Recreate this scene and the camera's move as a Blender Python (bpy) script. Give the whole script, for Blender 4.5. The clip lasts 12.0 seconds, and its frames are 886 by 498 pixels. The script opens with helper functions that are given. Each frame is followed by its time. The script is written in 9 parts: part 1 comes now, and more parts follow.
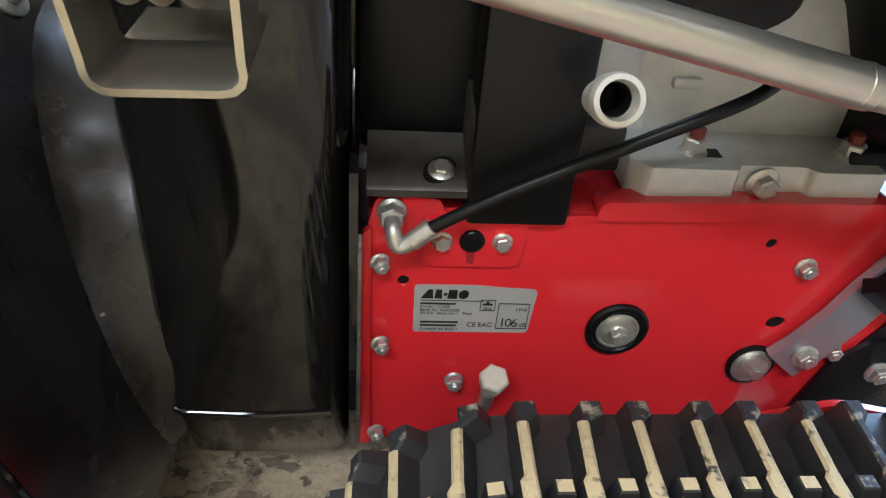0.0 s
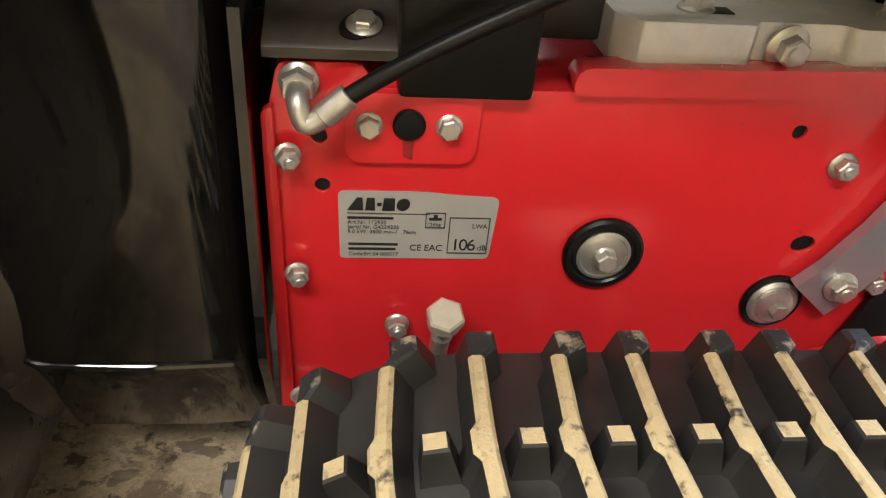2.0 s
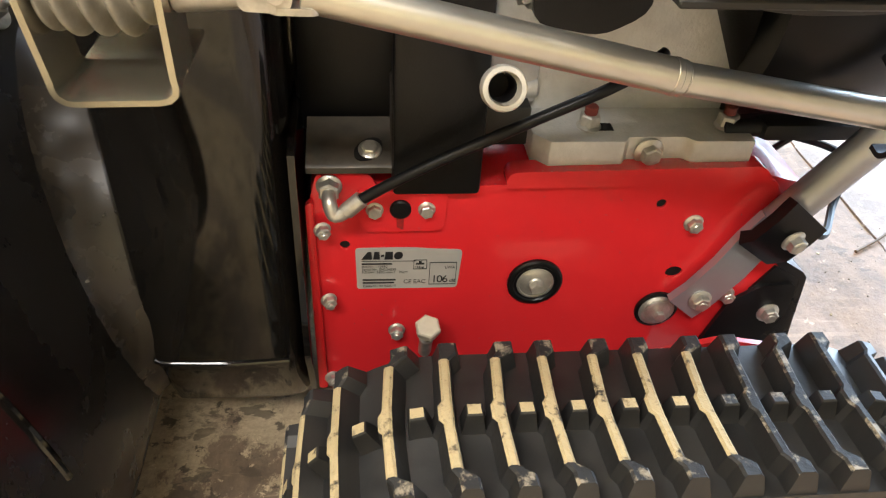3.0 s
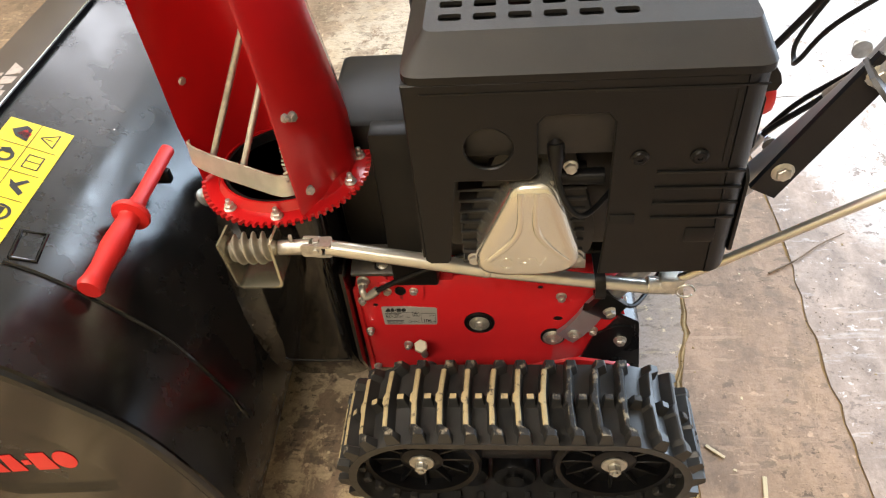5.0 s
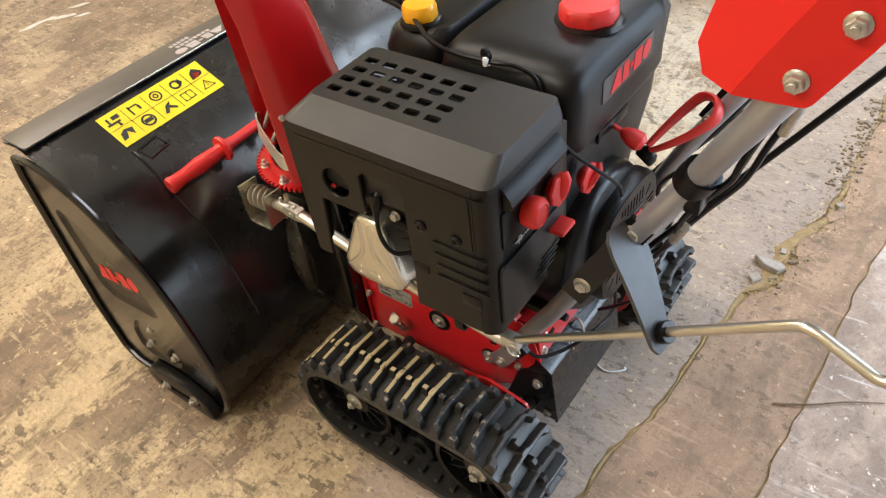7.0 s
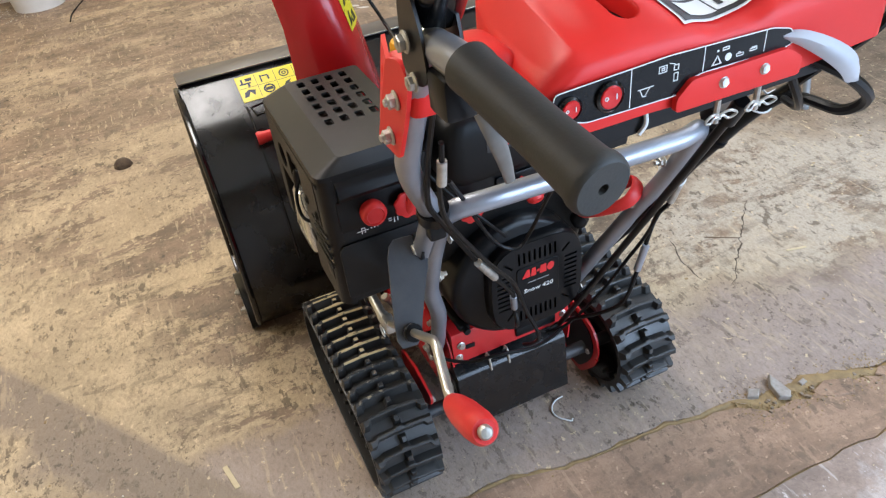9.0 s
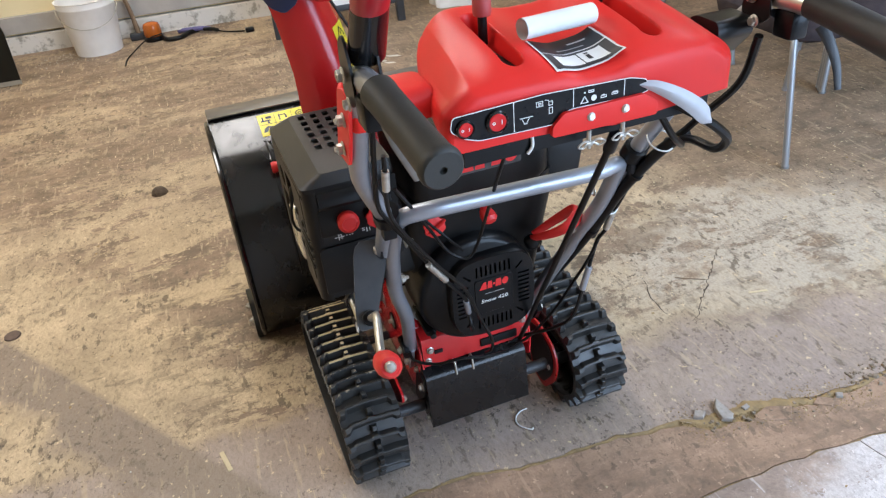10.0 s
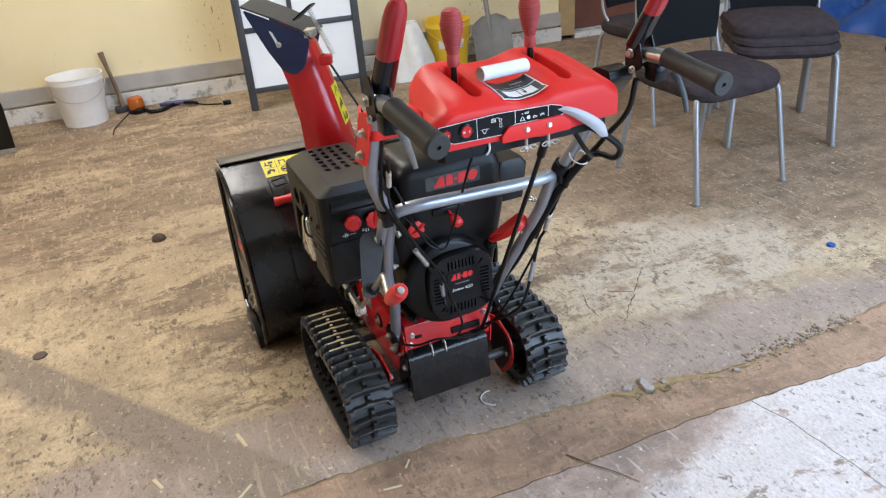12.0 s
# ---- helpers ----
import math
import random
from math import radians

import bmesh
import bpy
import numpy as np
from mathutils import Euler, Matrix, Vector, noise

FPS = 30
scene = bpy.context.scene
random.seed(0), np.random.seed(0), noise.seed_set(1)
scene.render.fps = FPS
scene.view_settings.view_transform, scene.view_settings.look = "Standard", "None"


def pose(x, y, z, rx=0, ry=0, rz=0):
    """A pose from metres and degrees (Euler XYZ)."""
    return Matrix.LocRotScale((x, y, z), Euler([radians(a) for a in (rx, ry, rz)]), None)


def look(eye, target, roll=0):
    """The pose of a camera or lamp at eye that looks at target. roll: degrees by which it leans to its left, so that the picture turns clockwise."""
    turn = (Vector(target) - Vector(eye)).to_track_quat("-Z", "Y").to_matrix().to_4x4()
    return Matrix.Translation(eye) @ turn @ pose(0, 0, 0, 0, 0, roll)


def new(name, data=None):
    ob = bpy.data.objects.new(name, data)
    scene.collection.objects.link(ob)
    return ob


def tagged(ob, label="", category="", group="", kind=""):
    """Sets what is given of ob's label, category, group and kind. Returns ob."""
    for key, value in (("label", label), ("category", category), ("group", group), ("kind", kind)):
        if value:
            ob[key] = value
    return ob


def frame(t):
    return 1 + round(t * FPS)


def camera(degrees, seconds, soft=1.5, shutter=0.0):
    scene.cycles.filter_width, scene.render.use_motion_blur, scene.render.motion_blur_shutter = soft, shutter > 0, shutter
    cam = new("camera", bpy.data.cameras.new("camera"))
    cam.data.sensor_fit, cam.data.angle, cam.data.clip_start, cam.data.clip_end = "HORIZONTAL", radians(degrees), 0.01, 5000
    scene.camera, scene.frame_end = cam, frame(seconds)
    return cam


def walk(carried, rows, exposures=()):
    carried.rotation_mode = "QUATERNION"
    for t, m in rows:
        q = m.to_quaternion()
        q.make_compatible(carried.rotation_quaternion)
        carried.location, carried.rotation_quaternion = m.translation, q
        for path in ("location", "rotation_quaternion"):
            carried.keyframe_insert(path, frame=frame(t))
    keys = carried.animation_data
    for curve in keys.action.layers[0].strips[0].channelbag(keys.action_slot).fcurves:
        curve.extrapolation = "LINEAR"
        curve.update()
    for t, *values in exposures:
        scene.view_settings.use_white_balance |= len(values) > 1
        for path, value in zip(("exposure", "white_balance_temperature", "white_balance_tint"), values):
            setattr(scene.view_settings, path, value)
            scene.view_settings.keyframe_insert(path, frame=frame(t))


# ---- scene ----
cam = camera(61.7, 12.0, soft=1.25)
PATH = [
    (0, (-0.157, -0.344, 0.51), (0.044, 1.27, -0.654), 5.2),
    (0.5, (-0.152, -0.326, 0.445), (0.077, 1.303, -0.691), 5.1),
    (1, (-0.141, -0.299, 0.399), (0.063, 1.358, -0.703), 4.3),
    (1.5, (-0.135, -0.278, 0.384), (0.072, 1.379, -0.717), 4.3),
    (2, (-0.12, -0.295, 0.407), (0.108, 1.341, -0.72), 4.8),
    (2.5, (-0.118, -0.349, 0.466), (0.116, 1.252, -0.71), 4.7),
    (3, (-0.12, -0.406, 0.554), (0.08, 1.156, -0.679), 3.5),
    (3.5, (-0.129, -0.446, 0.632), (0.038, 1.079, -0.651), 1.8),
    (3.7, (-0.131, -0.465, 0.677), (0.02, 1.037, -0.634), 1.3),
    (5.3, (0.105, -0.685, 1.023), (-0.197, 0.716, -0.372), -7.4),
    (5.5, (0.137, -0.702, 1.044), (-0.237, 0.691, -0.342), -7.6),
    (6, (0.256, -0.692, 1.073), (-0.31, 0.647, -0.301), -7.9),
    (6.5, (0.438, -0.644, 1.097), (-0.332, 0.593, -0.274), -7.9),
    (7, (0.556, -0.6, 1.121), (-0.409, 0.499, -0.242), -7.9),
    (7.2, (0.619, -0.581, 1.119), (-0.42, 0.455, -0.239), -7.9),
    (8.8, (0.99, -0.34, 1.157), (-0.447, 0.262, -0.097), -6.8),
    (9, (1.022, -0.31, 1.165), (-0.453, 0.253, -0.063), -6.8),
    (9.5, (1.153, -0.259, 1.188), (-0.385, 0.262, 0.021), -6.1),
    (10, (1.249, -0.283, 1.212), (-0.339, 0.24, 0.114), -5.5),
    (10.5, (1.346, -0.352, 1.235), (-0.269, 0.219, 0.204), -5.0),
    (11, (1.428, -0.427, 1.253), (-0.199, 0.192, 0.269), -4.7),
    (11.5, (1.527, -0.457, 1.267), (-0.102, 0.208, 0.317), -4.5),
    (12, (1.616, -0.483, 1.282), (-0.014, 0.206, 0.352), -4.4),
]
walk(cam, [(t, look(eye, target, roll)) for t, eye, target, roll in PATH], exposures=[(0.0, 0.24, 4950, 8), (1.2, 0.42, 5700, 10), (2.6, 0.42, 5800, 10), (3.6, 0.33, 6050, 10), (5.5, -0.20, 6400, 12), (7.0, -0.40, 6350, 12), (9.2, -0.75, 5700, 12), (12.0, -0.83, 5700, 12)])

# ---- light: daylight through the open gate behind the operator's place, ceiling lamps, added fills ----
world = bpy.data.worlds.new("world")
scene.world = world
world.use_nodes = True
wn = world.node_tree.nodes
sky = wn.new("ShaderNodeTexSky")
sky.sky_type, sky.sun_disc = "NISHITA", False
sky.sun_elevation, sky.sun_rotation = radians(35), radians(60)
wn["Background"].inputs["Strength"].default_value = 0.12
world.node_tree.links.new(sky.outputs["Color"], wn["Background"].inputs["Color"])


def area(name, eye, target, sx, sy, power, colour):
    lamp = bpy.data.lights.new(name, "AREA")
    lamp.shape, lamp.size, lamp.size_y, lamp.energy, lamp.color = "RECTANGLE", sx, sy, power, colour
    ob = new(name, lamp)
    ob.matrix_world = look(eye, target)
    return ob


area("gate_daylight", (2.62, 2.0, 1.40), (-0.6, 0.4, 0.4), 2.7, 2.1, 222, (0.66, 0.83, 1.0))
area("overhead_area", (-0.8, -2.1, 2.84), (-0.8, -1.9, 0.0), 1.7, 0.45, 95, (1.0, 0.90, 0.76))
# fill lamp added to brighten the back wall
area("overhead_area", (-2.1, -0.1, 2.84), (-2.2, -0.1, 0.0), 0.35, 2.8, 108, (1.0, 0.90, 0.76))
area("overhead_area", (1.45, 2.35, 2.84), (1.3, 2.1, 0.0), 1.3, 0.7, 55, (0.74, 0.87, 1.0))
# fill lamp added to give the heat cover's roof some sheen
area("overhead_area", (-0.7, 3.2, 2.84), (-0.7, 2.8, 0.0), 2.0, 0.9, 60, (0.94, 0.95, 1.0))


# ---- materials ----
def material(name, colour, rough=0.5, metal=0.0, colour2=None, scale=8.0, amount=0.5, bump=0.0, bump_scale=60.0, coat=0.0,
             detail=6.0, rough2=None, spread=(0.35, 0.65), spec=0.5, vary=0.0):
    m = bpy.data.materials.new(name)
    m.use_nodes = True
    t = m.node_tree
    p = t.nodes["Principled BSDF"]
    p.inputs["Base Color"].default_value = (*colour, 1)
    p.inputs["Roughness"].default_value, p.inputs["Metallic"].default_value = rough, metal
    p.inputs["Coat Weight"].default_value, p.inputs["Coat Roughness"].default_value = coat, 0.12
    p.inputs["Specular IOR Level"].default_value = spec
    co = t.nodes.new("ShaderNodeTexCoord")
    if colour2:
        n = t.nodes.new("ShaderNodeTexNoise")
        n.inputs["Scale"].default_value, n.inputs["Detail"].default_value, n.inputs["Roughness"].default_value = scale, detail, 0.62
        r = t.nodes.new("ShaderNodeMapRange")
        r.inputs["From Min"].default_value, r.inputs["From Max"].default_value = spread
        r.inputs["To Max"].default_value = amount
        mix = t.nodes.new("ShaderNodeMix")
        mix.data_type = "RGBA"
        mix.inputs["A"].default_value, mix.inputs["B"].default_value = (*colour, 1), (*colour2, 1)
        if vary:
            info, shift = t.nodes.new("ShaderNodeObjectInfo"), t.nodes.new("ShaderNodeVectorMath")
            shift.operation = "MULTIPLY_ADD"
            shift.inputs[1].default_value = (vary, vary * 0.7, vary * 1.3)
            t.links.new(info.outputs["Random"], shift.inputs[0])
            t.links.new(co.outputs["Object"], shift.inputs[2])
            t.links.new(shift.outputs["Vector"], n.inputs["Vector"])
        else:
            t.links.new(co.outputs["Object"], n.inputs["Vector"])
        t.links.new(n.outputs["Fac"], r.inputs["Value"])
        t.links.new(r.outputs["Result"], mix.inputs["Factor"])
        t.links.new(mix.outputs["Result"], p.inputs["Base Color"])
        if rough2 is not None:
            rr = t.nodes.new("ShaderNodeMapRange")
            rr.inputs["From Max"].default_value = max(amount, 0.01)
            rr.inputs["To Min"].default_value, rr.inputs["To Max"].default_value = rough, rough2
            t.links.new(r.outputs["Result"], rr.inputs["Value"])
            t.links.new(rr.outputs["Result"], p.inputs["Roughness"])
    if bump:
        n2 = t.nodes.new("ShaderNodeTexNoise")
        n2.inputs["Scale"].default_value, n2.inputs["Detail"].default_value = bump_scale, 5.0
        b = t.nodes.new("ShaderNodeBump")
        b.inputs["Strength"].default_value, b.inputs["Distance"].default_value = bump, 0.002
        t.links.new(co.outputs["Object"], n2.inputs["Vector"])
        t.links.new(n2.outputs["Fac"], b.inputs["Height"])
        t.links.new(b.outputs["Normal"], p.inputs["Normal"])
    return m


BLACK_PAINT = material("black_gloss_paint", (0.004, 0.0038, 0.004), 0.13, colour2=(0.036, 0.031, 0.026), scale=9, amount=0.3, spread=(0.45, 0.85), rough2=0.4, bump=0.012, bump_scale=9, spec=0.6)
BLACK_MATT = material("black_matt_paint", (0.004, 0.004, 0.0046), 0.32, colour2=(0.014, 0.013, 0.012), scale=22, amount=0.3, spec=0.36, bump=0.03, bump_scale=300)
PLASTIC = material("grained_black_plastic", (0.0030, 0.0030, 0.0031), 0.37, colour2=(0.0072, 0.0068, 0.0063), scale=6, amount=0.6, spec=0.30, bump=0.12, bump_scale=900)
# lighter copy of the cover plastic, with the roof's overhead sheen put into its colour
ROOF_SHEEN_PLASTIC = material("roof_sheen_plastic", (0.014, 0.0128, 0.0112), 0.46, colour2=(0.026, 0.0235, 0.020), scale=11, amount=0.7, spec=0.5, bump=0.12, bump_scale=900)
PLASTIC_SMOOTH = material("smooth_black_plastic", (0.0035, 0.0035, 0.0040), 0.28, colour2=(0.008, 0.0077, 0.0075), scale=12, amount=0.5, spec=0.24, bump=0.04, bump_scale=600)
RED_PAINT = material("red_gloss_paint", (0.56, 0.016, 0.018), 0.27, colour2=(0.40, 0.010, 0.010), scale=18, amount=0.45, coat=0.3, rough2=0.4, bump=0.02, bump_scale=40)
RED_DARK = material("red_steel_paint", (0.46, 0.008, 0.010), 0.26, colour2=(0.40, 0.012, 0.010), scale=10, amount=0.4, coat=0.3, bump=0.02, bump_scale=30)
RED_PLASTIC = material("red_plastic", (0.70, 0.022, 0.016), 0.42, colour2=(0.60, 0.020, 0.016), scale=7, amount=0.5, spec=0.28, bump=0.05, bump_scale=700)
RED_GRIP = material("soft_red_plastic", (0.66, 0.022, 0.018), 0.45, colour2=(0.5, 0.02, 0.02), scale=20, amount=0.5, bump=0.06, bump_scale=500)
ZINC = material("zinc_plated_steel", (0.60, 0.585, 0.54), 0.30, 0.78, colour2=(0.34, 0.32, 0.27), scale=90, amount=0.7, rough2=0.45, bump=0.05, bump_scale=250)
STEEL_TUBE = material("brushed_steel_tube", (0.62, 0.60, 0.54), 0.3, 0.9, colour2=(0.5, 0.48, 0.42), scale=30, amount=0.5, bump=0.03, bump_scale=120)
GREY_PAINT = material("silver_grey_paint", (0.37, 0.385, 0.425), 0.34, 0.62, colour2=(0.29, 0.305, 0.34), scale=25, amount=0.5, bump=0.04, bump_scale=300)
GREY_STEEL = material("grey_painted_steel", (0.032, 0.033, 0.037), 0.45, 0.1, colour2=(0.07, 0.07, 0.07), scale=25, amount=0.5, bump=0.04, bump_scale=300)
CAST_ALU = material("cast_aluminium", (0.55, 0.55, 0.54), 0.5, 0.45, colour2=(0.42, 0.42, 0.41), scale=60, amount=0.6, bump=0.2, bump_scale=420)
OHV_PAINT = material("pale_gold_metal", (0.70, 0.68, 0.60), 0.24, 0.85, colour2=(0.60, 0.58, 0.50), scale=12, amount=0.5, bump=0.03, bump_scale=80)
PALE_ZINC = material("pale_zinc_sheet", (0.48, 0.45, 0.35), 0.27, 0.88, colour2=(0.34, 0.31, 0.24), scale=40, amount=0.6, bump=0.04, bump_scale=200)
RUBBER = material("track_rubber", (0.0125, 0.0124, 0.0122), 0.34, colour2=(0.042, 0.038, 0.032), scale=28, amount=0.4, spec=0.6, rough2=0.55, bump=0.1, bump_scale=160)
RUBBER_DUSTY = material("dusty_rubber", (0.44, 0.348, 0.185), 0.8, colour2=(0.022, 0.020, 0.018), scale=85, amount=0.95, spread=(0.56, 0.66), vary=9.0, bump=0.9, bump_scale=240)
RUBBER_CHIPPED = material("scuffed_rubber", (0.26, 0.22, 0.155), 0.7, colour2=(0.014, 0.0135, 0.013), scale=110, amount=1.0, spread=(0.36, 0.47), vary=7.0, bump=0.4, bump_scale=240)
RUBBER_GRIP = material("dark_rubber_grip", (0.022, 0.022, 0.019), 0.58, colour2=(0.034, 0.032, 0.028), scale=40, amount=0.5, bump=0.1, bump_scale=500)
CABLE = material("black_cable", (0.005, 0.005, 0.005), 0.38, spec=0.25)
DRUM_PAINT = material("deep_gloss_black", (0.006, 0.0055, 0.005), 0.06, colour2=(0.03, 0.025, 0.018), scale=11, amount=0.25, spread=(0.5, 0.85), rough2=0.22, bump=0.010, bump_scale=10, spec=0.55)
RED_PLATE = material("red_plate_paint", (0.60, 0.020, 0.024), 0.20, colour2=(0.14, 0.006, 0.006), scale=240, amount=0.8, spread=(0.675, 0.72), coat=0.2, rough2=0.5, bump=0.02, bump_scale=30, detail=3)
DULL_ZINC = material("dull_zinc_casting", (0.34, 0.315, 0.26), 0.62, 0.75, colour2=(0.26, 0.235, 0.19), scale=160, amount=0.7, bump=0.08, bump_scale=420)
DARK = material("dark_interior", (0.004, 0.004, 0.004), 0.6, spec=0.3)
YELLOW_FILM = material("yellow_sticker", (0.74, 0.60, 0.020), 0.32, colour2=(0.64, 0.50, 0.02), scale=25, amount=0.4)
INK = material("black_ink", (0.015, 0.015, 0.015), 0.4)
PALE_INK = material("worn_pale_ink", (0.40, 0.35, 0.32), 0.5, colour2=(0.12, 0.11, 0.11), scale=90, amount=0.8, spread=(0.5, 0.75))
# thin dust on the shell; its brown also paints in warm reflections
SCOOP_PAINT = material("dust_sheen_black_paint", (0.005, 0.0048, 0.0050), 0.17, colour2=(0.055, 0.046, 0.037), scale=7, amount=0.26, spread=(0.38, 0.8), rough2=0.5, bump=0.02, bump_scale=14, spec=0.6)
WHITE_INK = material("white_ink", (0.75, 0.75, 0.73), 0.45)
RED_INK = material("red_ink", (0.70, 0.02, 0.02), 0.4)
SILVER_FILM = material("silver_label", (0.50, 0.49, 0.47), 0.38, 0.35, colour2=(0.40, 0.39, 0.37), scale=30, amount=0.5)
NAVY = material("navy_plastic", (0.012, 0.022, 0.066), 0.28, colour2=(0.03, 0.04, 0.08), scale=10, amount=0.4)
YELLOW_CAP = material("amber_plastic_cap", (0.83, 0.38, 0.01), 0.3)
PAPER = material("white_paper", (0.78, 0.78, 0.76), 0.55, colour2=(0.68, 0.68, 0.68), scale=20, amount=0.4)
CRIMSON = material("crimson_lacquered_sleeve", (0.36, 0.008, 0.014), 0.28, colour2=(0.28, 0.006, 0.010), scale=14, amount=0.5, coat=0.4)
WHITE_CAST = material("pale_cast_metal", (0.72, 0.70, 0.64), 0.5, 0.25, colour2=(0.58, 0.56, 0.50), scale=70, amount=0.6, bump=0.12, bump_scale=420)
DUSTY_STEEL = material("dusty_brown_steel", (0.065, 0.055, 0.042), 0.36, 0.2, colour2=(0.025, 0.022, 0.018), scale=45, amount=0.7, rough2=0.55, bump=0.06, bump_scale=220)
BRIGHT_BOLT = material("bright_yellowed_zinc", (0.66, 0.61, 0.48), 0.38, 0.45, colour2=(0.48, 0.43, 0.32), scale=90, amount=0.6, bump=0.06, bump_scale=260)
# the brown stands for a soft warm reflection on the collar
COLLAR_PAINT = material("brown_sheen_black_paint", (0.009, 0.0078, 0.0064), 0.20, colour2=(0.040, 0.031, 0.020), scale=16, amount=0.5, rough2=0.30, bump=0.01, bump_scale=12, spec=0.42)
KNOB_RED = material("faded_red_rubber", (0.40, 0.055, 0.050), 0.6, colour2=(0.30, 0.035, 0.035), scale=30, amount=0.5)
GLOSS_PLASTIC = material("gloss_black_plastic", (0.005, 0.005, 0.0055), 0.12, colour2=(0.010, 0.010, 0.010), scale=9, amount=0.4)
# near-black for parts under the cover, their shade put into the colour
ENGINE_SHADE = material("shaded_engine_metal", (0.010, 0.0095, 0.009), 0.5, 0.2, colour2=(0.03, 0.027, 0.023), scale=30, amount=0.6)
RED_WAX = material("red_thread_lock", (0.12, 0.018, 0.012), 0.7)


# ---- mesh helpers ----
def finish(bm, angle=38):
    bmesh.ops.recalc_face_normals(bm, faces=bm.faces[:])
    for f in bm.faces:
        f.smooth = True
    for e in bm.edges:
        if len(e.link_faces) == 2 and e.calc_face_angle(0) > radians(angle):
            e.smooth = False


def mesh_of(name, bm, mats, angle=38):
    finish(bm, angle)
    me = bpy.data.meshes.new(name)
    bm.to_mesh(me)
    bm.free()
    for m in (mats if isinstance(mats, (list, tuple)) else (mats,)):
        me.materials.append(m)
    return me


def part(name, bm, mats, parent=None, label="", angle=38):
    ob = new(name, mesh_of(name, bm, mats, angle) if isinstance(bm, bmesh.types.BMesh) else bm)
    if parent:
        ob.parent = parent
    return tagged(ob, label) if label else ob


def thing(name, label, category, at=None, group="", kind=""):
    ob = new(name)
    if at is not None:
        ob.matrix_world = at
    return tagged(ob, label, category, group, kind)


def axis_frame(d):
    d = Vector(d).normalized()
    u = d.orthogonal().normalized()
    if abs(d.z) < 0.9:
        u = Vector((0, 0, 1)).cross(d).normalized()
    return u, d.cross(u), d


def box(bm, lo, hi, bevel=0.0, seg=2, m=None):
    r = bmesh.ops.create_cube(bm, size=1)
    vs = r["verts"]
    for v in vs:
        v.co = Vector([lo[i] + (v.co[i] + 0.5) * (hi[i] - lo[i]) for i in range(3)])
    if bevel:
        es = list({e for v in vs for e in v.link_edges})
        out = bmesh.ops.bevel(bm, geom=es, offset=bevel, segments=seg, affect="EDGES", profile=0.5, clamp_overlap=True)
        vs = [v for v in out["verts"]]
    if m is not None:
        for v in set(vs):
            v.co = m @ v.co
    return vs


def put3(axis, a, p):
    return {"x": Vector((a, p[0], p[1])), "y": Vector((p[0], a, p[1])), "z": Vector((p[0], p[1], a))}[axis]


def plate(bm, outer, axis, a, b, holes=(), bevel=0.0, seg=2):
    """An outline with holes, from a to b along the axis."""
    edges = []
    for loop in (outer, *holes):
        vs = [bm.verts.new(put3(axis, a, p)) for p in loop]
        edges += [bm.edges.new((vs[i], vs[(i + 1) % len(vs)])) for i in range(len(vs))]
    faces = [g for g in bmesh.ops.triangle_fill(bm, edges=edges, use_beauty=True)["geom"] if isinstance(g, bmesh.types.BMFace)]
    out = bmesh.ops.extrude_face_region(bm, geom=faces)["geom"]
    top = [g for g in out if isinstance(g, bmesh.types.BMVert)]
    for v in top:
        v.co["xyz".index(axis)] = b
    if bevel:
        tops = set(top)
        es = [e for e in bm.edges if e.verts[0] in tops and e.verts[1] in tops and len(e.link_faces) == 2 and e.calc_face_angle(0) > 0.7]
        bmesh.ops.bevel(bm, geom=es, offset=bevel, segments=seg, affect="EDGES", profile=0.5, clamp_overlap=True)


def circle(cx, cy, r, n=20, ry=None, start=0.0):
    return [(cx + r * math.cos(start + 2 * math.pi * i / n), cy + (ry or r) * math.sin(start + 2 * math.pi * i / n)) for i in range(n)]


def rounded(pts, rad, n=4):
    """A closed outline with its corners rounded."""
    out = []
    for i, p in enumerate(pts):
        a, b, c = Vector(pts[i - 1]), Vector(p), Vector(pts[(i + 1) % len(pts)])
        r = rad[i] if isinstance(rad, (list, tuple)) else rad
        d1, d2 = min(r, (a - b).length * 0.49), min(r, (c - b).length * 0.49)
        p1, p2 = b + (a - b).normalized() * d1, b + (c - b).normalized() * d2
        for k in range(n + 1):
            t = k / n
            out.append(tuple((1 - t) ** 2 * p1 + 2 * t * (1 - t) * b + t * t * p2))
    return out


def rect(x0, y0, x1, y1, rad=0.0, n=4):
    pts = [(x0, y0), (x1, y0), (x1, y1), (x0, y1)]
    return rounded(pts, rad, n) if rad else pts


def curve_through(pts, n=6, closed=False):
    """Catmull-Rom through points of any dimension."""
    P = [Vector(p) for p in pts]
    out = []
    count = len(P) if closed else len(P) - 1
    for i in range(count):
        p1, p2 = P[i], P[(i + 1) % len(P)]
        p0 = P[i - 1] if (closed or i) else 2 * p1 - p2
        p3 = P[(i + 2) % len(P)] if (closed or i + 2 < len(P)) else 2 * p2 - p1
        for k in range(n):
            t = k / n
            out.append(0.5 * (2 * p1 + (p2 - p0) * t + (2 * p0 - 5 * p1 + 4 * p2 - p3) * t * t + (3 * p1 - p0 - 3 * p2 + p3) * t ** 3))
    if not closed:
        out.append(P[-1])
    return out


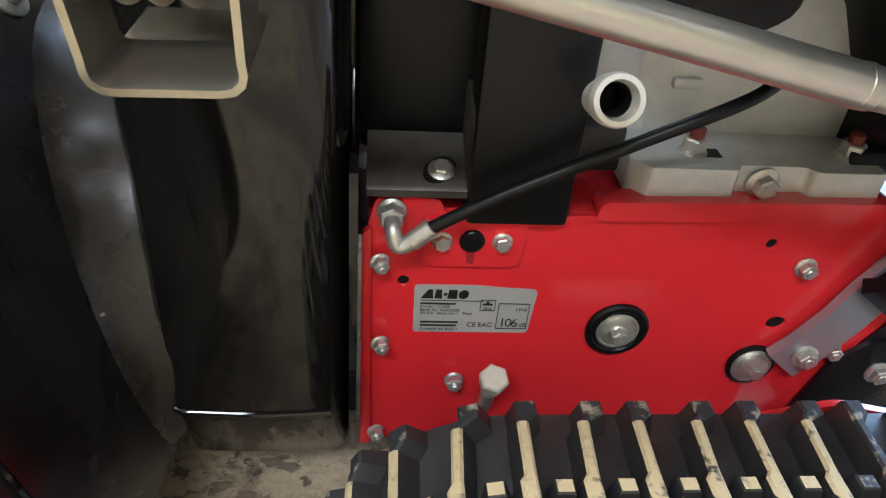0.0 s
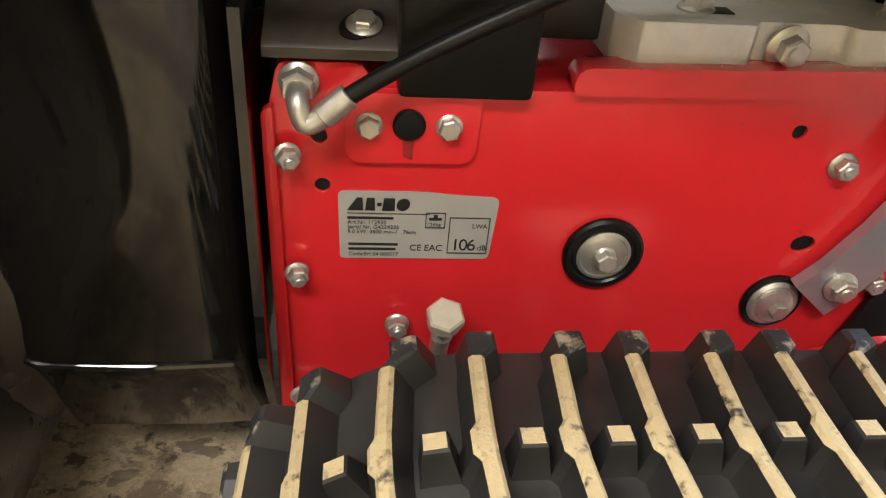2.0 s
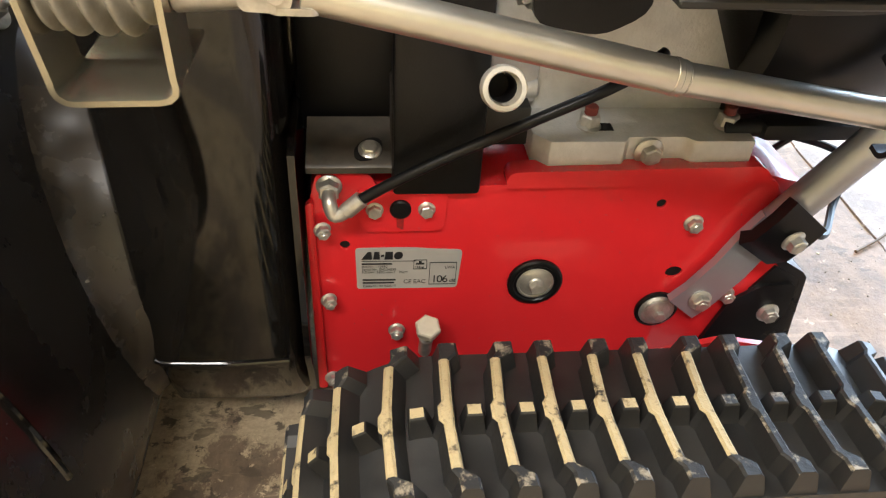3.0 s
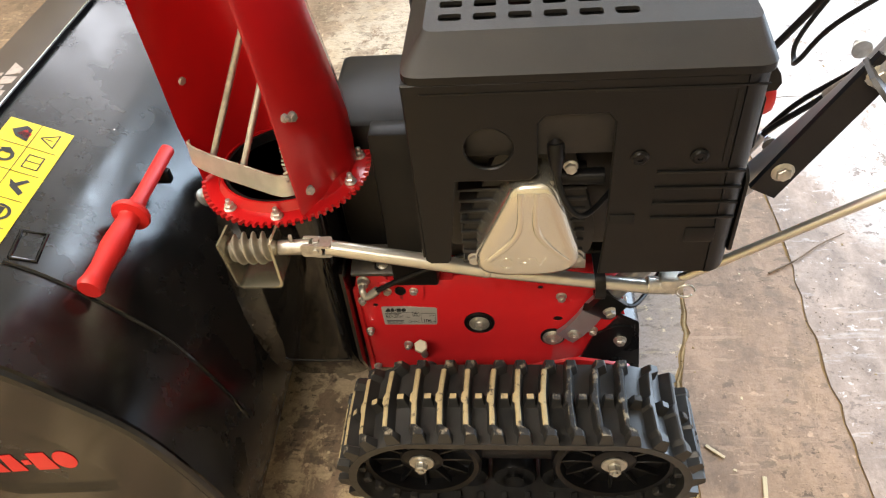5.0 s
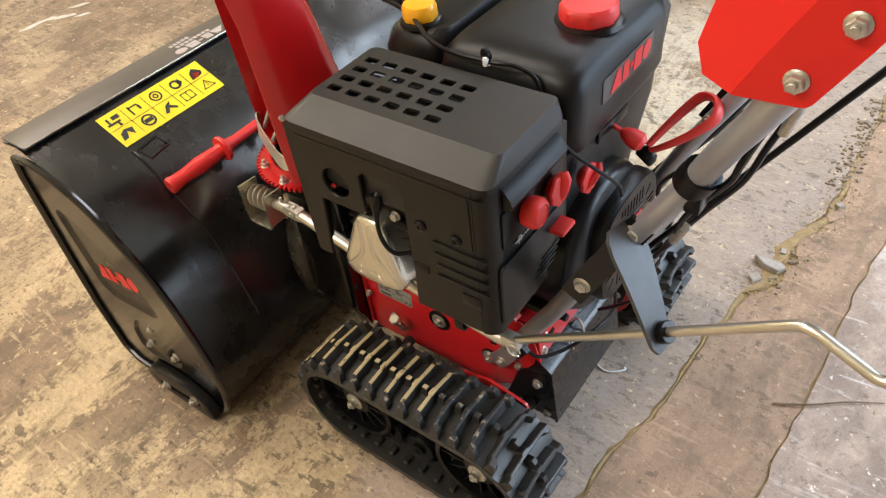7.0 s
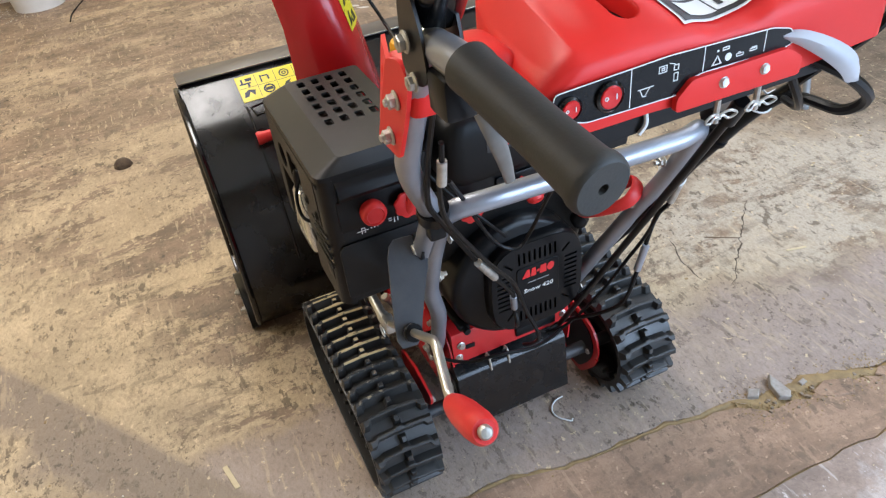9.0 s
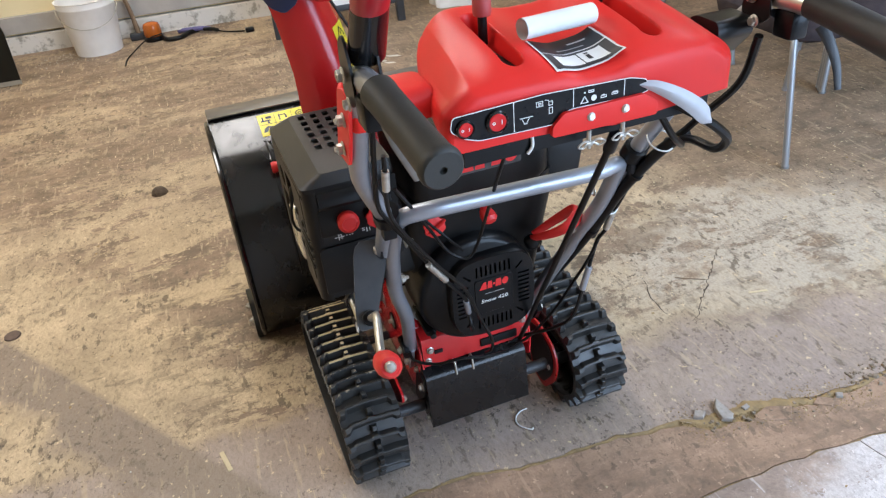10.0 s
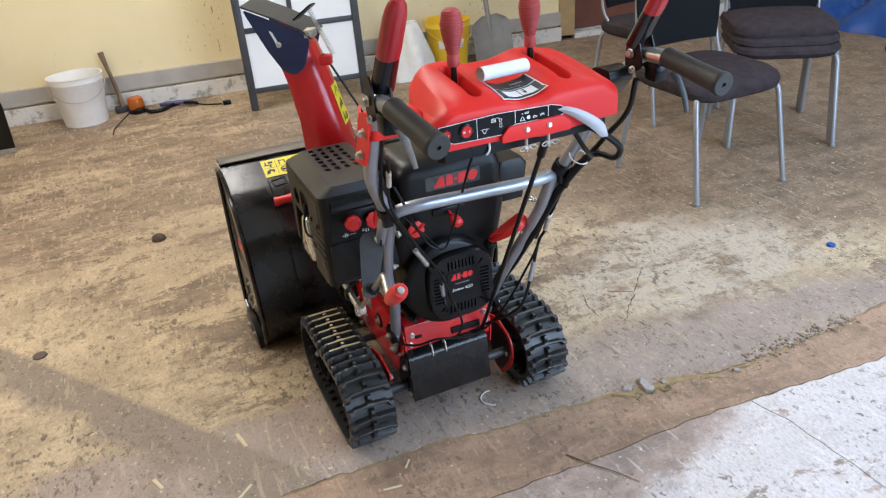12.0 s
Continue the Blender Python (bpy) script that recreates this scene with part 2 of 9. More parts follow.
def bent(pts, rad, n=5):
    """An open line of straight pieces with rounded bends."""
    P = [Vector(p) for p in pts]
    out = [P[0]]
    for a, b, c in zip(P, P[1:], P[2:]):
        d = min(rad, (a - b).length * 0.48, (c - b).length * 0.48)
        p1, p2 = b + (a - b).normalized() * d, b + (c - b).normalized() * d
        out += [(1 - k / n) ** 2 * p1 + 2 * (k / n) * (1 - k / n) * b + (k / n) ** 2 * p2 for k in range(n + 1)]
    return out + [P[-1]]


def sweep(bm, pts, r, seg=10, flat=1.0, caps=True, up=None):
    """A round (or flattened) bar along points; r may be a list."""
    P = [Vector(p) for p in pts]
    rs = r if isinstance(r, (list, tuple)) else [r] * len(P)
    rings, u = [], None
    for i, p in enumerate(P):
        d = (P[min(i + 1, len(P) - 1)] - P[max(i - 1, 0)]).normalized()
        if u is None:
            u = (Vector(up) if up else axis_frame(d)[0])
        u = (u - d * u.dot(d)).normalized()
        w = d.cross(u)
        rings.append([bm.verts.new(p + rs[i] * (math.cos(2 * math.pi * k / seg) * u + flat * math.sin(2 * math.pi * k / seg) * w)) for k in range(seg)])
    for a, b in zip(rings, rings[1:]):
        for k in range(seg):
            bm.faces.new((a[k], a[(k + 1) % seg], b[(k + 1) % seg], b[k]))
    if caps:
        bm.faces.new(rings[0][::-1])
        bm.faces.new(rings[-1])
    return rings


def strap(bm, pts, width, thick, side):
    """A flat bar along points; side: the direction of its width."""
    P = [Vector(p) for p in pts]
    s = Vector(side).normalized()
    rings = []
    for i, p in enumerate(P):
        d = (P[min(i + 1, len(P) - 1)] - P[max(i - 1, 0)]).normalized()
        sw = (s - d * s.dot(d)).normalized()
        n = d.cross(sw)
        rings.append([bm.verts.new(p + sw * (a * width / 2) + n * (b * thick / 2)) for a, b in ((-1, -1), (1, -1), (1, 1), (-1, 1))])
    for a, b in zip(rings, rings[1:]):
        for k in range(4):
            bm.faces.new((a[k], a[(k + 1) % 4], b[(k + 1) % 4], b[k]))
    bm.faces.new(rings[0][::-1])
    bm.faces.new(rings[-1])


def lathe(bm, profile, at, d, seg=24):
    """Turns (radius, height) pairs round the direction d from at."""
    u, w, d = axis_frame(d)
    rings = []
    for r, h in profile:
        c = Vector(at) + d * h
        rings.append([c] if r < 1e-6 else [c + r * (math.cos(2 * math.pi * k / seg) * u + math.sin(2 * math.pi * k / seg) * w) for k in range(seg)])
    rings = [[bm.verts.new(c) for c in ring] for ring in rings]
    for a, b in zip(rings, rings[1:]):
        for k in range(seg):
            vs = [a[k % len(a)], a[(k + 1) % len(a)], b[(k + 1) % len(b)], b[k % len(b)]]
            vs = [v for i, v in enumerate(vs) if v not in vs[:i]]
            if len(vs) > 2:
                bm.faces.new(vs)
    for ring, flip in ((rings[0], True), (rings[-1], False)):
        if len(ring) > 2:
            bm.faces.new(ring[::-1] if flip else ring)


def rod(bm, a, b, r, seg=12, bevel=0.0):
    a, b = Vector(a), Vector(b)
    h = (b - a).length
    e = bevel or min(r * 0.08, h * 0.1)
    lathe(bm, [(r - e, 0), (r, e), (r, h - e), (r - e, h)], a, b - a, seg)


def along(at, d, spin=0.0):
    """The pose at a point whose z axis follows d."""
    u, w, d = axis_frame(d)
    m = Matrix((u, w, d)).transposed().to_4x4()
    m.translation = at
    return m @ Matrix.Rotation(spin, 4, "Z")


BOLT_MESHES = {}


def bolt_mesh(af, h, flange, shank):
    key = (af, h, flange, shank)
    if key not in BOLT_MESHES:
        bm = bmesh.new()
        fr = af * flange / 2
        lathe(bm, [(fr, 0), (fr, af * 0.09), (fr * 0.86, af * 0.17), (af * 0.5, af * 0.22)], (0, 0, 0), (0, 0, 1), 18)
        pts = circle(0, 0, af / 2 / math.cos(math.pi / 6), 6)
        plate(bm, pts, "z", af * 0.12, h, bevel=af * 0.07, seg=1)
        if shank:
            rod(bm, (0, 0, h * 0.5), (0, 0, h + shank), af * 0.29, 12, af * 0.05)
        else:
            lathe(bm, [(af * 0.3, h), (af * 0.27, h - 0.0004), (0, h - 0.0006)], (0, 0, 0.0005), (0, 0, 1), 12)
        BOLT_MESHES[key] = mesh_of("bolt", bm, ZINC, 30)
    return BOLT_MESHES[key]


def bolt(parent, at, d, af=0.011, h=0.0065, flange=1.55, shank=0.0, name="bolt", spin=None):
    ob = part(name, bolt_mesh(af, h, flange, shank), None, parent)
    ob.matrix_basis = along(at, d, random.uniform(0, 1) if spin is None else spin)
    return ob


def lettering(name, text, size, mat, parent, m, depth=0.0004, label="", shear=0.0, spacing=1.0, align="LEFT"):
    cu = bpy.data.curves.new(name, "FONT")
    cu.body, cu.size, cu.extrude, cu.shear, cu.space_character, cu.align_x = text, size, depth, shear, spacing, align
    cu.resolution_u = 3
    tmp = new("tmp_text", cu)
    me = bpy.data.meshes.new_from_object(tmp.evaluated_get(bpy.context.evaluated_depsgraph_get()))
    bpy.data.objects.remove(tmp)
    bpy.data.curves.remove(cu)
    me.materials.clear()
    me.materials.append(mat)
    ob = part(name, me, None, parent, label)
    ob.matrix_basis = m
    return ob


def facing(at, right, up):
    """A pose whose x axis is right and y axis up."""
    r, u = Vector(right).normalized(), Vector(up).normalized()
    u = (u - r * u.dot(r)).normalized()
    m = Matrix((r, u, r.cross(u))).transposed().to_4x4()
    m.translation = at
    return m


# ---- the garage ----
def concrete(name, pale, bare, dark, worn=(0.485, 0.515), zone=False, scale=2.6, edge=False, calm=1.0):
    """Old concrete: pale worn coat over bare ground, blotches, scuffs, specks and grain."""
    m = bpy.data.materials.new(name)
    m.use_nodes = True
    t = m.node_tree
    N, Lk = t.nodes, t.links
    p = N["Principled BSDF"]
    co = N.new("ShaderNodeTexCoord")
    here = co.outputs["Object"]

    def put(socket, v):
        if isinstance(v, tuple):
            socket.default_value = (*v, 1)
        elif isinstance(v, (int, float)):
            socket.default_value = v
        else:
            Lk.new(v, socket)

    def calc(op, a, b, c=0.0):
        x = N.new("ShaderNodeMath")
        x.operation = op
        for k, v in enumerate((a, b, c)):
            put(x.inputs[k], v)
        return x.outputs[0]

    def ranged(v, lo, hi):
        r = N.new("ShaderNodeMapRange")
        r.inputs["From Min"].default_value, r.inputs["From Max"].default_value = lo, hi
        Lk.new(v, r.inputs["Value"])
        return r.outputs["Result"]

    def moved(sx, sy, turn, shift):
        q = N.new("ShaderNodeMapping")
        q.inputs["Scale"].default_value, q.inputs["Rotation"].default_value = (sx, sy, 1), (0, 0, turn)
        q.inputs["Location"].default_value = (shift, shift * 0.7, 0)
        Lk.new(here, q.inputs["Vector"])
        return q.outputs["Vector"]

    def cloud(size, detail=9.0, rough=0.65, lo=0.4, hi=0.6, distort=0.0, vec=None):
        n = N.new("ShaderNodeTexNoise")
        n.inputs["Scale"].default_value, n.inputs["Detail"].default_value = size, detail
        n.inputs["Roughness"].default_value, n.inputs["Distortion"].default_value = rough, distort
        Lk.new(vec or here, n.inputs["Vector"])
        return ranged(n.outputs["Fac"], lo, hi)

    def mixed(fac, a, b):
        x = N.new("ShaderNodeMix")
        x.data_type = "RGBA"
        put(x.inputs["Factor"], fac)
        put(x.inputs["A"], a)
        put(x.inputs["B"], b)
        return x.outputs["Result"]

    def dim(c, k):
        return tuple(v * k for v in c)

    ground = mixed(cloud(6.5, 12, 0.76, 0.40, 0.60, 0.2, moved(1.5, 0.8, 0.1, 5.0)), dim(bare, 0.62), dim(bare, 1.28))
    coat = mixed(cloud(4.3, 10, 0.7, 0.35, 0.65, 0.3, moved(1, 1, 0.3, 3.1)), dim(pale, 1 - 0.26 * calm), dim(pale, 1 + 0.14 * calm))
    wear = cloud(scale, 14, 0.78, worn[0], worn[1], 0.2, moved(1.30, 0.72, 0.10, 0.0))
    if zone:
        sep = N.new("ShaderNodeSeparateXYZ")
        Lk.new(here, sep.inputs[0])
        X, Y = sep.outputs["X"], sep.outputs["Y"]
        wob = calc("MULTIPLY_ADD", cloud(4.0, 9, 0.65, 0.0, 1.0), 0.34, -0.17)
        # smooth grey ground along the joint, and a narrow band that runs off from its corner
        side = calc("ADD", calc("MULTIPLY_ADD", X, 0.98, calc("MULTIPLY_ADD", calc("MAXIMUM", Y, -0.2), -0.17, 0.03)), wob)
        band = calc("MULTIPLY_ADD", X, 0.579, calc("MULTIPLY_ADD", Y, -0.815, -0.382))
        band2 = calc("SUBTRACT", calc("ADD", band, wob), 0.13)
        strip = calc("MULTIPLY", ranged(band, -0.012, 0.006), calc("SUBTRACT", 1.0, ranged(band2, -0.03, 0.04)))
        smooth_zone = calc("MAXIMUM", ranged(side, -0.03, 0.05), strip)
        # brown ground near the wall, white scuffed patch on the other side of the machine
        far = ranged(calc("ADD", calc("MULTIPLY_ADD", calc("MAXIMUM", calc("SUBTRACT", Y, 0.6), 0.0), 0.75, calc("MULTIPLY", X, -1.0)), calc("MULTIPLY", wob, 4.0)), 0.75, 1.75)
        d = calc("POWER", calc("ADD", calc("POWER", calc("ADD", X, 0.12), 2.0), calc("POWER", calc("MULTIPLY_ADD", Y, 0.55, -0.66), 2.0)), 0.5)
        patch = calc("SUBTRACT", 1.0, ranged(calc("ADD", d, calc("MULTIPLY", wob, 2.2)), 0.18, 0.42))
        wear = calc("SUBTRACT", wear, calc("MULTIPLY", far, calc("MULTIPLY_ADD", cloud(2.2, 10, 0.68, 0.44, 0.56, 0.0, moved(1.6, 0.6, 0.1, 51.0)), 0.62, 0.38)))
        wear = calc("MAXIMUM", wear, calc("MULTIPLY", patch, cloud(7, 12, 0.75, 0.42, 0.56)))
        # brown ground towards the chairs
        brown_side = calc("ADD", calc("MULTIPLY_ADD", calc("SUBTRACT", Y, 0.6), 0.75, calc("MULTIPLY", X, -1.0)), calc("MULTIPLY", wob, 1.5))
        brown_side = calc("MULTIPLY", ranged(brown_side, 0.78, 1.10), ranged(Y, 0.55, 0.85))
        wear = calc("MULTIPLY", wear, calc("SUBTRACT", 1.0, calc("MULTIPLY", brown_side, 0.88)))
        coat = mixed(patch, coat, (0.53, 0.46, 0.36))
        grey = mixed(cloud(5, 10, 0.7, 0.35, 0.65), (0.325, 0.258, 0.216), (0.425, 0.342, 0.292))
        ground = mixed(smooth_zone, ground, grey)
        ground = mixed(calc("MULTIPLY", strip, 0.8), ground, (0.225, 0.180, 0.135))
        # pale coat still whole along the outer side of the band
        whole = calc("MULTIPLY", ranged(band, -0.42, -0.12), ranged(calc("ADD", calc("MULTIPLY", Y, -1.0), wob), 0.30, 0.50))
        wear = calc("MAXIMUM", wear, calc("MULTIPLY", whole, cloud(6, 12, 0.75, 0.36, 0.44)))
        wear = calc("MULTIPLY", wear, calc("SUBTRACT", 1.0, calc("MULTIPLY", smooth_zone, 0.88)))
    if edge:
        # the whitewash has worn off along the joint
        sep = N.new("ShaderNodeSeparateXYZ")
        Lk.new(here, sep.inputs[0])
        near = calc("MULTIPLY_ADD", sep.outputs["Y"], 0.35, calc("SUBTRACT", sep.outputs["X"], 0.26))
        near = calc("ADD", near, calc("MULTIPLY_ADD", cloud(7.0, 10, 0.7, 0.0, 1.0), 0.34, -0.17))
        wear = calc("MULTIPLY", wear, ranged(near, 0.53, 0.60))
    p.inputs["Specular IOR Level"].default_value = 0.35
    col = mixed(wear, ground, coat)
    marks = calc("MULTIPLY", cloud(9.5, 12, 0.78, 0.565, 0.59, 0.2, moved(1.0, 1.5, 0.7, 9.0)), 0.50 * calm)
    if zone:
        marks = calc("MULTIPLY", marks, calc("SUBTRACT", 1.0, calc("MULTIPLY", smooth_zone, 0.65)))
    col = mixed(marks, col, dark)
    spots = calc("MULTIPLY", cloud(27, 7, 0.62, 0.585, 0.605, 0.15, moved(0.7, 1.5, 0.9, 13.0)), cloud(2.3, 7, 0.6, 0.40, 0.56, 0.0, moved(1, 1, 0, 27.0)))
    col = mixed(calc("MULTIPLY", spots, 0.75 * calm), col, dim(dark, 0.85))
    col = mixed(calc("MULTIPLY", cloud(95, 5, 0.7, 0.45, 0.62, 0.0, moved(0.8, 1.5, 0.9, 3.0)), 0.30), col, dim(bare, 0.72))
    streaks = calc("MULTIPLY", cloud(8.5, 12, 0.78, 0.535, 0.575, 0.25, moved(2.4, 0.7, 0.12, 17.0)), cloud(1.9, 7, 0.6, 0.42, 0.58, 0.0, moved(1, 1, 0, 37.0)))
    if zone:
        streaks = calc("MULTIPLY", streaks, calc("SUBTRACT", 1.0, calc("MULTIPLY", smooth_zone, 0.8)))
    col = mixed(calc("MULTIPLY", streaks, 0.55 * calm), col, dim(dark, 1.05))
    pits = calc("MULTIPLY", cloud(64, 6, 0.72, 0.575, 0.60, 0.0, moved(0.9, 1.2, 0.5, 61.0)), cloud(4.0, 6, 0.6, 0.38, 0.60, 0.0, moved(1, 1, 0, 71.0)))
    col = mixed(calc("MULTIPLY", pits, 0.70), col, dim(dark, 0.65))
    scuffs = calc("MULTIPLY", cloud(5.5, 8, 0.66, 0.58, 0.66, 0.3, moved(0.9, 5.0, 1.2, 4.0)), 0.35)
    col = mixed(scuffs, col, dim(pale, 1.1))
    chips = calc("MULTIPLY", cloud(34, 6, 0.7, 0.585, 0.62), cloud(3.1, 6, 0.6, 0.42, 0.6, 0.0, moved(1, 1, 0, 20.0)))
    col = mixed(calc("MULTIPLY", chips, 0.85), col, dim(dark, 0.55))
    flecks = calc("MULTIPLY", cloud(48, 5, 0.7, 0.62, 0.645, 0.0, moved(1, 1, 0.4, 31.0)), 0.8)
    col = mixed(flecks, col, dim(pale, 1.25))
    scratches = calc("MULTIPLY", cloud(24, 6, 0.62, 0.600, 0.622, 0.1, moved(0.40, 2.8, 0.85, 91.0)), cloud(2.4, 6, 0.6, 0.40, 0.62, 0.0, moved(1, 1, 0, 97.0)))
    col = mixed(calc("MULTIPLY", scratches, 0.55), col, dim(pale, 1.15))
    grain = cloud(330, 3, 0.6, 0.30, 0.70)
    col = mixed(calc("MULTIPLY", grain, 0.28), col, dim(bare, 0.55))
    Lk.new(col, p.inputs["Base Color"])
    rough = N.new("ShaderNodeMapRange")
    rough.inputs["To Min"].default_value, rough.inputs["To Max"].default_value = 0.60, 0.85
    Lk.new(wear, rough.inputs["Value"])
    Lk.new(rough.outputs["Result"], p.inputs["Roughness"])
    n = N.new("ShaderNodeTexNoise")
    n.inputs["Scale"].default_value, n.inputs["Detail"].default_value, n.inputs["Roughness"].default_value = 70, 9, 0.7
    Lk.new(here, n.inputs["Vector"])
    b = N.new("ShaderNodeBump")
    b.inputs["Strength"].default_value, b.inputs["Distance"].default_value = 0.4, 0.003
    Lk.new(calc("MULTIPLY_ADD", wear, 0.12, n.outputs["Fac"]), b.inputs["Height"])
    Lk.new(b.outputs["Normal"], p.inputs["Normal"])
    return m


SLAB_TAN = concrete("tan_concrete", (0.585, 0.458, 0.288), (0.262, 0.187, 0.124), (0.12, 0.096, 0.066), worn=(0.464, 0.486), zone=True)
SLAB_BROWN = concrete("brown_concrete", (0.47, 0.320, 0.210), (0.34, 0.225, 0.148), (0.19, 0.135, 0.09), worn=(0.50, 0.64))
SLAB_WHITE = concrete("whitewashed_concrete", (0.72, 0.66, 0.63), (0.40, 0.305, 0.245), (0.23, 0.17, 0.135), worn=(0.405, 0.418), scale=5.5, edge=True, calm=0.35)
DIRT = material("sandy_dirt", (0.36, 0.25, 0.115), 0.9, colour2=(0.20, 0.14, 0.07), scale=40, amount=0.8, bump=0.6, bump_scale=200)
def scuffed_wall(name, colour, shade, mark):
    """Old gloss paint: faint cloudy shade, and small upright scuffs that keep to a few places."""
    m = material(name, colour, 0.55, colour2=shade, scale=2.2, amount=0.6, spread=(0.35, 0.75), bump=0.08, bump_scale=60)
    t = m.node_tree
    p = t.nodes["Principled BSDF"]
    base = p.inputs["Base Color"].links[0].from_socket
    co = t.nodes.new("ShaderNodeTexCoord")
    masks = []
    for scale, lo, hi, stretch in ((46.0, 0.645, 0.675, (1, 1.3, 0.6)), (2.3, 0.53, 0.66, (1, 1, 1))):
        q, n, r = t.nodes.new("ShaderNodeMapping"), t.nodes.new("ShaderNodeTexNoise"), t.nodes.new("ShaderNodeMapRange")
        q.inputs["Scale"].default_value = stretch
        n.inputs["Scale"].default_value, n.inputs["Detail"].default_value = scale, 5.0
        r.inputs["From Min"].default_value, r.inputs["From Max"].default_value = lo, hi
        t.links.new(co.outputs["Object"], q.inputs["Vector"])
        t.links.new(q.outputs["Vector"], n.inputs["Vector"])
        t.links.new(n.outputs["Fac"], r.inputs["Value"])
        masks.append(r.outputs["Result"])
    both, mix = t.nodes.new("ShaderNodeMath"), t.nodes.new("ShaderNodeMix")
    both.operation, mix.data_type = "MULTIPLY", "RGBA"
    t.links.new(masks[0], both.inputs[0])
    t.links.new(masks[1], both.inputs[1])
    t.links.new(both.outputs[0], mix.inputs["Factor"])
    t.links.new(base, mix.inputs["A"])
    mix.inputs["B"].default_value = (*mark, 1)
    t.links.new(mix.outputs["Result"], p.inputs["Base Color"])
    return m


WALL_CREAM = scuffed_wall("cream_wall_paint", (0.80, 0.68, 0.41), (0.72, 0.60, 0.34), (0.26, 0.19, 0.11))
WALL_GREY = material("grey_board", (0.42, 0.39, 0.35), 0.7, colour2=(0.30, 0.28, 0.25), scale=6, amount=0.6, bump=0.2, bump_scale=40)
PLINTH = material("flaking_plinth", (0.64, 0.61, 0.56), 0.8, colour2=(0.28, 0.26, 0.22), scale=17, amount=0.85, spread=(0.52, 0.62), bump=0.5, bump_scale=40)
CEILING = material("board_ceiling", (0.80, 0.74, 0.62), 0.8, colour2=(0.70, 0.64, 0.53), scale=2, amount=0.5)
DOOR_WOOD = material("brown_door_wood", (0.16, 0.055, 0.03), 0.5, colour2=(0.10, 0.035, 0.02), scale=14, amount=0.6)
OCHRE_WOOD = material("ochre_wood", (0.42, 0.29, 0.13), 0.6, colour2=(0.32, 0.21, 0.09), scale=14, amount=0.6)


def rough_line(pts, step, jitter, seed):
    rnd = random.Random(seed)
    out = []
    for a, b in zip(pts, pts[1:]):
        a, b = Vector(a), Vector(b)
        n = max(1, int((b - a).length / step))
        for k in range(n):
            out.append(a.lerp(b, k / n) + Vector((rnd.uniform(-jitter, jitter), rnd.uniform(-jitter, jitter) * 0.5)))
    return out + [Vector(pts[-1])]


JOINT = rough_line([(0.28, -4), (0.27, -1.2), (0.285, -0.3), (0.291, -0.16), (0.30, 0.05), (0.322, 0.12), (0.335, 0.21), (0.335, 0.36), (0.355, 0.43), (0.36, 0.50),
                    (0.398, 0.54), (0.402, 0.68), (0.432, 0.81), (0.43, 0.95), (0.428, 1.08), (0.43, 1.24), (0.405, 1.5), (0.41, 3.0), (0.40, 7.0)], 0.022, 0.0045, 3)
JOINT_B = rough_line([(0.47, -4), (0.50, -1.2), (0.52, -0.12), (0.524, 0.07), (0.526, 0.19), (0.531, 0.32), (0.534, 0.485), (0.536, 0.63), (0.549, 0.79), (0.571, 1.01),
                      (0.592, 1.23), (0.64, 2.5), (0.66, 7.0)], 0.03, 0.004, 5)
CRACK = rough_line([(0.555, 0.792), (0.655, 0.814), (0.780, 0.819), (0.896, 0.823), (1.3, 0.86), (3.2, 0.95)], 0.03, 0.006, 7)


def slab(name, pts, mat, label):
    bm = bmesh.new()
    plate(bm, [tuple(p) for p in pts], "z", -0.03, 0.0)
    return tagged(part(name, bm, mat), label, "floor", kind="structure")


def shifted(line_pts, a, seed, gap=0.0):
    """The line moved aside by a, more where the edge has broken away."""
    rnd = random.Random(seed)
    return [p + Vector((a * (1 + rnd.uniform(-0.6, 0.8)) + gap * math.exp(-((p.y - 0.68) / 0.17) ** 2) * rnd.uniform(0.5, 1.1), 0)) for p in line_pts]


X0, X1, Y0, Y1, H = -3.30, 2.7, -4.0, 7.0, 2.9
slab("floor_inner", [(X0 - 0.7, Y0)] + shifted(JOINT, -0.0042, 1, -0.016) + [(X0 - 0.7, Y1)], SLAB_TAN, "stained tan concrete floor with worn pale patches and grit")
slab("floor_strip", shifted(JOINT, 0.0042, 2, 0.012) + shifted(JOINT_B, -0.0018, 3)[::-1], SLAB_BROWN, "brownish worn concrete strip between two cracked joints")
split = min(range(len(JOINT_B)), key=lambda i: (JOINT_B[i] - Vector((0.549, 0.79))).length)
right_edge = shifted(JOINT_B, 0.0018, 4)
slab("floor_outer", right_edge[:split] + [c + Vector((0, -0.0015)) for c in CRACK] + [Vector((X1 + 1, 0.95)), Vector((X1 + 1, Y0))], SLAB_WHITE, "whitewashed concrete by the gate with the paint worn through")
slab("floor_outer", right_edge[split:] + [Vector((X1 + 1, Y1)), Vector((X1 + 1, 0.953))] + [c + Vector((0, 0.0015)) for c in CRACK[::-1]], SLAB_WHITE, "whitewashed concrete by the gate with the paint worn through")
bm = bmesh.new()
plate(bm, [(X0 - 0.8, Y0 - 0.2), (X1 + 1.2, Y0 - 0.2), (X1 + 1.2, Y1 + 0.2), (X0 - 0.8, Y1 + 0.2)], "z", -0.08, -0.0035)
tagged(part("ground", bm, DIRT), "sandy dirt that fills the floor joints", "ground", kind="structure")
bm = bmesh.new()
bmesh.ops.create_grid(bm, x_segments=1, y_segments=1, size=200)
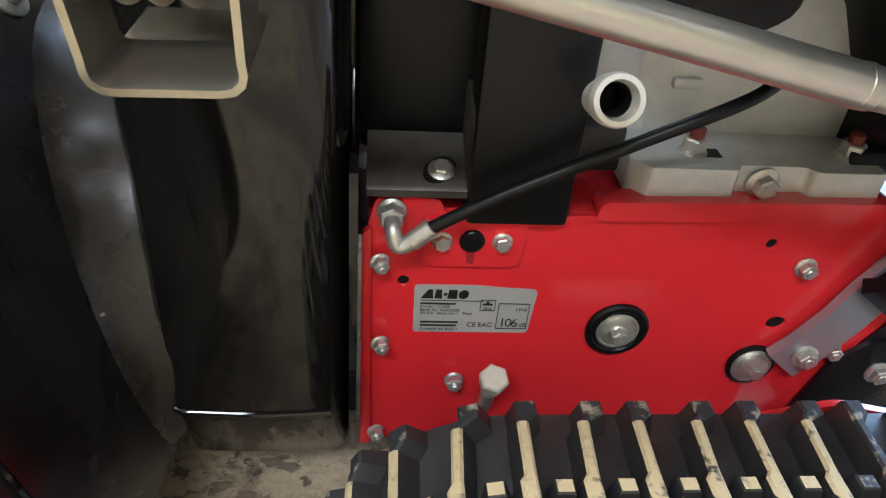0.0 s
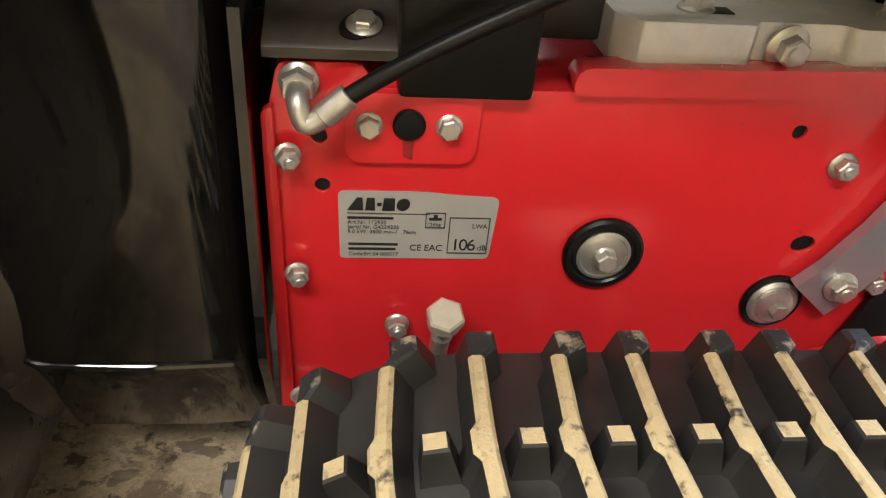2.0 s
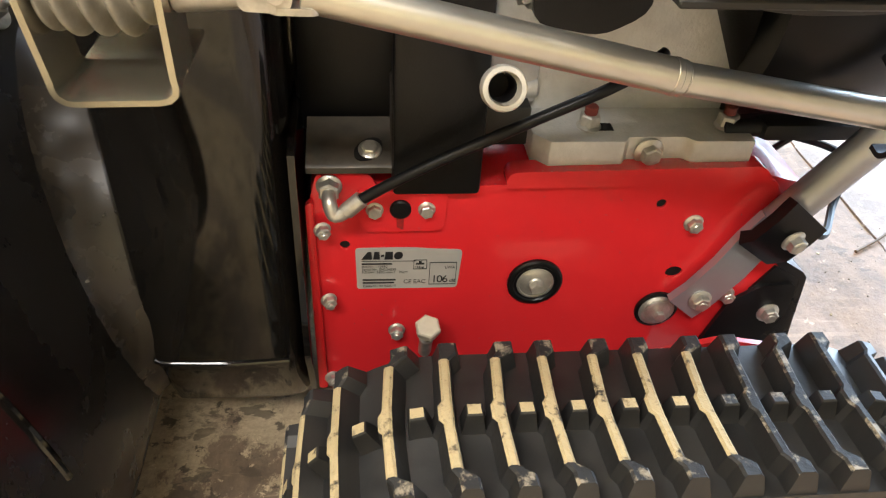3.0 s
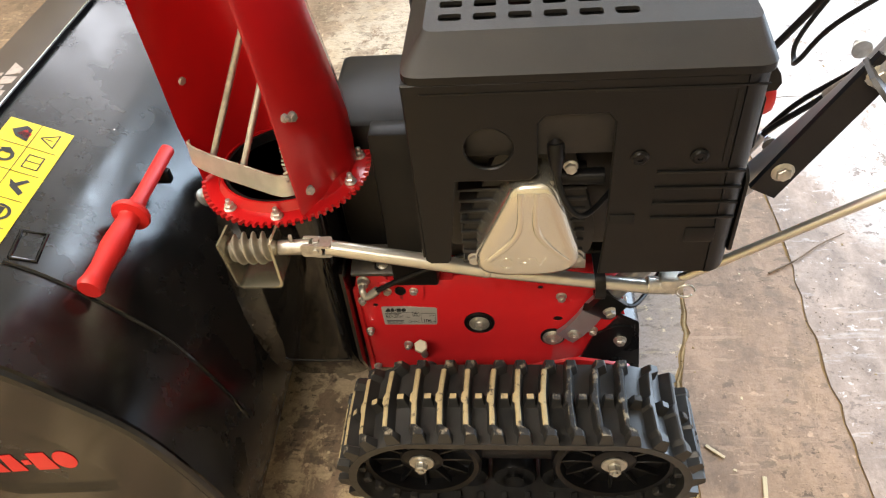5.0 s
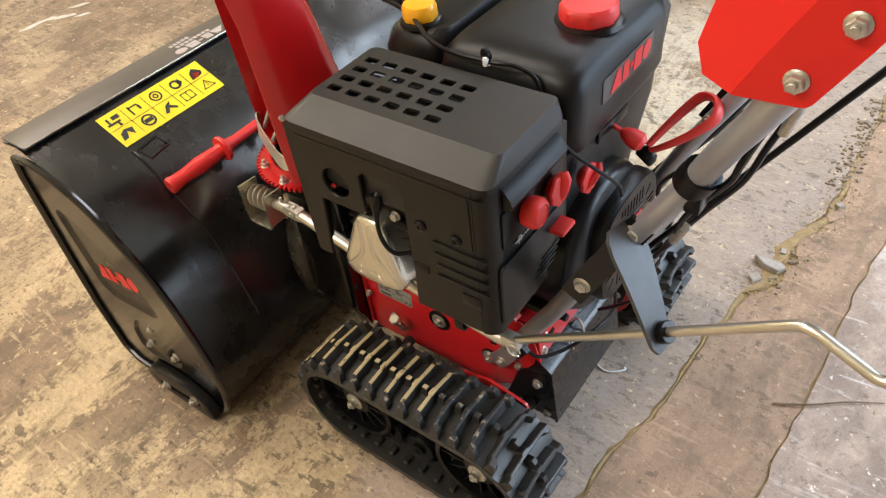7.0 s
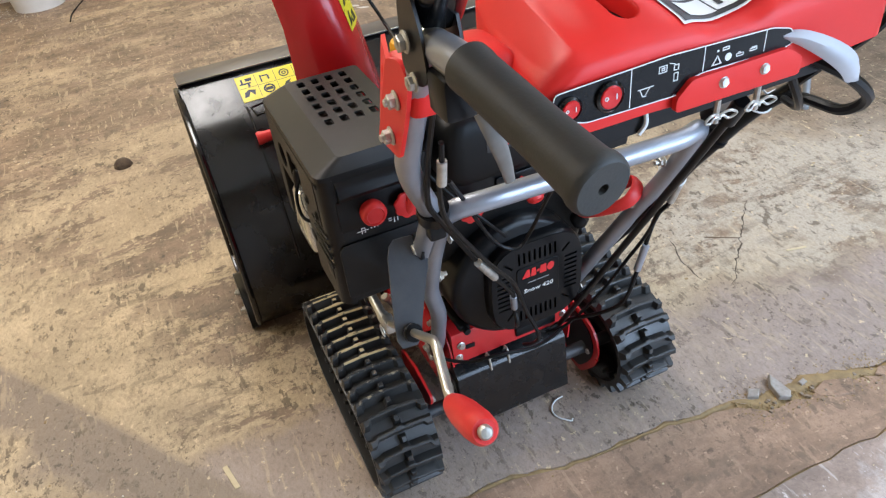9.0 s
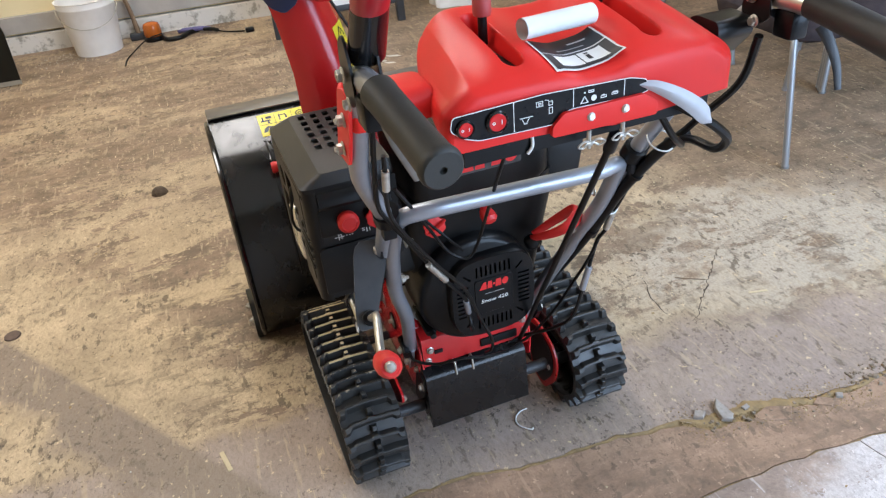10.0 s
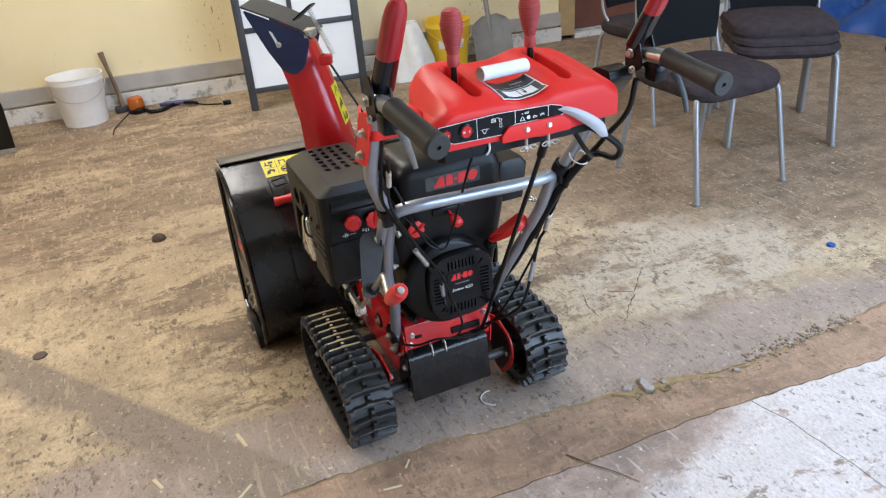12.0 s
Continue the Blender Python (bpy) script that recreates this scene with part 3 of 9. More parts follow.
for v in bm.verts:
    v.co.z = -0.1
tagged(part("ground_outside", bm, SLAB_WHITE), "pale ground outside the gate", "ground", kind="structure")


def wall(name, lo, hi, mat, label):
    bm = bmesh.new()
    box(bm, lo, hi)
    return tagged(part(name, bm, mat), label, "wall", kind="structure")


# back wall with a dark door, plinth and boards; it stands a little askew to the floor
DY0, DY1 = 2.79, 3.69
wall("wall_back", (X0 - 0.35, Y0 - 0.15, 0.1), (X0 - 0.13, DY0 - 0.12, H), WALL_CREAM, "cream painted board wall with scuffs")
wall("wall_back", (X0 - 0.35, DY1 + 0.12, 0.1), (X0 - 0.13, Y1 + 0.15, H), WALL_CREAM, "cream painted board wall with scuffs")
wall("wall_back", (X0 - 0.35, DY0 - 0.12, 2.1), (X0 - 0.13, DY1 + 0.12, H), WALL_CREAM, "cream painted board wall with scuffs")
# unseen side walls, gate wall and ceiling, added to shape light and reflections
wall("unseen_wall_left", (X0 - 0.9, Y0 - 0.2, -0.05), (X1, Y0, H), WALL_CREAM, "cream painted board wall with scuffs")
wall("unseen_wall_right", (X0 - 0.35, Y1, -0.05), (X1, Y1 + 0.2, H), WALL_CREAM, "cream painted board wall with scuffs")
wall("unseen_wall_front", (X1, Y0 - 0.2, -0.05), (X1 + 0.2, 0.55, H), WALL_GREY, "unseen grey boarded wall beside the open gate")
wall("unseen_wall_front", (X1, 3.45, -0.05), (X1 + 0.2, Y1 + 0.2, H), WALL_GREY, "unseen grey boarded wall beside the open gate")
wall("unseen_wall_front", (X1, 0.55, 2.55), (X1 + 0.2, 3.45, H), WALL_GREY, "unseen grey boarded wall above the open gate")
wall("ceiling", (X0 - 0.9, Y0 - 0.2, H), (X1 + 0.2, Y1 + 0.2, H + 0.15), CEILING, "unseen pale boarded garage ceiling")
for lo, hi in (((Y0), (DY0 - 0.12)), ((DY1 + 0.12), (Y1))):
    wall("baseboard", (X0 - 0.13, lo, 0.114), (X0 - 0.098, hi, 0.205), WALL_GREY, "grey painted skirting board")
    wall("plinth", (X0 - 0.33, lo, -0.02), (X0 - 0.105 + 0.02, hi, 0.098), PLINTH, "flaking whitewashed concrete plinth")
wall("door_1", (X0 - 0.30, DY0 + 0.03, 0.04), (X0 - 0.22, DY1 - 0.03, 2.06), DOOR_WOOD, "dark brown wooden door, closed")
wall("trim", (X0 - 0.34, DY0 - 0.12, 0.03), (X0 - 0.10, DY0, 2.1), OCHRE_WOOD, "ochre wooden door frame")
wall("trim", (X0 - 0.34, DY1, 0.03), (X0 - 0.10, DY1 + 0.12, 2.1), OCHRE_WOOD, "ochre wooden door frame")
wall("plinth", (X0 - 0.34, DY0, -0.02), (X0 - 0.09, DY1, 0.038), PLINTH, "worn concrete door sill")
for y in (-2.4, -1.2, -0.02, 1.18, 2.38):
    wall("trim", (X0 - 0.13, y, 0.206), (X0 - 0.126, y + 0.012, H), WALL_CREAM, "cream batten over a board joint")
ASKEW = Matrix.Translation((X0 - 0.1, 0.65, 0)) @ Matrix.Rotation(radians(-4.8), 4, "Z") @ Matrix.Translation((0.1 - X0, -0.65, 0))
for ob in list(scene.objects):
    if ob.name.split(".")[0] in ("wall_back", "baseboard", "plinth", "door_1", "trim"):
        ob.matrix_world = ASKEW


# ---- the snow blower ----
# x runs from the scoop (minus) to the operator (plus), y to the machine's right-hand side
C = 0.118
blower = thing("snow_blower", "red and black two-stage tracked snow blower standing on the concrete floor", "snow blower")


def mirrored(y):
    return 2 * C - y


# scoop
SIDE = [(-0.600, 0.497), (-0.545, 0.502), (-0.49, 0.490), (-0.43, 0.462), (-0.38, 0.414), (-0.33, 0.352), (-0.296, 0.26), (-0.277, 0.165),
        (-0.280, 0.10), (-0.302, 0.045), (-0.345, 0.012), (-0.42, 0.004)]
rim_curve = [tuple(p) for p in curve_through(SIDE, 4)]
FRONT = [(-0.58, 0.004), (-0.612, 0.03), (-0.626, 0.15), (-0.622, 0.30), (-0.612, 0.46)]
side_outline = rim_curve + FRONT
SHELL = [(-0.622, 0.517), (-0.588, 0.521), (-0.562, 0.517), (-0.52, 0.499), (-0.48, 0.480)] + [(x - 0.006, z - 0.008) for x, z in SIDE[3:]]
YL, YR = -0.264, mirrored(-0.264)


def shell_z(x):
    pts = [tuple(p) for p in curve_through(SHELL[:8], 6)]
    for a, b in zip(pts, pts[1:]):
        if a[0] <= x <= b[0]:
            return a[1] + (b[1] - a[1]) * (x - a[0]) / (b[0] - a[0])
    return pts[-1][1]


def sheet(bm, profile, y0, y1, thick, ny=10):
    """A bent sheet: the profile in x and z, drawn from y0 to y1, thick inwards."""
    P = [Vector(p) for p in profile]
    inner = []
    for i, p in enumerate(P):
        d = (P[min(i + 1, len(P) - 1)] - P[max(i - 1, 0)]).normalized()
        inner.append(p + Vector((-d.y, d.x)) * -thick)
    rows = []
    for k in range(ny + 1):
        y = y0 + (y1 - y0) * k / ny
        rows.append(([bm.verts.new((p.x, y, p.y)) for p in P], [bm.verts.new((p.x, y, p.y)) for p in inner]))
    for (a, ai), (b, bi) in zip(rows, rows[1:]):
        for i in range(len(P) - 1):
            bm.faces.new((a[i], a[i + 1], b[i + 1], b[i]))
            bm.faces.new((ai[i], bi[i], bi[i + 1], ai[i + 1]))
        for i in (0, len(P) - 1):
            bm.faces.new((a[i], b[i], bi[i], ai[i]))
    for a, ai in (rows[0], rows[-1]):
        for i in range(len(P) - 1):
            bm.faces.new((a[i], ai[i], ai[i + 1], a[i + 1]))


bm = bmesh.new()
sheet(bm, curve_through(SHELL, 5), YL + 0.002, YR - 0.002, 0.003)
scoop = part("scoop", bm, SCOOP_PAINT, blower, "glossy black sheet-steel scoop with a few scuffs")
SUNK = [[(-0.572, 0.395), (-0.556, 0.410), (-0.520, 0.400), (-0.464, 0.362), (-0.421, 0.324), (-0.388, 0.252), (-0.389, 0.236), (-0.407, 0.226), (-0.525, 0.214), (-0.556, 0.232)],
        [(-0.529, 0.125), (-0.500, 0.168), (-0.456, 0.188), (-0.412, 0.170), (-0.392, 0.128), (-0.398, 0.094), (-0.422, 0.078), (-0.505, 0.066), (-0.530, 0.080)]]
for y, s in ((YL, -1), (YR, 1)):
    bm = bmesh.new()
    hollows = [rounded(h, 0.012, 4) for h in SUNK]
    plate(bm, side_outline, "y", y - 0.003 * s, y, holes=hollows)
    for h in hollows:
        # pressed-in panel: a sloping wall all round, then a flat floor
        c = sum((Vector(p) for p in h), Vector((0, 0))) / len(h)
        rings = []
        for grow, deep, lift in ((1.0, 0.0, 0.0), (0.985, 0.0010, 0.001), (0.94, 0.0060, 0.004), (0.92, 0.0068, 0.005)):
            rings.append([bm.verts.new((c.x + (p[0] - c.x) * grow + 0.6 * lift, y - deep * s, c.y + (p[1] - c.y) * grow + lift)) for p in h])
        for a, b in zip(rings, rings[1:]):
            for k in range(len(a)):
                bm.faces.new((a[k], a[(k + 1) % len(a)], b[(k + 1) % len(b)], b[k]))
        bm.faces.new(rings[-1])
    side = part("side_panel", bm, BLACK_PAINT, blower, "glossy black side panel with a rolled rim")
    bm = bmesh.new()
    loop = [Vector((x, y + 0.002 * s, z)) for x, z in rim_curve + FRONT]
    sweep(bm, loop + [loop[0]], 0.0065, 8, caps=False)
    part("rim", bm, BLACK_PAINT, side)
    # chain guard bulge and bolts
    for x, z in ((-0.498, 0.098), (-0.423, 0.103), (-0.458, 0.164)):
        bolt(side, (x, y - 0.0066 * s, z), (0, s, 0), 0.012, 0.008, 1.5, 0.003)
    bm = bmesh.new()
    plate(bm, rounded([(-0.50, 0.0), (-0.52, 0.03), (-0.49, 0.062), (-0.40, 0.072), (-0.335, 0.05), (-0.325, 0.012), (-0.34, 0.002)], 0.016), "y", y + 0.002 * s, y + 0.02 * s, bevel=0.005,
          holes=[rounded([(-0.48, 0.012), (-0.36, 0.028), (-0.36, 0.04), (-0.48, 0.026)], 0.005)])
    skid = part("skid_shoe", bm, PLASTIC_SMOOTH, blower, "black skid shoe bolted low on the scoop side")
    for x, z in ((-0.462, 0.022), (-0.375, 0.036)):
        bolt(skid, (x, y + 0.019 * s, z), (0, s, 0), 0.013, 0.008, 1.6, 0.004)

# impeller housing between scoop and gearbox: round below, straight flanks up to the chute
def housing_outline(r, top):
    """Flat flanks that turn under towards a rounded belly."""
    side = [(-r, 0.160), (-r * 0.985, 0.151), (-r * 0.945, 0.140), (-r * 0.81, 0.087), (-r * 0.60, 0.053), (-r * 0.30, 0.036)]
    arc = [(C + a, z) for a, z in side] + [(C, 0.032)] + [(C - a, z) for a, z in side[::-1]]
    return arc + [(C + r, 0.36), (C + r * 0.9, 0.40), (C + r * 0.6, top - 0.01), (C - r * 0.9, top), (C - r * 0.97, top - 0.006)]


bm = bmesh.new()
rings = [[bm.verts.new((x, a, z)) for a, z in housing_outline(r, 0.455)] for x, r in
         ((-0.288, 0.098), (-0.2800, 0.100), (-0.2790, 0.128), (-0.2735, 0.1410), (-0.2700, 0.1450), (-0.262, 0.1464), (-0.240, 0.1475), (-0.215, 0.1478), (-0.192, 0.1470), (-0.181, 0.1455), (-0.1745, 0.1415), (-0.1705, 0.134), (-0.168, 0.120))]
for a, b in zip(rings, rings[1:]):
    for i in range(len(a)):
        bm.faces.new((a[i], a[(i + 1) % len(a)], b[(i + 1) % len(b)], b[i]))
bm.faces.new(rings[0])
bm.faces.new(rings[-1][::-1])
plate(bm, housing_outline(0.1462, 0.330), "x", -0.1670, -0.1625)
drum = part("impeller_housing", bm, DRUM_PAINT, blower, "glossy black impeller housing", 32)
bm = bmesh.new()
sweep(bm, [(-0.2725, C - 0.1425, 0.1565), (-0.266, C - 0.1455, 0.1560), (-0.22, C - 0.1475, 0.1555), (-0.178, C - 0.1455, 0.1560)], 0.0022, 8)
part("weld", bm, DRUM_PAINT, drum)
# flared collar where the scoop's back runs into the housing
back_line = sorted((p.y, p.x) for p in curve_through(SHELL[5:], 6))
bm = bmesh.new()
rings = []
for grow, push in ((0.166, -0.002), (0.1575, 0.0012), (0.1525, 0.006), (0.1485, 0.013), (0.1435, 0.024), (0.139, 0.060)):
    ring = []
    for k in range(41):
        a = radians(-62 + k * 7.6)
        z = 0.200 + grow * math.sin(a)
        x = float(np.interp(z, [q[0] for q in back_line], [q[1] for q in back_line]))
        ring.append(bm.verts.new((x + push, C - grow * math.cos(a), z)))
    rings.append(ring)
for a, b in zip(rings, rings[1:]):
    for i in range(len(a) - 1):
        bm.faces.new((a[i], a[i + 1], b[i + 1], b[i]))
part("collar", bm, COLLAR_PAINT, drum, "black flared collar with a brown sheen painted in, welded to the scoop")
bm = bmesh.new()
for y, z, r in ((-0.0335, 0.238, 0.0028), (-0.0345, 0.229, 0.0018), (-0.0350, 0.222, 0.0022), (-0.0350, 0.215, 0.0014)):
    x = float(np.interp(z, [q[0] for q in back_line], [q[1] for q in back_line]))
    lathe(bm, [(r, 0), (r * 0.7, 0.0009), (0, 0.0010)], (x + 0.001, y, z), (0.7, -0.7, 0.2), 6)
part("paint_chip", bm, DULL_ZINC, drum, "bare metal showing at the weld")

# gearbox: two side plates, top, rear panel
PLATE = [(-0.158, 0.275), (-0.153, 0.296), (-0.118, 0.296), (-0.114, 0.2855), (0.160, 0.2885), (0.182, 0.252), (0.194, 0.212), (0.188, 0.165), (0.150, 0.135), (0.10, 0.10), (-0.155, 0.10)]
holes = [circle(0.082, 0.270, 0.0036, 12), circle(-0.137, 0.263, 0.0036, 12), circle(-0.136, 0.2385, 0.0036, 12), circle(0.1060, 0.2080, 0.0065, 14, 0.005)]
for y, s in ((0.0, -1), (2 * C, 1)):
    bm = bmesh.new()
    plate(bm, rounded(PLATE, 0.004, 2), "y", y - 0.003 * s, y, holes=holes if s < 0 else (), bevel=0.0008, seg=1)
    side_plate = part("side_plate", bm, RED_PLATE, blower, "red painted gearbox side plate")
    if s < 0:
        left_plate = side_plate
bm = bmesh.new()
box(bm, (-0.157, 0.0035, 0.13), (0.15, 2 * C - 0.0035, 0.286), 0.004)
part("gearbox_body", bm, RED_PLATE, blower)
for x, z, r in ((0.082, 0.270, 0.0045), (-0.137, 0.263, 0.0045), (-0.136, 0.2385, 0.0045), (0.1060, 0.2080, 0.0075)):
    bm = bmesh.new()
    lathe(bm, [(r, 0.0), (r, 0.0014), (0, 0.0014)], (x, 0.0032, z), (0, -1, 0), 14)
    part("bore", bm, DARK, left_plate)
bm = bmesh.new()
plate(bm, rounded([(-0.03, 0.286), (-0.028, 0.2985), (0.146, 0.302), (0.156, 0.289)], 0.006, 3), "y", -0.004, 0.012, bevel=0.002)
part("top_flange", bm, RED_PLATE, blower)
bm = bmesh.new()
plate(bm, rounded([(0.148, 0.286), (0.152, 0.291), (0.186, 0.282), (0.191, 0.20), (0.186, 0.195)], 0.004, 2), "y", 0.0045, 2 * C - 0.0045, bevel=0.001)
rear = part("rear_panel", bm, RED_PAINT, blower, "red rear panel of the gearbox")
for y, z in ((0.020, 0.256), (0.014, 0.230), (0.219, 0.261), (0.222, 0.235)):
    bolt(rear, (0.189, y, z), (1, 0, 0.05), 0.010, 0.006, 1.5)
for lo, hi in (((0.186, 0.028, 0.243), (0.191, 0.046, 0.252)), ((0.186, 0.125, 0.226), (0.193, 0.205, 0.244))):
    bm = bmesh.new()
    box(bm, lo, hi, 0.002)
    part("slot_cover", bm, DARK, rear)
# left edge fold and the plate under the elbow
bm = bmesh.new()
plate(bm, rounded([(-0.1605, 0.10), (-0.1605, 0.276), (-0.1555, 0.279), (-0.1535, 0.10)], 0.002, 2), "y", -0.0008, -0.006, bevel=0.0015)
part("edge_fold", bm, RED_PAINT, left_plate)
bm = bmesh.new()
plate(bm, rounded([(-0.126, 0.252), (-0.126, 0.2845), (-0.0675, 0.2845), (-0.0685, 0.252)], [0.008, 0.001, 0.001, 0.008], 4), "y", -0.0005, -0.0034, bevel=0.0004, seg=1)
patch = part("cover_patch", bm, RED_PLATE, left_plate)
for x in (-0.1155, -0.081):
    bolt(patch, (x, -0.003, 0.270), (0, -1, 0.02), 0.0085, 0.0055, 1.4)
bm = bmesh.new()
lathe(bm, [(0.0072, 0), (0.0072, 0.002), (0.0062, 0.003), (0, 0.0032)], (-0.0985, -0.003, 0.2708), (0, -1, 0), 20)
part("plug", bm, PLASTIC_SMOOTH, patch)
bm = bmesh.new()
plate(bm, rounded([(-0.1011, 0.2650), (-0.0959, 0.2650), (-0.0964, 0.2535), (-0.1006, 0.2555)], 0.001, 3), "y", -0.0030, -0.00365)
part("oil_drip", bm, material("thin_oil", (0.30, 0.012, 0.012), 0.4, colour2=(0.16, 0.01, 0.01), scale=300, amount=0.7), patch)
for x, z in ((-0.1505, 0.2565), (-0.149, 0.194), (-0.150, 0.113)):
    bolt(left_plate, (x, -0.006, z), (0.25, -1, 0.0), 0.0085, 0.0065, 1.4, 0.003, "nut")
bolt(left_plate, (0.109, -0.0005, 0.2535), (0, -1, 0), 0.0095, 0.007, 1.5, 0.001)
bolt(left_plate, (0.1530, -0.0005, 0.1850), (0, -1, 0), 0.0095, 0.007, 1.45, 0.001)
# pulley cover with its bolt
bm = bmesh.new()
lathe(bm, [(0.0205, 0), (0.0205, 0.0022), (0.019, 0.0034), (0.0165, 0.0034), (0.0155, 0.0024), (0.014, 0.0024)], (0.001, -0.0005, 0.2025), (0, -1, 0), 40)
bearing = part("bearing", bm, PLASTIC_SMOOTH, left_plate, "black bearing cup")
bm = bmesh.new()
lathe(bm, [(0.0138, 0.0018), (0.0138, 0.0032), (0.0122, 0.0038), (0.0118, 0.0028), (0.0105, 0.0036), (0.004, 0.0042)], (0.001, -0.0005, 0.2025), (0, -1, 0), 32)
part("washer", bm, ZINC, bearing)
bolt(bearing, (0.001, -0.0045, 0.2025), (0, -1, 0), 0.0095, 0.0068, 1.25)
bm = bmesh.new()
lathe(bm, [(0.0140, 0), (0.0140, 0.003), (0.0122, 0.0045), (0.0105, 0.0040), (0.0098, 0.0062), (0.004, 0.0085), (0, 0.009)], (0.1000, -0.0005, 0.1720), (0, -1, 0), 28)
idler = part("bearing", bm, ZINC, left_plate, "small zinc bearing with a dark ring")
bm = bmesh.new()
lathe(bm, [(0.0168, 0), (0.0168, 0.002), (0.0150, 0.0030), (0.0141, 0.0025)], (0.1000, -0.0004, 0.1720), (0, -1, 0), 28)
part("seal", bm, PLASTIC_SMOOTH, idler)
rod_bm = bmesh.new()
rod(rod_bm, (0.1000, -0.006, 0.1720), (0.1000, -0.0125, 0.1720), 0.0048, 6)
part("stud", rod_bm, ZINC, idler)
# bracing bolt of the track, with its thread
big = bolt(left_plate, (-0.0787, -0.0240, 0.1780), (0.0, -0.40, 0.917), 0.0165, 0.0085, 1.02)
big.data = big.data.copy()
big.data.materials[0] = BRIGHT_BOLT
bm = bmesh.new()
rod(bm, (-0.0787, -0.0075, 0.1400), (-0.0787, -0.0240, 0.1785), 0.0050, 12)
for k in range(6):
    lathe(bm, [(0.0050, 0), (0.0056, 0.0006), (0.0050, 0.0012)], Vector((-0.0787, -0.0235, 0.1765)).lerp(Vector((-0.0787, -0.0175, 0.1630)), k / 6), (0, -0.40, 0.917), 12)
part("stud", bm, ZINC, left_plate)
bolt(left_plate, (-0.100, -0.004, 0.160), (0, -1, 0.1), 0.009, 0.007, 1.4, 0.003)

# type plate
bm = bmesh.new()
corners = [(-0.1292, 0.2361), (-0.090, 0.2362), (-0.0765, 0.2345), (-0.0540, 0.2335), (-0.0565, 0.1985), (-0.1285, 0.1990)]
plate(bm, rounded(corners, [0.003, 0.01, 0.01, 0.004, 0.003, 0.002], 3), "y", -0.0004, -0.0008)
plate_sticker = part("type_label", bm, SILVER_FILM, left_plate, "silver type label with fine black print, a corner lifting")


def on_plate(x, z, y=-0.0010):
    return facing((x, y, z), (1, 0, -0.012), (0.012, 0, 1))


def bars(name, rects, mat, parent, m, depth=0.0002):
    bm = bmesh.new()
    for x0, y0, x1, y1 in rects:
        box(bm, (x0, y0, -depth), (x1, y1, depth))
    ob = part(name, bm, mat, parent)
    ob.matrix_basis = m
    return ob


def wordmark(name, width, height, mat, parent, m, depth=0.0003, label=""):
    """A maker's mark as plain slanted shapes."""
    bm = bmesh.new()
    k, h = width / 10.0, height
    sl = 0.12 * h
    def piece(*pts):
        plate(bm, [(x * k + sl * y, y * h) for x, y in pts], "z", -depth, depth)
    piece((0.0, 0), (2.6, 0), (2.15, 1), (1.25, 1))
    piece((2.85, 0), (4.5, 0), (4.1, 1), (2.85, 1))
    piece((4.65, 0.36), (5.4, 0.36), (5.4, 0.62), (4.65, 0.62))
    piece((5.6, 0), (7.7, 0), (7.4, 1), (5.6, 1))
    piece(*[(8.9 + 1.1 * math.cos(a), 0.5 + 0.5 * math.sin(a)) for a in np.linspace(0, 2 * math.pi, 18)[:-1]])
    ob = part(name, bm, mat, parent, label)
    ob.matrix_basis = m
    return ob


wordmark("maker_mark", 0.0285, 0.0066, INK, plate_sticker, on_plate(-0.1250, 0.2262))
bars("rule", [(0, 0, 0.0385, 0.0003)], INK, plate_sticker, on_plate(-0.1250, 0.2243))
for k, text in enumerate(("Art.Nr. 112930", "Serial Nr. G4224235", "9,0 kW  3600 min-1   76cm")):
    lettering("lettering", text, 0.0029, INK, plate_sticker, on_plate(-0.1250, 0.2186 - 0.0026 * k), 0.0001)
bars("small_print", [(0, 0, 0.0215, 0.0012)], INK, plate_sticker, on_plate(-0.1250, 0.2214))
bars("small_print", [(0, 0, 0.0235, 0.0012), (0, -0.0027, 0.0225, -0.0015)], INK, plate_sticker, on_plate(-0.1245, 0.2067))
lettering("lettering", "Code:SH 04 003517", 0.0029, INK, plate_sticker, on_plate(-0.1245, 0.2006), 0.0001)
lettering("lettering", "CE EAC", 0.0050, INK, plate_sticker, on_plate(-0.0955, 0.2035), 0.0001, spacing=0.95)
for nm, x0, z0, w, h in (("noise_mark", -0.0772, 0.2020, 0.0195, 0.0205), ("weight_mark", -0.0885, 0.2165, 0.0095, 0.0085)):
    t = 0.0004
    bars("frame", [(0, 0, w, t), (0, h - t, w, h), (0, t, t, h - t), (w - t, t, w, h - t)], INK, plate_sticker, on_plate(x0, z0))
lettering("lettering", "106", 0.0095, INK, plate_sticker, on_plate(-0.0757, 0.2038), 0.0001, spacing=0.82)
lettering("lettering", "dB", 0.0042, INK, plate_sticker, on_plate(-0.0625, 0.2038), 0.0001)
lettering("lettering", "LWA", 0.0034, INK, plate_sticker, on_plate(-0.0660, 0.2165), 0.0001)
lettering("lettering", "126kg", 0.0028, INK, plate_sticker, on_plate(-0.0878, 0.2175), 0.0001)
bars("pictogram", [(0, 0, 0.006, 0.0013), (0.002, 0.0013, 0.004, 0.003)], INK, plate_sticker, on_plate(-0.0868, 0.2208))

# hose elbow with its nut
bm = bmesh.new()
sweep(bm, bent([(-0.1445, -0.003, 0.2885), (-0.1442, -0.019, 0.2880), (-0.1415, -0.021, 0.2765), (-0.133, -0.021, 0.2820), (-0.126, -0.020, 0.2885)], 0.009), 0.0046, 12)
elbow = part("hose_elbow", bm, ZINC, blower, "zinc hose elbow on a flanged nut")
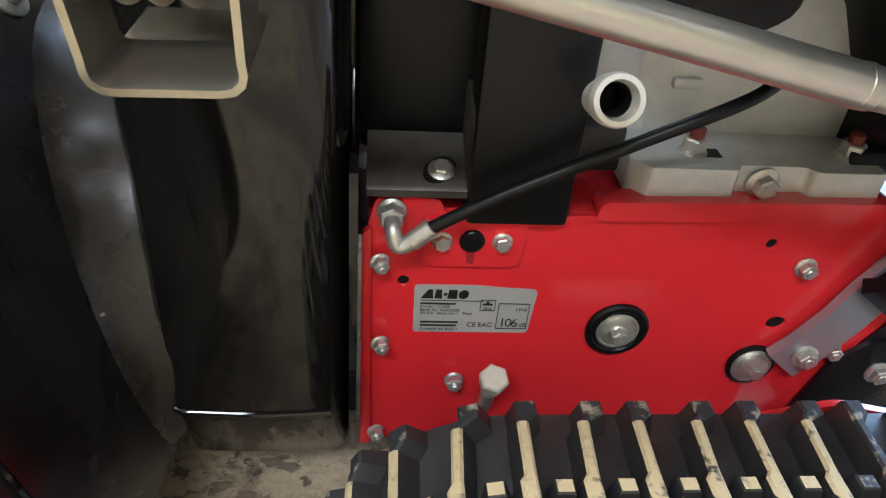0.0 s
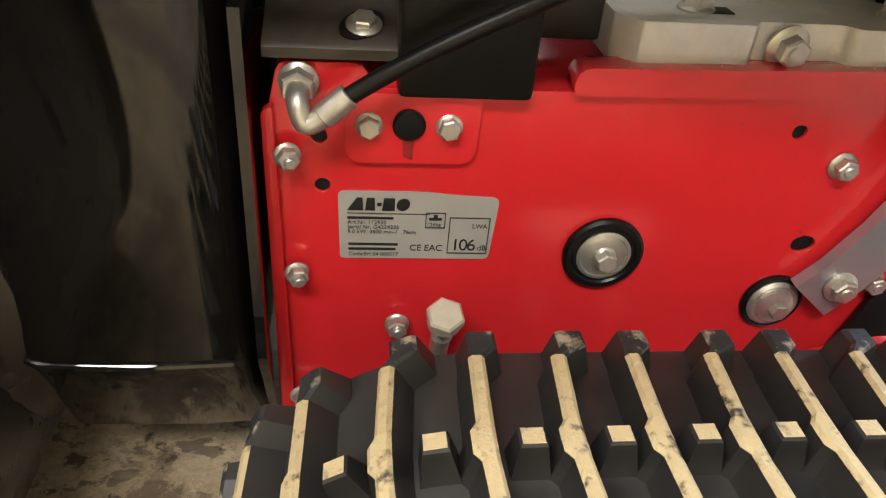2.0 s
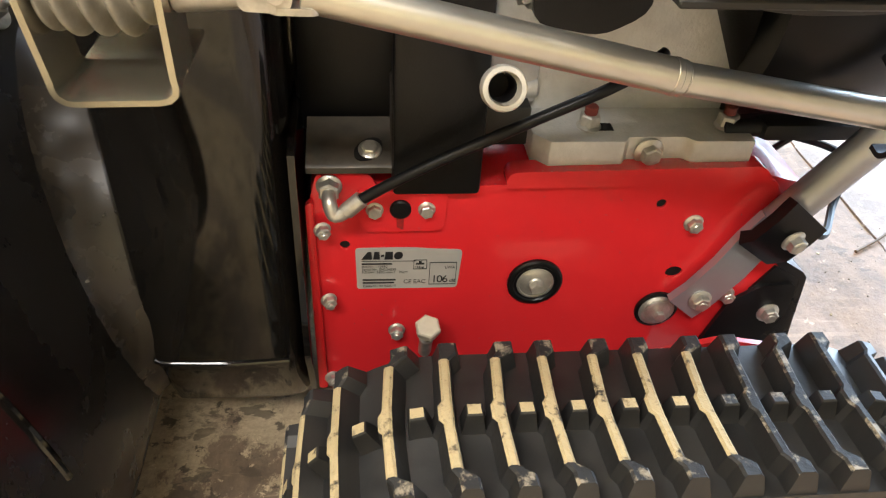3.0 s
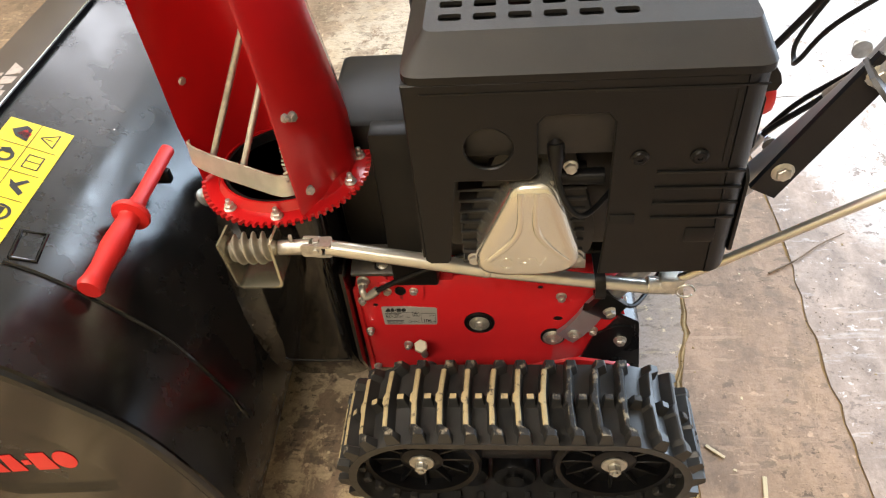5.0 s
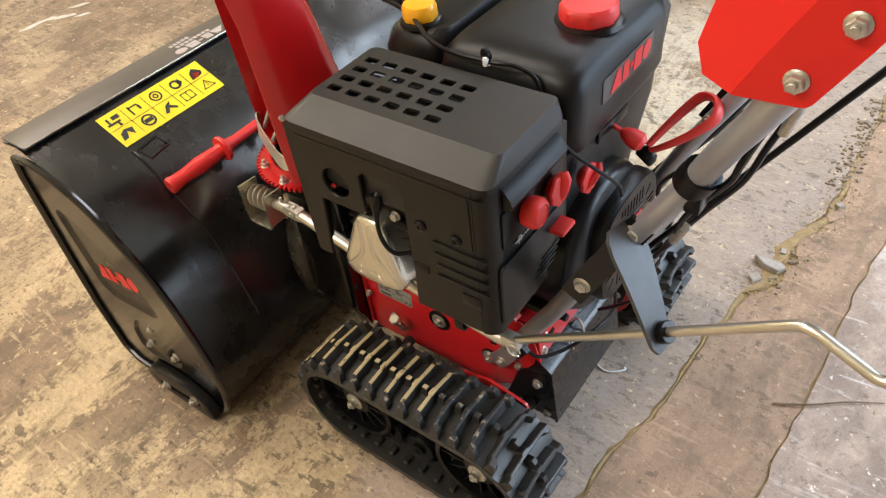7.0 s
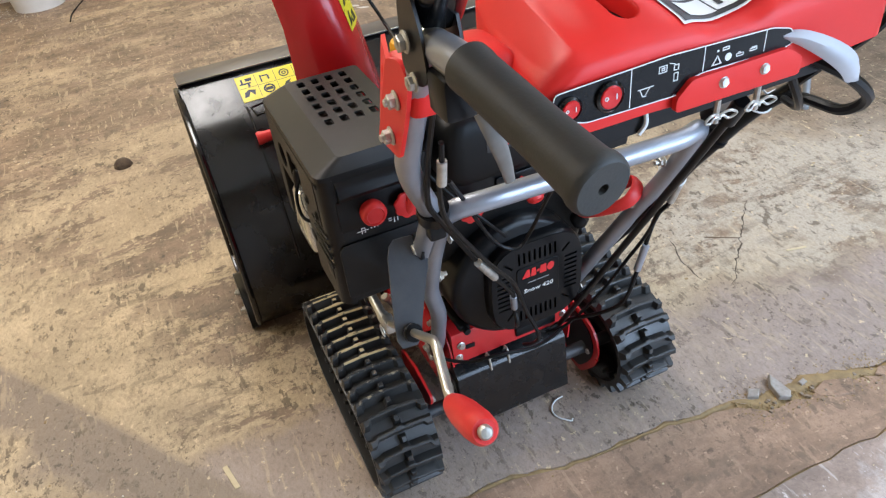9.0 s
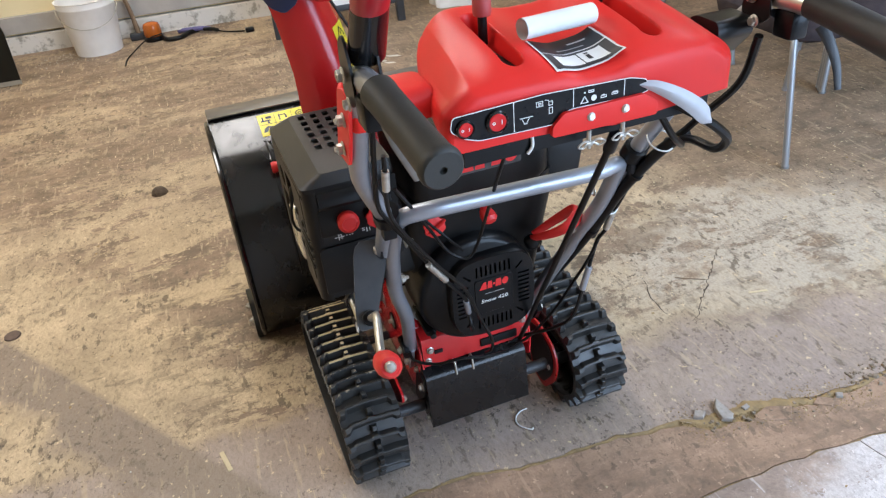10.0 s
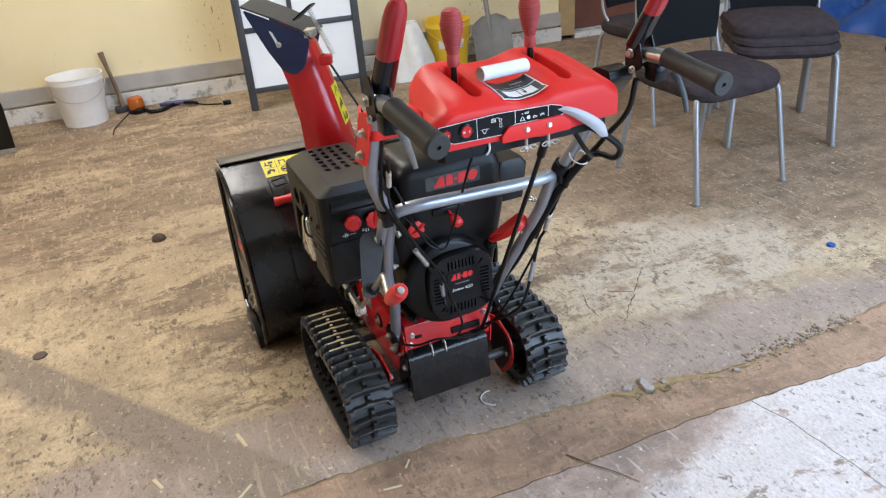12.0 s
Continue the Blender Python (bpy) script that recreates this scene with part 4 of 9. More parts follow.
bolt(elbow, (-0.1445, -0.002, 0.2885), (0, -1, 0), 0.0125, 0.010, 1.35, name="nut")
bm = bmesh.new()
rod(bm, (-0.134, -0.0210, 0.2812), (-0.1235, -0.0200, 0.2905), 0.0054, 12)
part("ferrule", bm, ZINC, elbow)
bm = bmesh.new()
sweep(bm, curve_through([(-0.126, -0.020, 0.2885), (-0.104, -0.021, 0.3030), (-0.074, -0.021, 0.3195), (-0.018, -0.020, 0.3465), (0.030, -0.016, 0.3680), (0.060, 0.004, 0.378)], 6), 0.0037, 10)
part("hose", bm, CABLE, elbow, "black rubber hose")

# engine mounting: dark frame channel at the front, aluminium feet
bm = bmesh.new()
box(bm, (-0.156, 0.002, 0.2975), (-0.062, 0.05, 0.3045), 0.002)
box(bm, (-0.104, -0.008, 0.284), (-0.047, 0.02, 0.52), 0.003)
box(bm, (-0.166, 0.04, 0.30), (-0.05, 0.20, 0.50), 0.01)
frame_bm = part("belt_cover", bm, PLASTIC, blower, "black belt cover in front of the engine")
bm = bmesh.new()
rows = []
for y, z in ((-0.0035, 0.2985), (-0.0040, 0.3030), (-0.0022, 0.3050), (0.020, 0.3130), (0.034, 0.3190), (0.034, 0.2985)):
    rows.append([(-0.1585, y, z), (-0.1040, y, z)])
moulded_strip = [[bm.verts.new(p) for p in r] for r in rows]
for a, b in zip(moulded_strip, moulded_strip[1:] + moulded_strip[:1]):
    bm.faces.new((a[0], a[1], b[1], b[0]))
for k in (0, 1):
    bm.faces.new([r[k] for r in moulded_strip])
box(bm, (-0.1045, -0.0050, 0.2985), (-0.1005, 0.039, 0.350), 0.0015)
part("cover_bracket", bm, DUSTY_STEEL, frame_bm, "dusty brown sloping ledge under the belt cover")
bm = bmesh.new()
plate(bm, circle(0, 0, 0.0108, 22, 0.0076), "z", 0.0, 0.0009)
recess = part("bolt_recess", bm, DARK, frame_bm)
recess.matrix_basis = along((-0.1190, 0.0080, 0.3092), (0, -0.34, 0.94))
bolt(frame_bm, (-0.1180, 0.0075, 0.3094), (0, -0.34, 0.94), 0.0095, 0.0045, 1.6)
# pale steel tab beside the housing
bm = bmesh.new()
strap(bm, [(-0.1640, 0.060, 0.345), (-0.1640, 0.058, 0.385), (-0.1655, 0.050, 0.455)], 0.012, 0.003, (1, 0.25, 0))
part("steel_tab", bm, PALE_ZINC, frame_bm, "pale bent steel tab")
bm = bmesh.new()
FOOT = [(-0.0115, 0.0150), (-0.0015, 0.0035), (0.0480, 0.0035), (0.0520, 0.0095), (0.0915, 0.0095), (0.0955, 0.0035), (0.1370, 0.0035), (0.1385, 0.0600), (-0.0115, 0.0600)]
plate(bm, rounded(FOOT, [0.001, 0.001, 0.001, 0.001, 0.003, 0.003, 0.001, 0.001, 0.001], 2), "z", 0.2965, 0.3170, bevel=0.0008, seg=1)
box(bm, (-0.012, 0.050, 0.310), (0.150, 0.22, 0.405), 0.008)
box(bm, (-0.040, 0.044, 0.322), (-0.004, 0.09, 0.40), 0.006)
box(bm, (0.016, 0.046, 0.345), (0.034, 0.056, 0.352), 0.002)
rod(bm, (-0.030, 0.050, 0.334), (-0.005, 0.050, 0.334), 0.0085, 16)
foot = part("engine_block", bm, CAST_ALU, blower, "cast aluminium engine block with bolted feet")
bolt(foot, (0.067, 0.0090, 0.3065), (0.1, -1, -0.1), 0.0125, 0.0085, 1.65)
for x in (0.028, 0.124):
    bolt(foot, (x, 0.024, 0.3170), (0, -0.05, 1), 0.0125, 0.010, 1.35, name="nut")
    bm = bmesh.new()
    box(bm, (x - 0.004, 0.018, 0.3168), (x + 0.016, 0.028, 0.3174))
    part("slot", bm, DARK, foot)
    bm = bmesh.new()
    rod(bm, (x, 0.0240, 0.3265), (x, 0.0237, 0.3325), 0.0044, 12)
    part("stud", bm, RED_WAX, foot)
# dark box added for the shade under the engine; hides the red behind
bm = bmesh.new()
box(bm, (-0.0485, 0.030, 0.2985), (-0.010, 0.060, 0.328), 0.003)
part("gap_filler", bm, ENGINE_SHADE, foot, "dark box filling the gap under the engine")
bm = bmesh.new()
r = 0.0130
lathe(bm, [(r * 0.70, 0.0), (r * 0.70, 0.054), (r * 0.96, 0.056), (r, 0.060), (r, 0.066), (r * 0.94, 0.068), (r * 0.74, 0.068), (r * 0.66, 0.064), (r * 0.64, 0.030), (0, 0.030)], (-0.0440, 0.026, 0.3495), (0, -0.93, 0.36), 32)
drain = part("oil_drain", bm, WHITE_CAST, foot, "pale cast oil drain tube")
bm = bmesh.new()
lathe(bm, [(r * 0.63, 0.034), (r * 0.63, 0.060), (r * 0.60, 0.060), (r * 0.60, 0.036), (0, 0.036)], (-0.0440, 0.026, 0.3495), (0, -0.93, 0.36), 28)
part("bore", bm, DARK, drain)
bolt(foot, (-0.0465, 0.034, 0.3300), (-1, -0.5, 0), 0.008, 0.006, 1.3)
bm = bmesh.new()
box(bm, (0.145, 0.01, 0.312), (0.215, 0.03, 0.325), 0.004)
rod(bm, (0.12, 0.02, 0.318), (0.225, 0.02, 0.318), 0.006, 12)
part("lever_shaft", bm, DARK, foot)

# engine mass
bm = bmesh.new()
box(bm, (-0.02, -0.115, 0.455), (0.20, 0.02, 0.60), 0.012)
engine_mass = part("cylinder", bm, ENGINE_SHADE, blower, "dark finned cylinder under the cover")
bm = bmesh.new()
box(bm, (0.0, 0.03, 0.40), (0.20, 0.24, 0.58), 0.02)
part("crankcase", bm, ENGINE_SHADE, blower, "dark engine crankcase")
# box sized and darkened so that the vent slots read as shaded
bm = bmesh.new()
box(bm, (-0.029, -0.160, 0.60), (0.20, -0.022, 0.672), 0.012)
part("silencer", bm, ENGINE_SHADE, blower, "dark silencer box under the vent slots")
bm = bmesh.new()
box(bm, (0.0, -0.135, 0.0), (0.115, -0.10, 0.004), 0.001, 1)
# fins darkened as well, for the shade under the cover
fin_mesh = mesh_of("fin", bm, material("shaded_fin", (0.03, 0.029, 0.028), 0.5, 0.3))
for k in range(9):
    part("fin", fin_mesh, None, engine_mass).location.z = 0.455 + k * 0.013
bm = bmesh.new()
lathe(bm, [(0.018, 0), (0.018, 0.02), (0.015, 0.021), (0.0145, 0.0), (0, 0.0)], (0.030, -0.135, 0.618), (0, -1, 0), 24)
part("exhaust", bm, DARK, blower)

# sheet baffle under the front of the heat cover, with two nuts
bm = bmesh.new()
plate(bm, rounded([(-0.030, 0.405), (-0.034, 0.520), (0.030, 0.520), (0.036, 0.412), (0.010, 0.398)], 0.010, 3), "y", -0.022, 0.012, bevel=0.003)
baffle = part("baffle", bm, PLASTIC, blower, "black sheet baffle beside the cylinder")
for z in (0.418, 0.436):
    bolt(baffle, (-0.0305, -0.012, z), (-1, -0.3, 0), 0.011, 0.007, 1.5, name="nut")

# valve cover
OHV = [(0.0140, 0.484), (0.0200, 0.474), (0.040, 0.4695), (0.075, 0.4695), (0.099, 0.474), (0.1075, 0.484), (0.108, 0.497), (0.088, 0.572), (0.080, 0.580), (0.055, 0.580), (0.047, 0.573), (0.015, 0.500)]
smooth = rounded(OHV, 0.006, 3)
bm = bmesh.new()
cx, cz = 0.061, 0.522
rings = []
for k, (sc, y) in enumerate(((1.0, -0.125), (1.0, -0.158), (0.988, -0.1640), (0.955, -0.1675), (0.88, -0.1695), (0.70, -0.1705))):
    rings.append([bm.verts.new((cx + (x - cx) * sc, y, cz + (z - cz) * sc)) for x, z in smooth])
for a, b in zip(rings, rings[1:]):
    for i in range(len(a)):
        bm.faces.new((a[i], a[(i + 1) % len(a)], b[(i + 1) % len(b)], b[i]))
bm.faces.new(rings[-1])
bm.faces.new(rings[0][::-1])
valve = part("valve_cover", bm, OHV_PAINT, blower, "pale gold pressed valve cover marked OHV")
bm = bmesh.new()
for pts in ([(0.0560, -0.1672, 0.572), (0.0545, -0.1690, 0.535), (0.046, -0.1692, 0.515), (0.026, -0.1680, 0.493)], [(0.0695, -0.1672, 0.572), (0.069, -0.1690, 0.535), (0.078, -0.1692, 0.515), (0.097, -0.1680, 0.493)]):
    sweep(bm, curve_through(pts, 6), 0.0036, 12)
part("bead", bm, OHV_PAINT, valve)
lettering("lettering", "OHV", 0.0200, OHV_PAINT, valve, facing((0.034, -0.1702, 0.4830), (1, 0, 0), (0, 0, 1)), 0.0009, spacing=1.1)
for x, z in ((0.1085, 0.480), (0.098, 0.585), (0.012, 0.478)):
    bolt(valve, (x, -0.150, z), (0, -1, 0), 0.009, 0.006, 1.4)
bm = bmesh.new()
plate(bm, rounded([(0.000, 0.470), (0.010, 0.458), (0.050, 0.452), (0.090, 0.453), (0.122, 0.464), (0.125, 0.50), (0.10, 0.597), (0.04, 0.597), (0.002, 0.50)], 0.01), "y", -0.10, -0.132, bevel=0.002)
part("head", bm, ENGINE_SHADE, valve)
# spark lead
bm = bmesh.new()
sweep(bm, curve_through([(0.084, -0.140, 0.628), (0.084, -0.156, 0.612), (0.0855, -0.168, 0.590), (0.093, -0.174, 0.566), (0.105, -0.172, 0.549), (0.118, -0.160, 0.545), (0.135, -0.140, 0.549)], 6), 0.0026, 10)
lead = part("spark_lead", bm, CABLE, blower, "black spark plug lead")
bm = bmesh.new()
rod(bm, (0.083, -0.130, 0.634), (0.0845, -0.160, 0.612), 0.0075, 14)
lathe(bm, [(0.0068, 0), (0.0072, 0.003), (0.0066, 0.014), (0.0042, 0.022), (0.0034, 0.028)], (0.0842, -0.160, 0.617), (0.05, -0.30, -0.95), 16)
part("plug_cap", bm, PLASTIC_SMOOTH, lead)
bm = bmesh.new()
rod(bm, (0.085, -0.140, 0.566), (0.128, -0.140, 0.566), 0.0075, 12)
part("intake", bm, PLASTIC_SMOOTH, blower)

# plastic heat cover round the exhaust
XF, XR, YF, YB, ZT = -0.033, 0.240, -0.168, -0.018, 0.704
cover = None
face = [(-0.031, 0.492), (-0.027, 0.488), (-0.011, 0.488), (-0.008, 0.492), (0.002, 0.585), (0.064, 0.585), (0.070, 0.592), (0.070, 0.641), (0.076, 0.648), (0.123, 0.648), (0.129, 0.641), (0.129, 0.525), (0.126, 0.472),
        (0.2205, 0.474), (0.2205, 0.679), (-0.034, 0.679)]
bm = bmesh.new()
plate(bm, face, "y", YF + 0.004, YF, holes=[circle(0.0305, 0.618, 0.0195, 24)], bevel=0.0012, seg=1)
# rear, front and back walls
plate(bm, rounded([(YF + 0.0195, 0.478), (YF + 0.0195, 0.679), (YB, 0.679), (YB, 0.535), (-0.06, 0.50), (-0.06, 0.48)], 0.004), "x", XR - 0.003, XR + 0.0005, bevel=0.001, seg=1)
plate(bm, rounded([(YF + 0.005, 0.490), (YF + 0.005, 0.679), (YB, 0.679), (YB, 0.60), (-0.13, 0.56), (-0.14, 0.49)], 0.004), "x", XF - 0.001, XF + 0.003, bevel=0.001, seg=1)
# rounded upright corner between the two faces
arc = [(0.2205 + 0.0197 * math.sin(a), YF + 0.0197 - 0.0197 * math.cos(a)) for a in np.linspace(0, math.pi / 2, 9)]
back = [(0.2205 + 0.0162 * math.sin(a), YF + 0.0197 - 0.0162 * math.cos(a)) for a in np.linspace(math.pi / 2, 0, 9)]
plate(bm, arc + back, "z", 0.474, 0.680)
# roof with its chamfers
slots = [rect(-0.006 + 0.0270 * i, -0.1182 + 0.0216 * j, 0.012 + 0.0270 * i, -0.1072 + 0.0216 * j, 0.003, 3) for i in range(6) for j in range(4)]
low = rect(XF - 0.0012, YF - 0.0008, XR + 0.0012, YB, 0.016, 4)
top = rect(XF + 0.016, YF + 0.034, XR - 0.006, YB - 0.002, 0.010, 4)
plate(bm, top, "z", ZT - 0.003, ZT, holes=slots)
a = [bm.verts.new((x, y, 0.679)) for x, y in low]
b = [bm.verts.new((x, y, 0.6855)) for x, y in low]
c = [bm.verts.new((x, y, ZT)) for x, y in top]
for lo, hi in ((a, b), (b, c)):
    for i in range(len(lo)):
        bm.faces.new((lo[i], lo[(i + 1) % len(lo)], hi[(i + 1) % len(hi)], hi[i]))
# roof faces get the lighter copy: light from above painted in
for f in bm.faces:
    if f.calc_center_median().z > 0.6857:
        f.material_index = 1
cover = part("heat_cover", bm, (PLASTIC, ROOF_SHEEN_PLASTIC), blower, "grained black plastic heat cover with vent slots", 28)
bm = bmesh.new()
for k in range(4):
    box(bm, (0.165, YF - 0.0022, 0.590 - 0.0165 * k), (0.234, YF + 0.001, 0.5925 - 0.0165 * k), 0.0008)
box(bm, (0.112, YF - 0.0012, 0.668), (0.216, YF + 0.001, 0.6705), 0.0006)
box(bm, (0.214, YF - 0.0012, 0.60), (0.2165, YF + 0.001, 0.668), 0.0006)
box(bm, (-0.02, YF - 0.001, 0.6695), (0.236, YF + 0.001, 0.6712), 0.0004)
part("rib", bm, PLASTIC, cover)
bm = bmesh.new()
lathe(bm, [(0.0072, 0), (0.0072, 0.001), (0.0055, 0.0018), (0.0048, 0.0030), (0.0022, 0.0032), (0.0018, 0.0020), (0, 0.0020)], (0, 0, 0), (0, 0, 1), 18)
SCREW_BLACK = mesh_of("screw", bm, PLASTIC_SMOOTH)
for x in (0.150, 0.196):
    bolt(cover, (x, YF - 0.0005, 0.6065), (0, -1, 0), 0.009, 0.002, 1.5, name="screw").data = SCREW_BLACK
bm = bmesh.new()
box(bm, (0.196, YF - 0.0015, 0.512), (0.222, YF + 0.003, 0.530), 0.002)
part("latch", bm, PLASTIC_SMOOTH, cover)
bm = bmesh.new()
box(bm, (0.131, YF - 0.0015, 0.535), (0.152, YF + 0.003, 0.546), 0.001)
part("latch", bm, DARK, cover)

# ---- tracks ----
AXF, AXR, AXZ = (-0.075, 0.106), (0.172, 0.104), 0.105
R_BELT, BELT_T = 0.0915, 0.010


def belt_path(r):
    """The closed line of a track at distance r from its two axles, with its length."""
    straight = AXR[0] - AXF[0]
    total = 2 * straight + 2 * math.pi * r
    return straight, total


def belt_at(u, r):
    """Place and outward normal at a share u of the track's way (x, z)."""
    straight, total = belt_path(R_BELT)
    s = (u % 1.0) * total
    if s < straight:
        return Vector((AXF[0] + s, AXZ + r)), Vector((0, 1))
    s -= straight
    if s < math.pi * R_BELT:
        a = math.pi / 2 - s / R_BELT
        n = Vector((math.cos(a), math.sin(a)))
        return Vector((AXR[0], AXZ)) + n * r, n
    s -= math.pi * R_BELT
    if s < straight:
        # the lower run hangs down on its rollers
        return Vector((AXR[0] - s, AXZ - r - 0.002 * math.sin(math.pi * s / straight))), Vector((0, -1))
    s -= straight
    a = -math.pi / 2 - s / R_BELT
    n = Vector((math.cos(a), math.sin(a)))
    return Vector((AXF[0], AXZ)) + n * r, n


HALF = 0.0585
NLUG = 34


def lug_mesh(kind, dusty, odd):
    """One tread bar in its own frame: x along the belt, y across, z outwards."""
    bm = bmesh.new()
    h = 0.0165
    if kind == "bar":
        # crooked bar with wider ends and a swelling in the middle
        ys = [-1.0, -0.80, -0.70, -0.17, -0.11, 0.06, 0.13, 0.70, 0.80, 1.0]
        e = 0.0045 if odd else 0.0095
        off = [0.008, 0.0075, 0.0015, 0.0, -0.0013, -0.0013, 0.0, e * 0.25, e, e]
        wid = [0.0098, 0.0098, 0.0050, 0.0048, 0.0074, 0.0074, 0.0048, 0.0050, 0.0098, 0.0098]
        rows = []
        for t, o, w in zip(ys, off, wid):
            y = t * (HALF - 0.001)
            end = 0.0035 if abs(t) == 1.0 else 0.0
            y2 = y - math.copysign(end, y) if end else y
            rows.append([bm.verts.new(v) for v in ((o - w / 2 - 0.0042, y, 0), (o - w / 2 - 0.0008, y2 + (y - y2) * 0.3, h - 0.0016), (o - w / 2 + 0.0008, y2, h), (o + w / 2 - 0.0008, y2, h), (o + w / 2 + 0.0008, y2 + (y - y2) * 0.3, h - 0.0016), (o + w / 2 + 0.0042, y, 0))])
        for n, (a, b) in enumerate(zip(rows, rows[1:])):
            for k in range(5):
                f = bm.faces.new((a[k], a[k + 1], b[k + 1], b[k]))
                f.material_index = (2 if n in (0, 1, 7, 8) or dusty == 2 else 1) if (k in (1, 2, 3) and dusty) else 0
        bm.faces.new(rows[0])
        bm.faces.new(rows[-1][::-1])
    else:
        vs = []
        for z, a, b in ((0, 0.0074, 0.0068), (h * 0.90, 0.0049, 0.0044), (h * 0.97, 0.0041, 0.0036)):
            vs.append([bm.verts.new((sx * a, sy * b, z)) for sx, sy in ((-1, -1), (1, -1), (1, 1), (-1, 1))])
        for lo, hi in zip(vs, vs[1:]):
            for k in range(4):
                bm.faces.new((lo[k], lo[(k + 1) % 4], hi[(k + 1) % 4], hi[k]))
        bm.faces.new(vs[2]).material_index = dusty
    return mesh_of("lug", bm, (RUBBER, RUBBER_DUSTY, RUBBER_CHIPPED), 20)


LUGS = {(k, d, o): lug_mesh(k, d, o) for k in ("bar", "block") for d in (0, 1, 2) for o in (True, False)}


def wheel_mesh(r):
    bm = bmesh.new()
    lathe(bm, [(r, -0.022), (r, 0.020), (r - 0.004, 0.024), (r - 0.010, 0.022), (r - 0.012, 0.006), (0.030, 0.002), (0.028, 0.016), (0.022, 0.018), (0.0, 0.018)], (0, 0, 0), (0, 0, 1), 40)
    return mesh_of("wheel", bm, PLASTIC_SMOOTH)


WHEEL = wheel_mesh(0.0785)
bm = bmesh.new()
box(bm, (0.024, -0.0018, 0.002), (0.070, 0.0018, 0.015), 0.0006, 1)
SPOKE = mesh_of("spoke", bm, PLASTIC_SMOOTH)


def track(y, s, label):
    straight, total = belt_path(R_BELT)
    bm = bmesh.new()
    n = 120
    rings = []
    for k in range(n):
        p, nrm = belt_at(k / n, R_BELT)
        i, _ = belt_at(k / n, R_BELT - BELT_T)
        rings.append([bm.verts.new((q.x, y + w, q.y)) for q, w in ((p, -HALF), (p, -0.02), (p, 0.02), (p, HALF), (i, HALF), (i, -HALF))])
    for k in range(n):
        a, b = rings[k], rings[(k + 1) % n]
        for j in range(6):
            bm.faces.new((a[j], a[(j + 1) % 6], b[(j + 1) % 6], b[j]))
    # drive teeth inside
    for k in range(NLUG):
        u = (k + 0.5) / NLUG
        p, nrm = belt_at(u, R_BELT - BELT_T)
        t = Vector((nrm.y, -nrm.x))
        m = Matrix(((t.x, 0, -nrm.x, p.x), (0, 1, 0, 0), (t.y, 0, -nrm.y, p.y), (0, 0, 0, 1)))
        for yy in (-0.045, 0.030):
            box(bm, (-0.005, yy, -0.001), (0.005, yy + 0.015, 0.009), 0.0015, 1, Matrix.Translation((0, y, 0)) @ m)
    belt = part("rubber_track", bm, RUBBER, blower, label, 30)
    for k in range(NLUG):
        for kind, shift in (("bar", 0.0), ("block", 0.5)):
            u = (k + shift + 0.10) / NLUG - 0.0032
            p, nrm = belt_at(u, R_BELT - 0.0005)
            dusty = s < 0 and (nrm.y > 0.85 or (nrm.y > -0.1 and p.x < AXF[0]))
            dusty = (1 if p.x < 0.085 else 2) if dusty and p.x < 0.20 else 0
            ob = part("lug", LUGS[(kind, dusty, k % 2 == 0)], None, belt)
            t = Vector((nrm.y, -nrm.x))
            ob.matrix_basis = Matrix(((t.x * 1, 0, nrm.x, p.x), (0, 1, 0, y), (t.y, 0, nrm.y, p.y), (0, 0, 0, 1)))
    for ax in (AXF, AXR):
        w = part("wheel", WHEEL, None, blower, "black spoked plastic track wheel")
        w.matrix_basis = along((ax[0], y + 0.012 * s, AXZ), (0, s, 0))
        for k in range(12):
            part("spoke", SPOKE, None, w).matrix_basis = Matrix.Rotation(2 * math.pi * k / 12, 4, "Z")
        wash = bmesh.new()
        lathe(wash, [(0.0165, 0), (0.0165, 0.002), (0.0155, 0.003), (0.006, 0.0032)], (0, 0, 0.0182), (0, 0, 1), 24)
        part("washer", wash, ZINC, w)
        bolt(w, (0, 0, 0.021), (0, 0, 1), 0.0145, 0.010, 1.2, 0.003)
    bm = bmesh.new()
    box(bm, (-0.08, y - 0.015, AXZ - 0.018), (0.18, y + 0.012, AXZ + 0.012), 0.004)
    part("track_beam", bm, BLACK_MATT, blower)
    for x in (-0.02, 0.045, 0.11):
        bm = bmesh.new()
        lathe(bm, [(0.028, 0), (0.03, 0.003), (0.03, 0.036), (0.028, 0.04), (0.012, 0.04), (0.012, 0.045), (0, 0.045)], (x, y - 0.02 * s, 0.048), (0, s, 0), 24)
        part("roller", bm, PLASTIC_SMOOTH, blower)


track(-0.125, -1, "black rubber crawler track, dried mud on the upper tread bars")
track(mirrored(-0.125), 1, "black rubber crawler track, clean tread")
bm = bmesh.new()
rod(bm, (AXR[0], -0.10, AXZ), (AXR[0], mirrored(-0.10), AXZ), 0.0125, 16)
part("axle", bm, GREY_STEEL, blower)
bm = bmesh.new()
rod(bm, (AXF[0], -0.10, AXZ), (AXF[0], mirrored(-0.10), AXZ), 0.010, 16)
part("axle", bm, GREY_STEEL, blower)
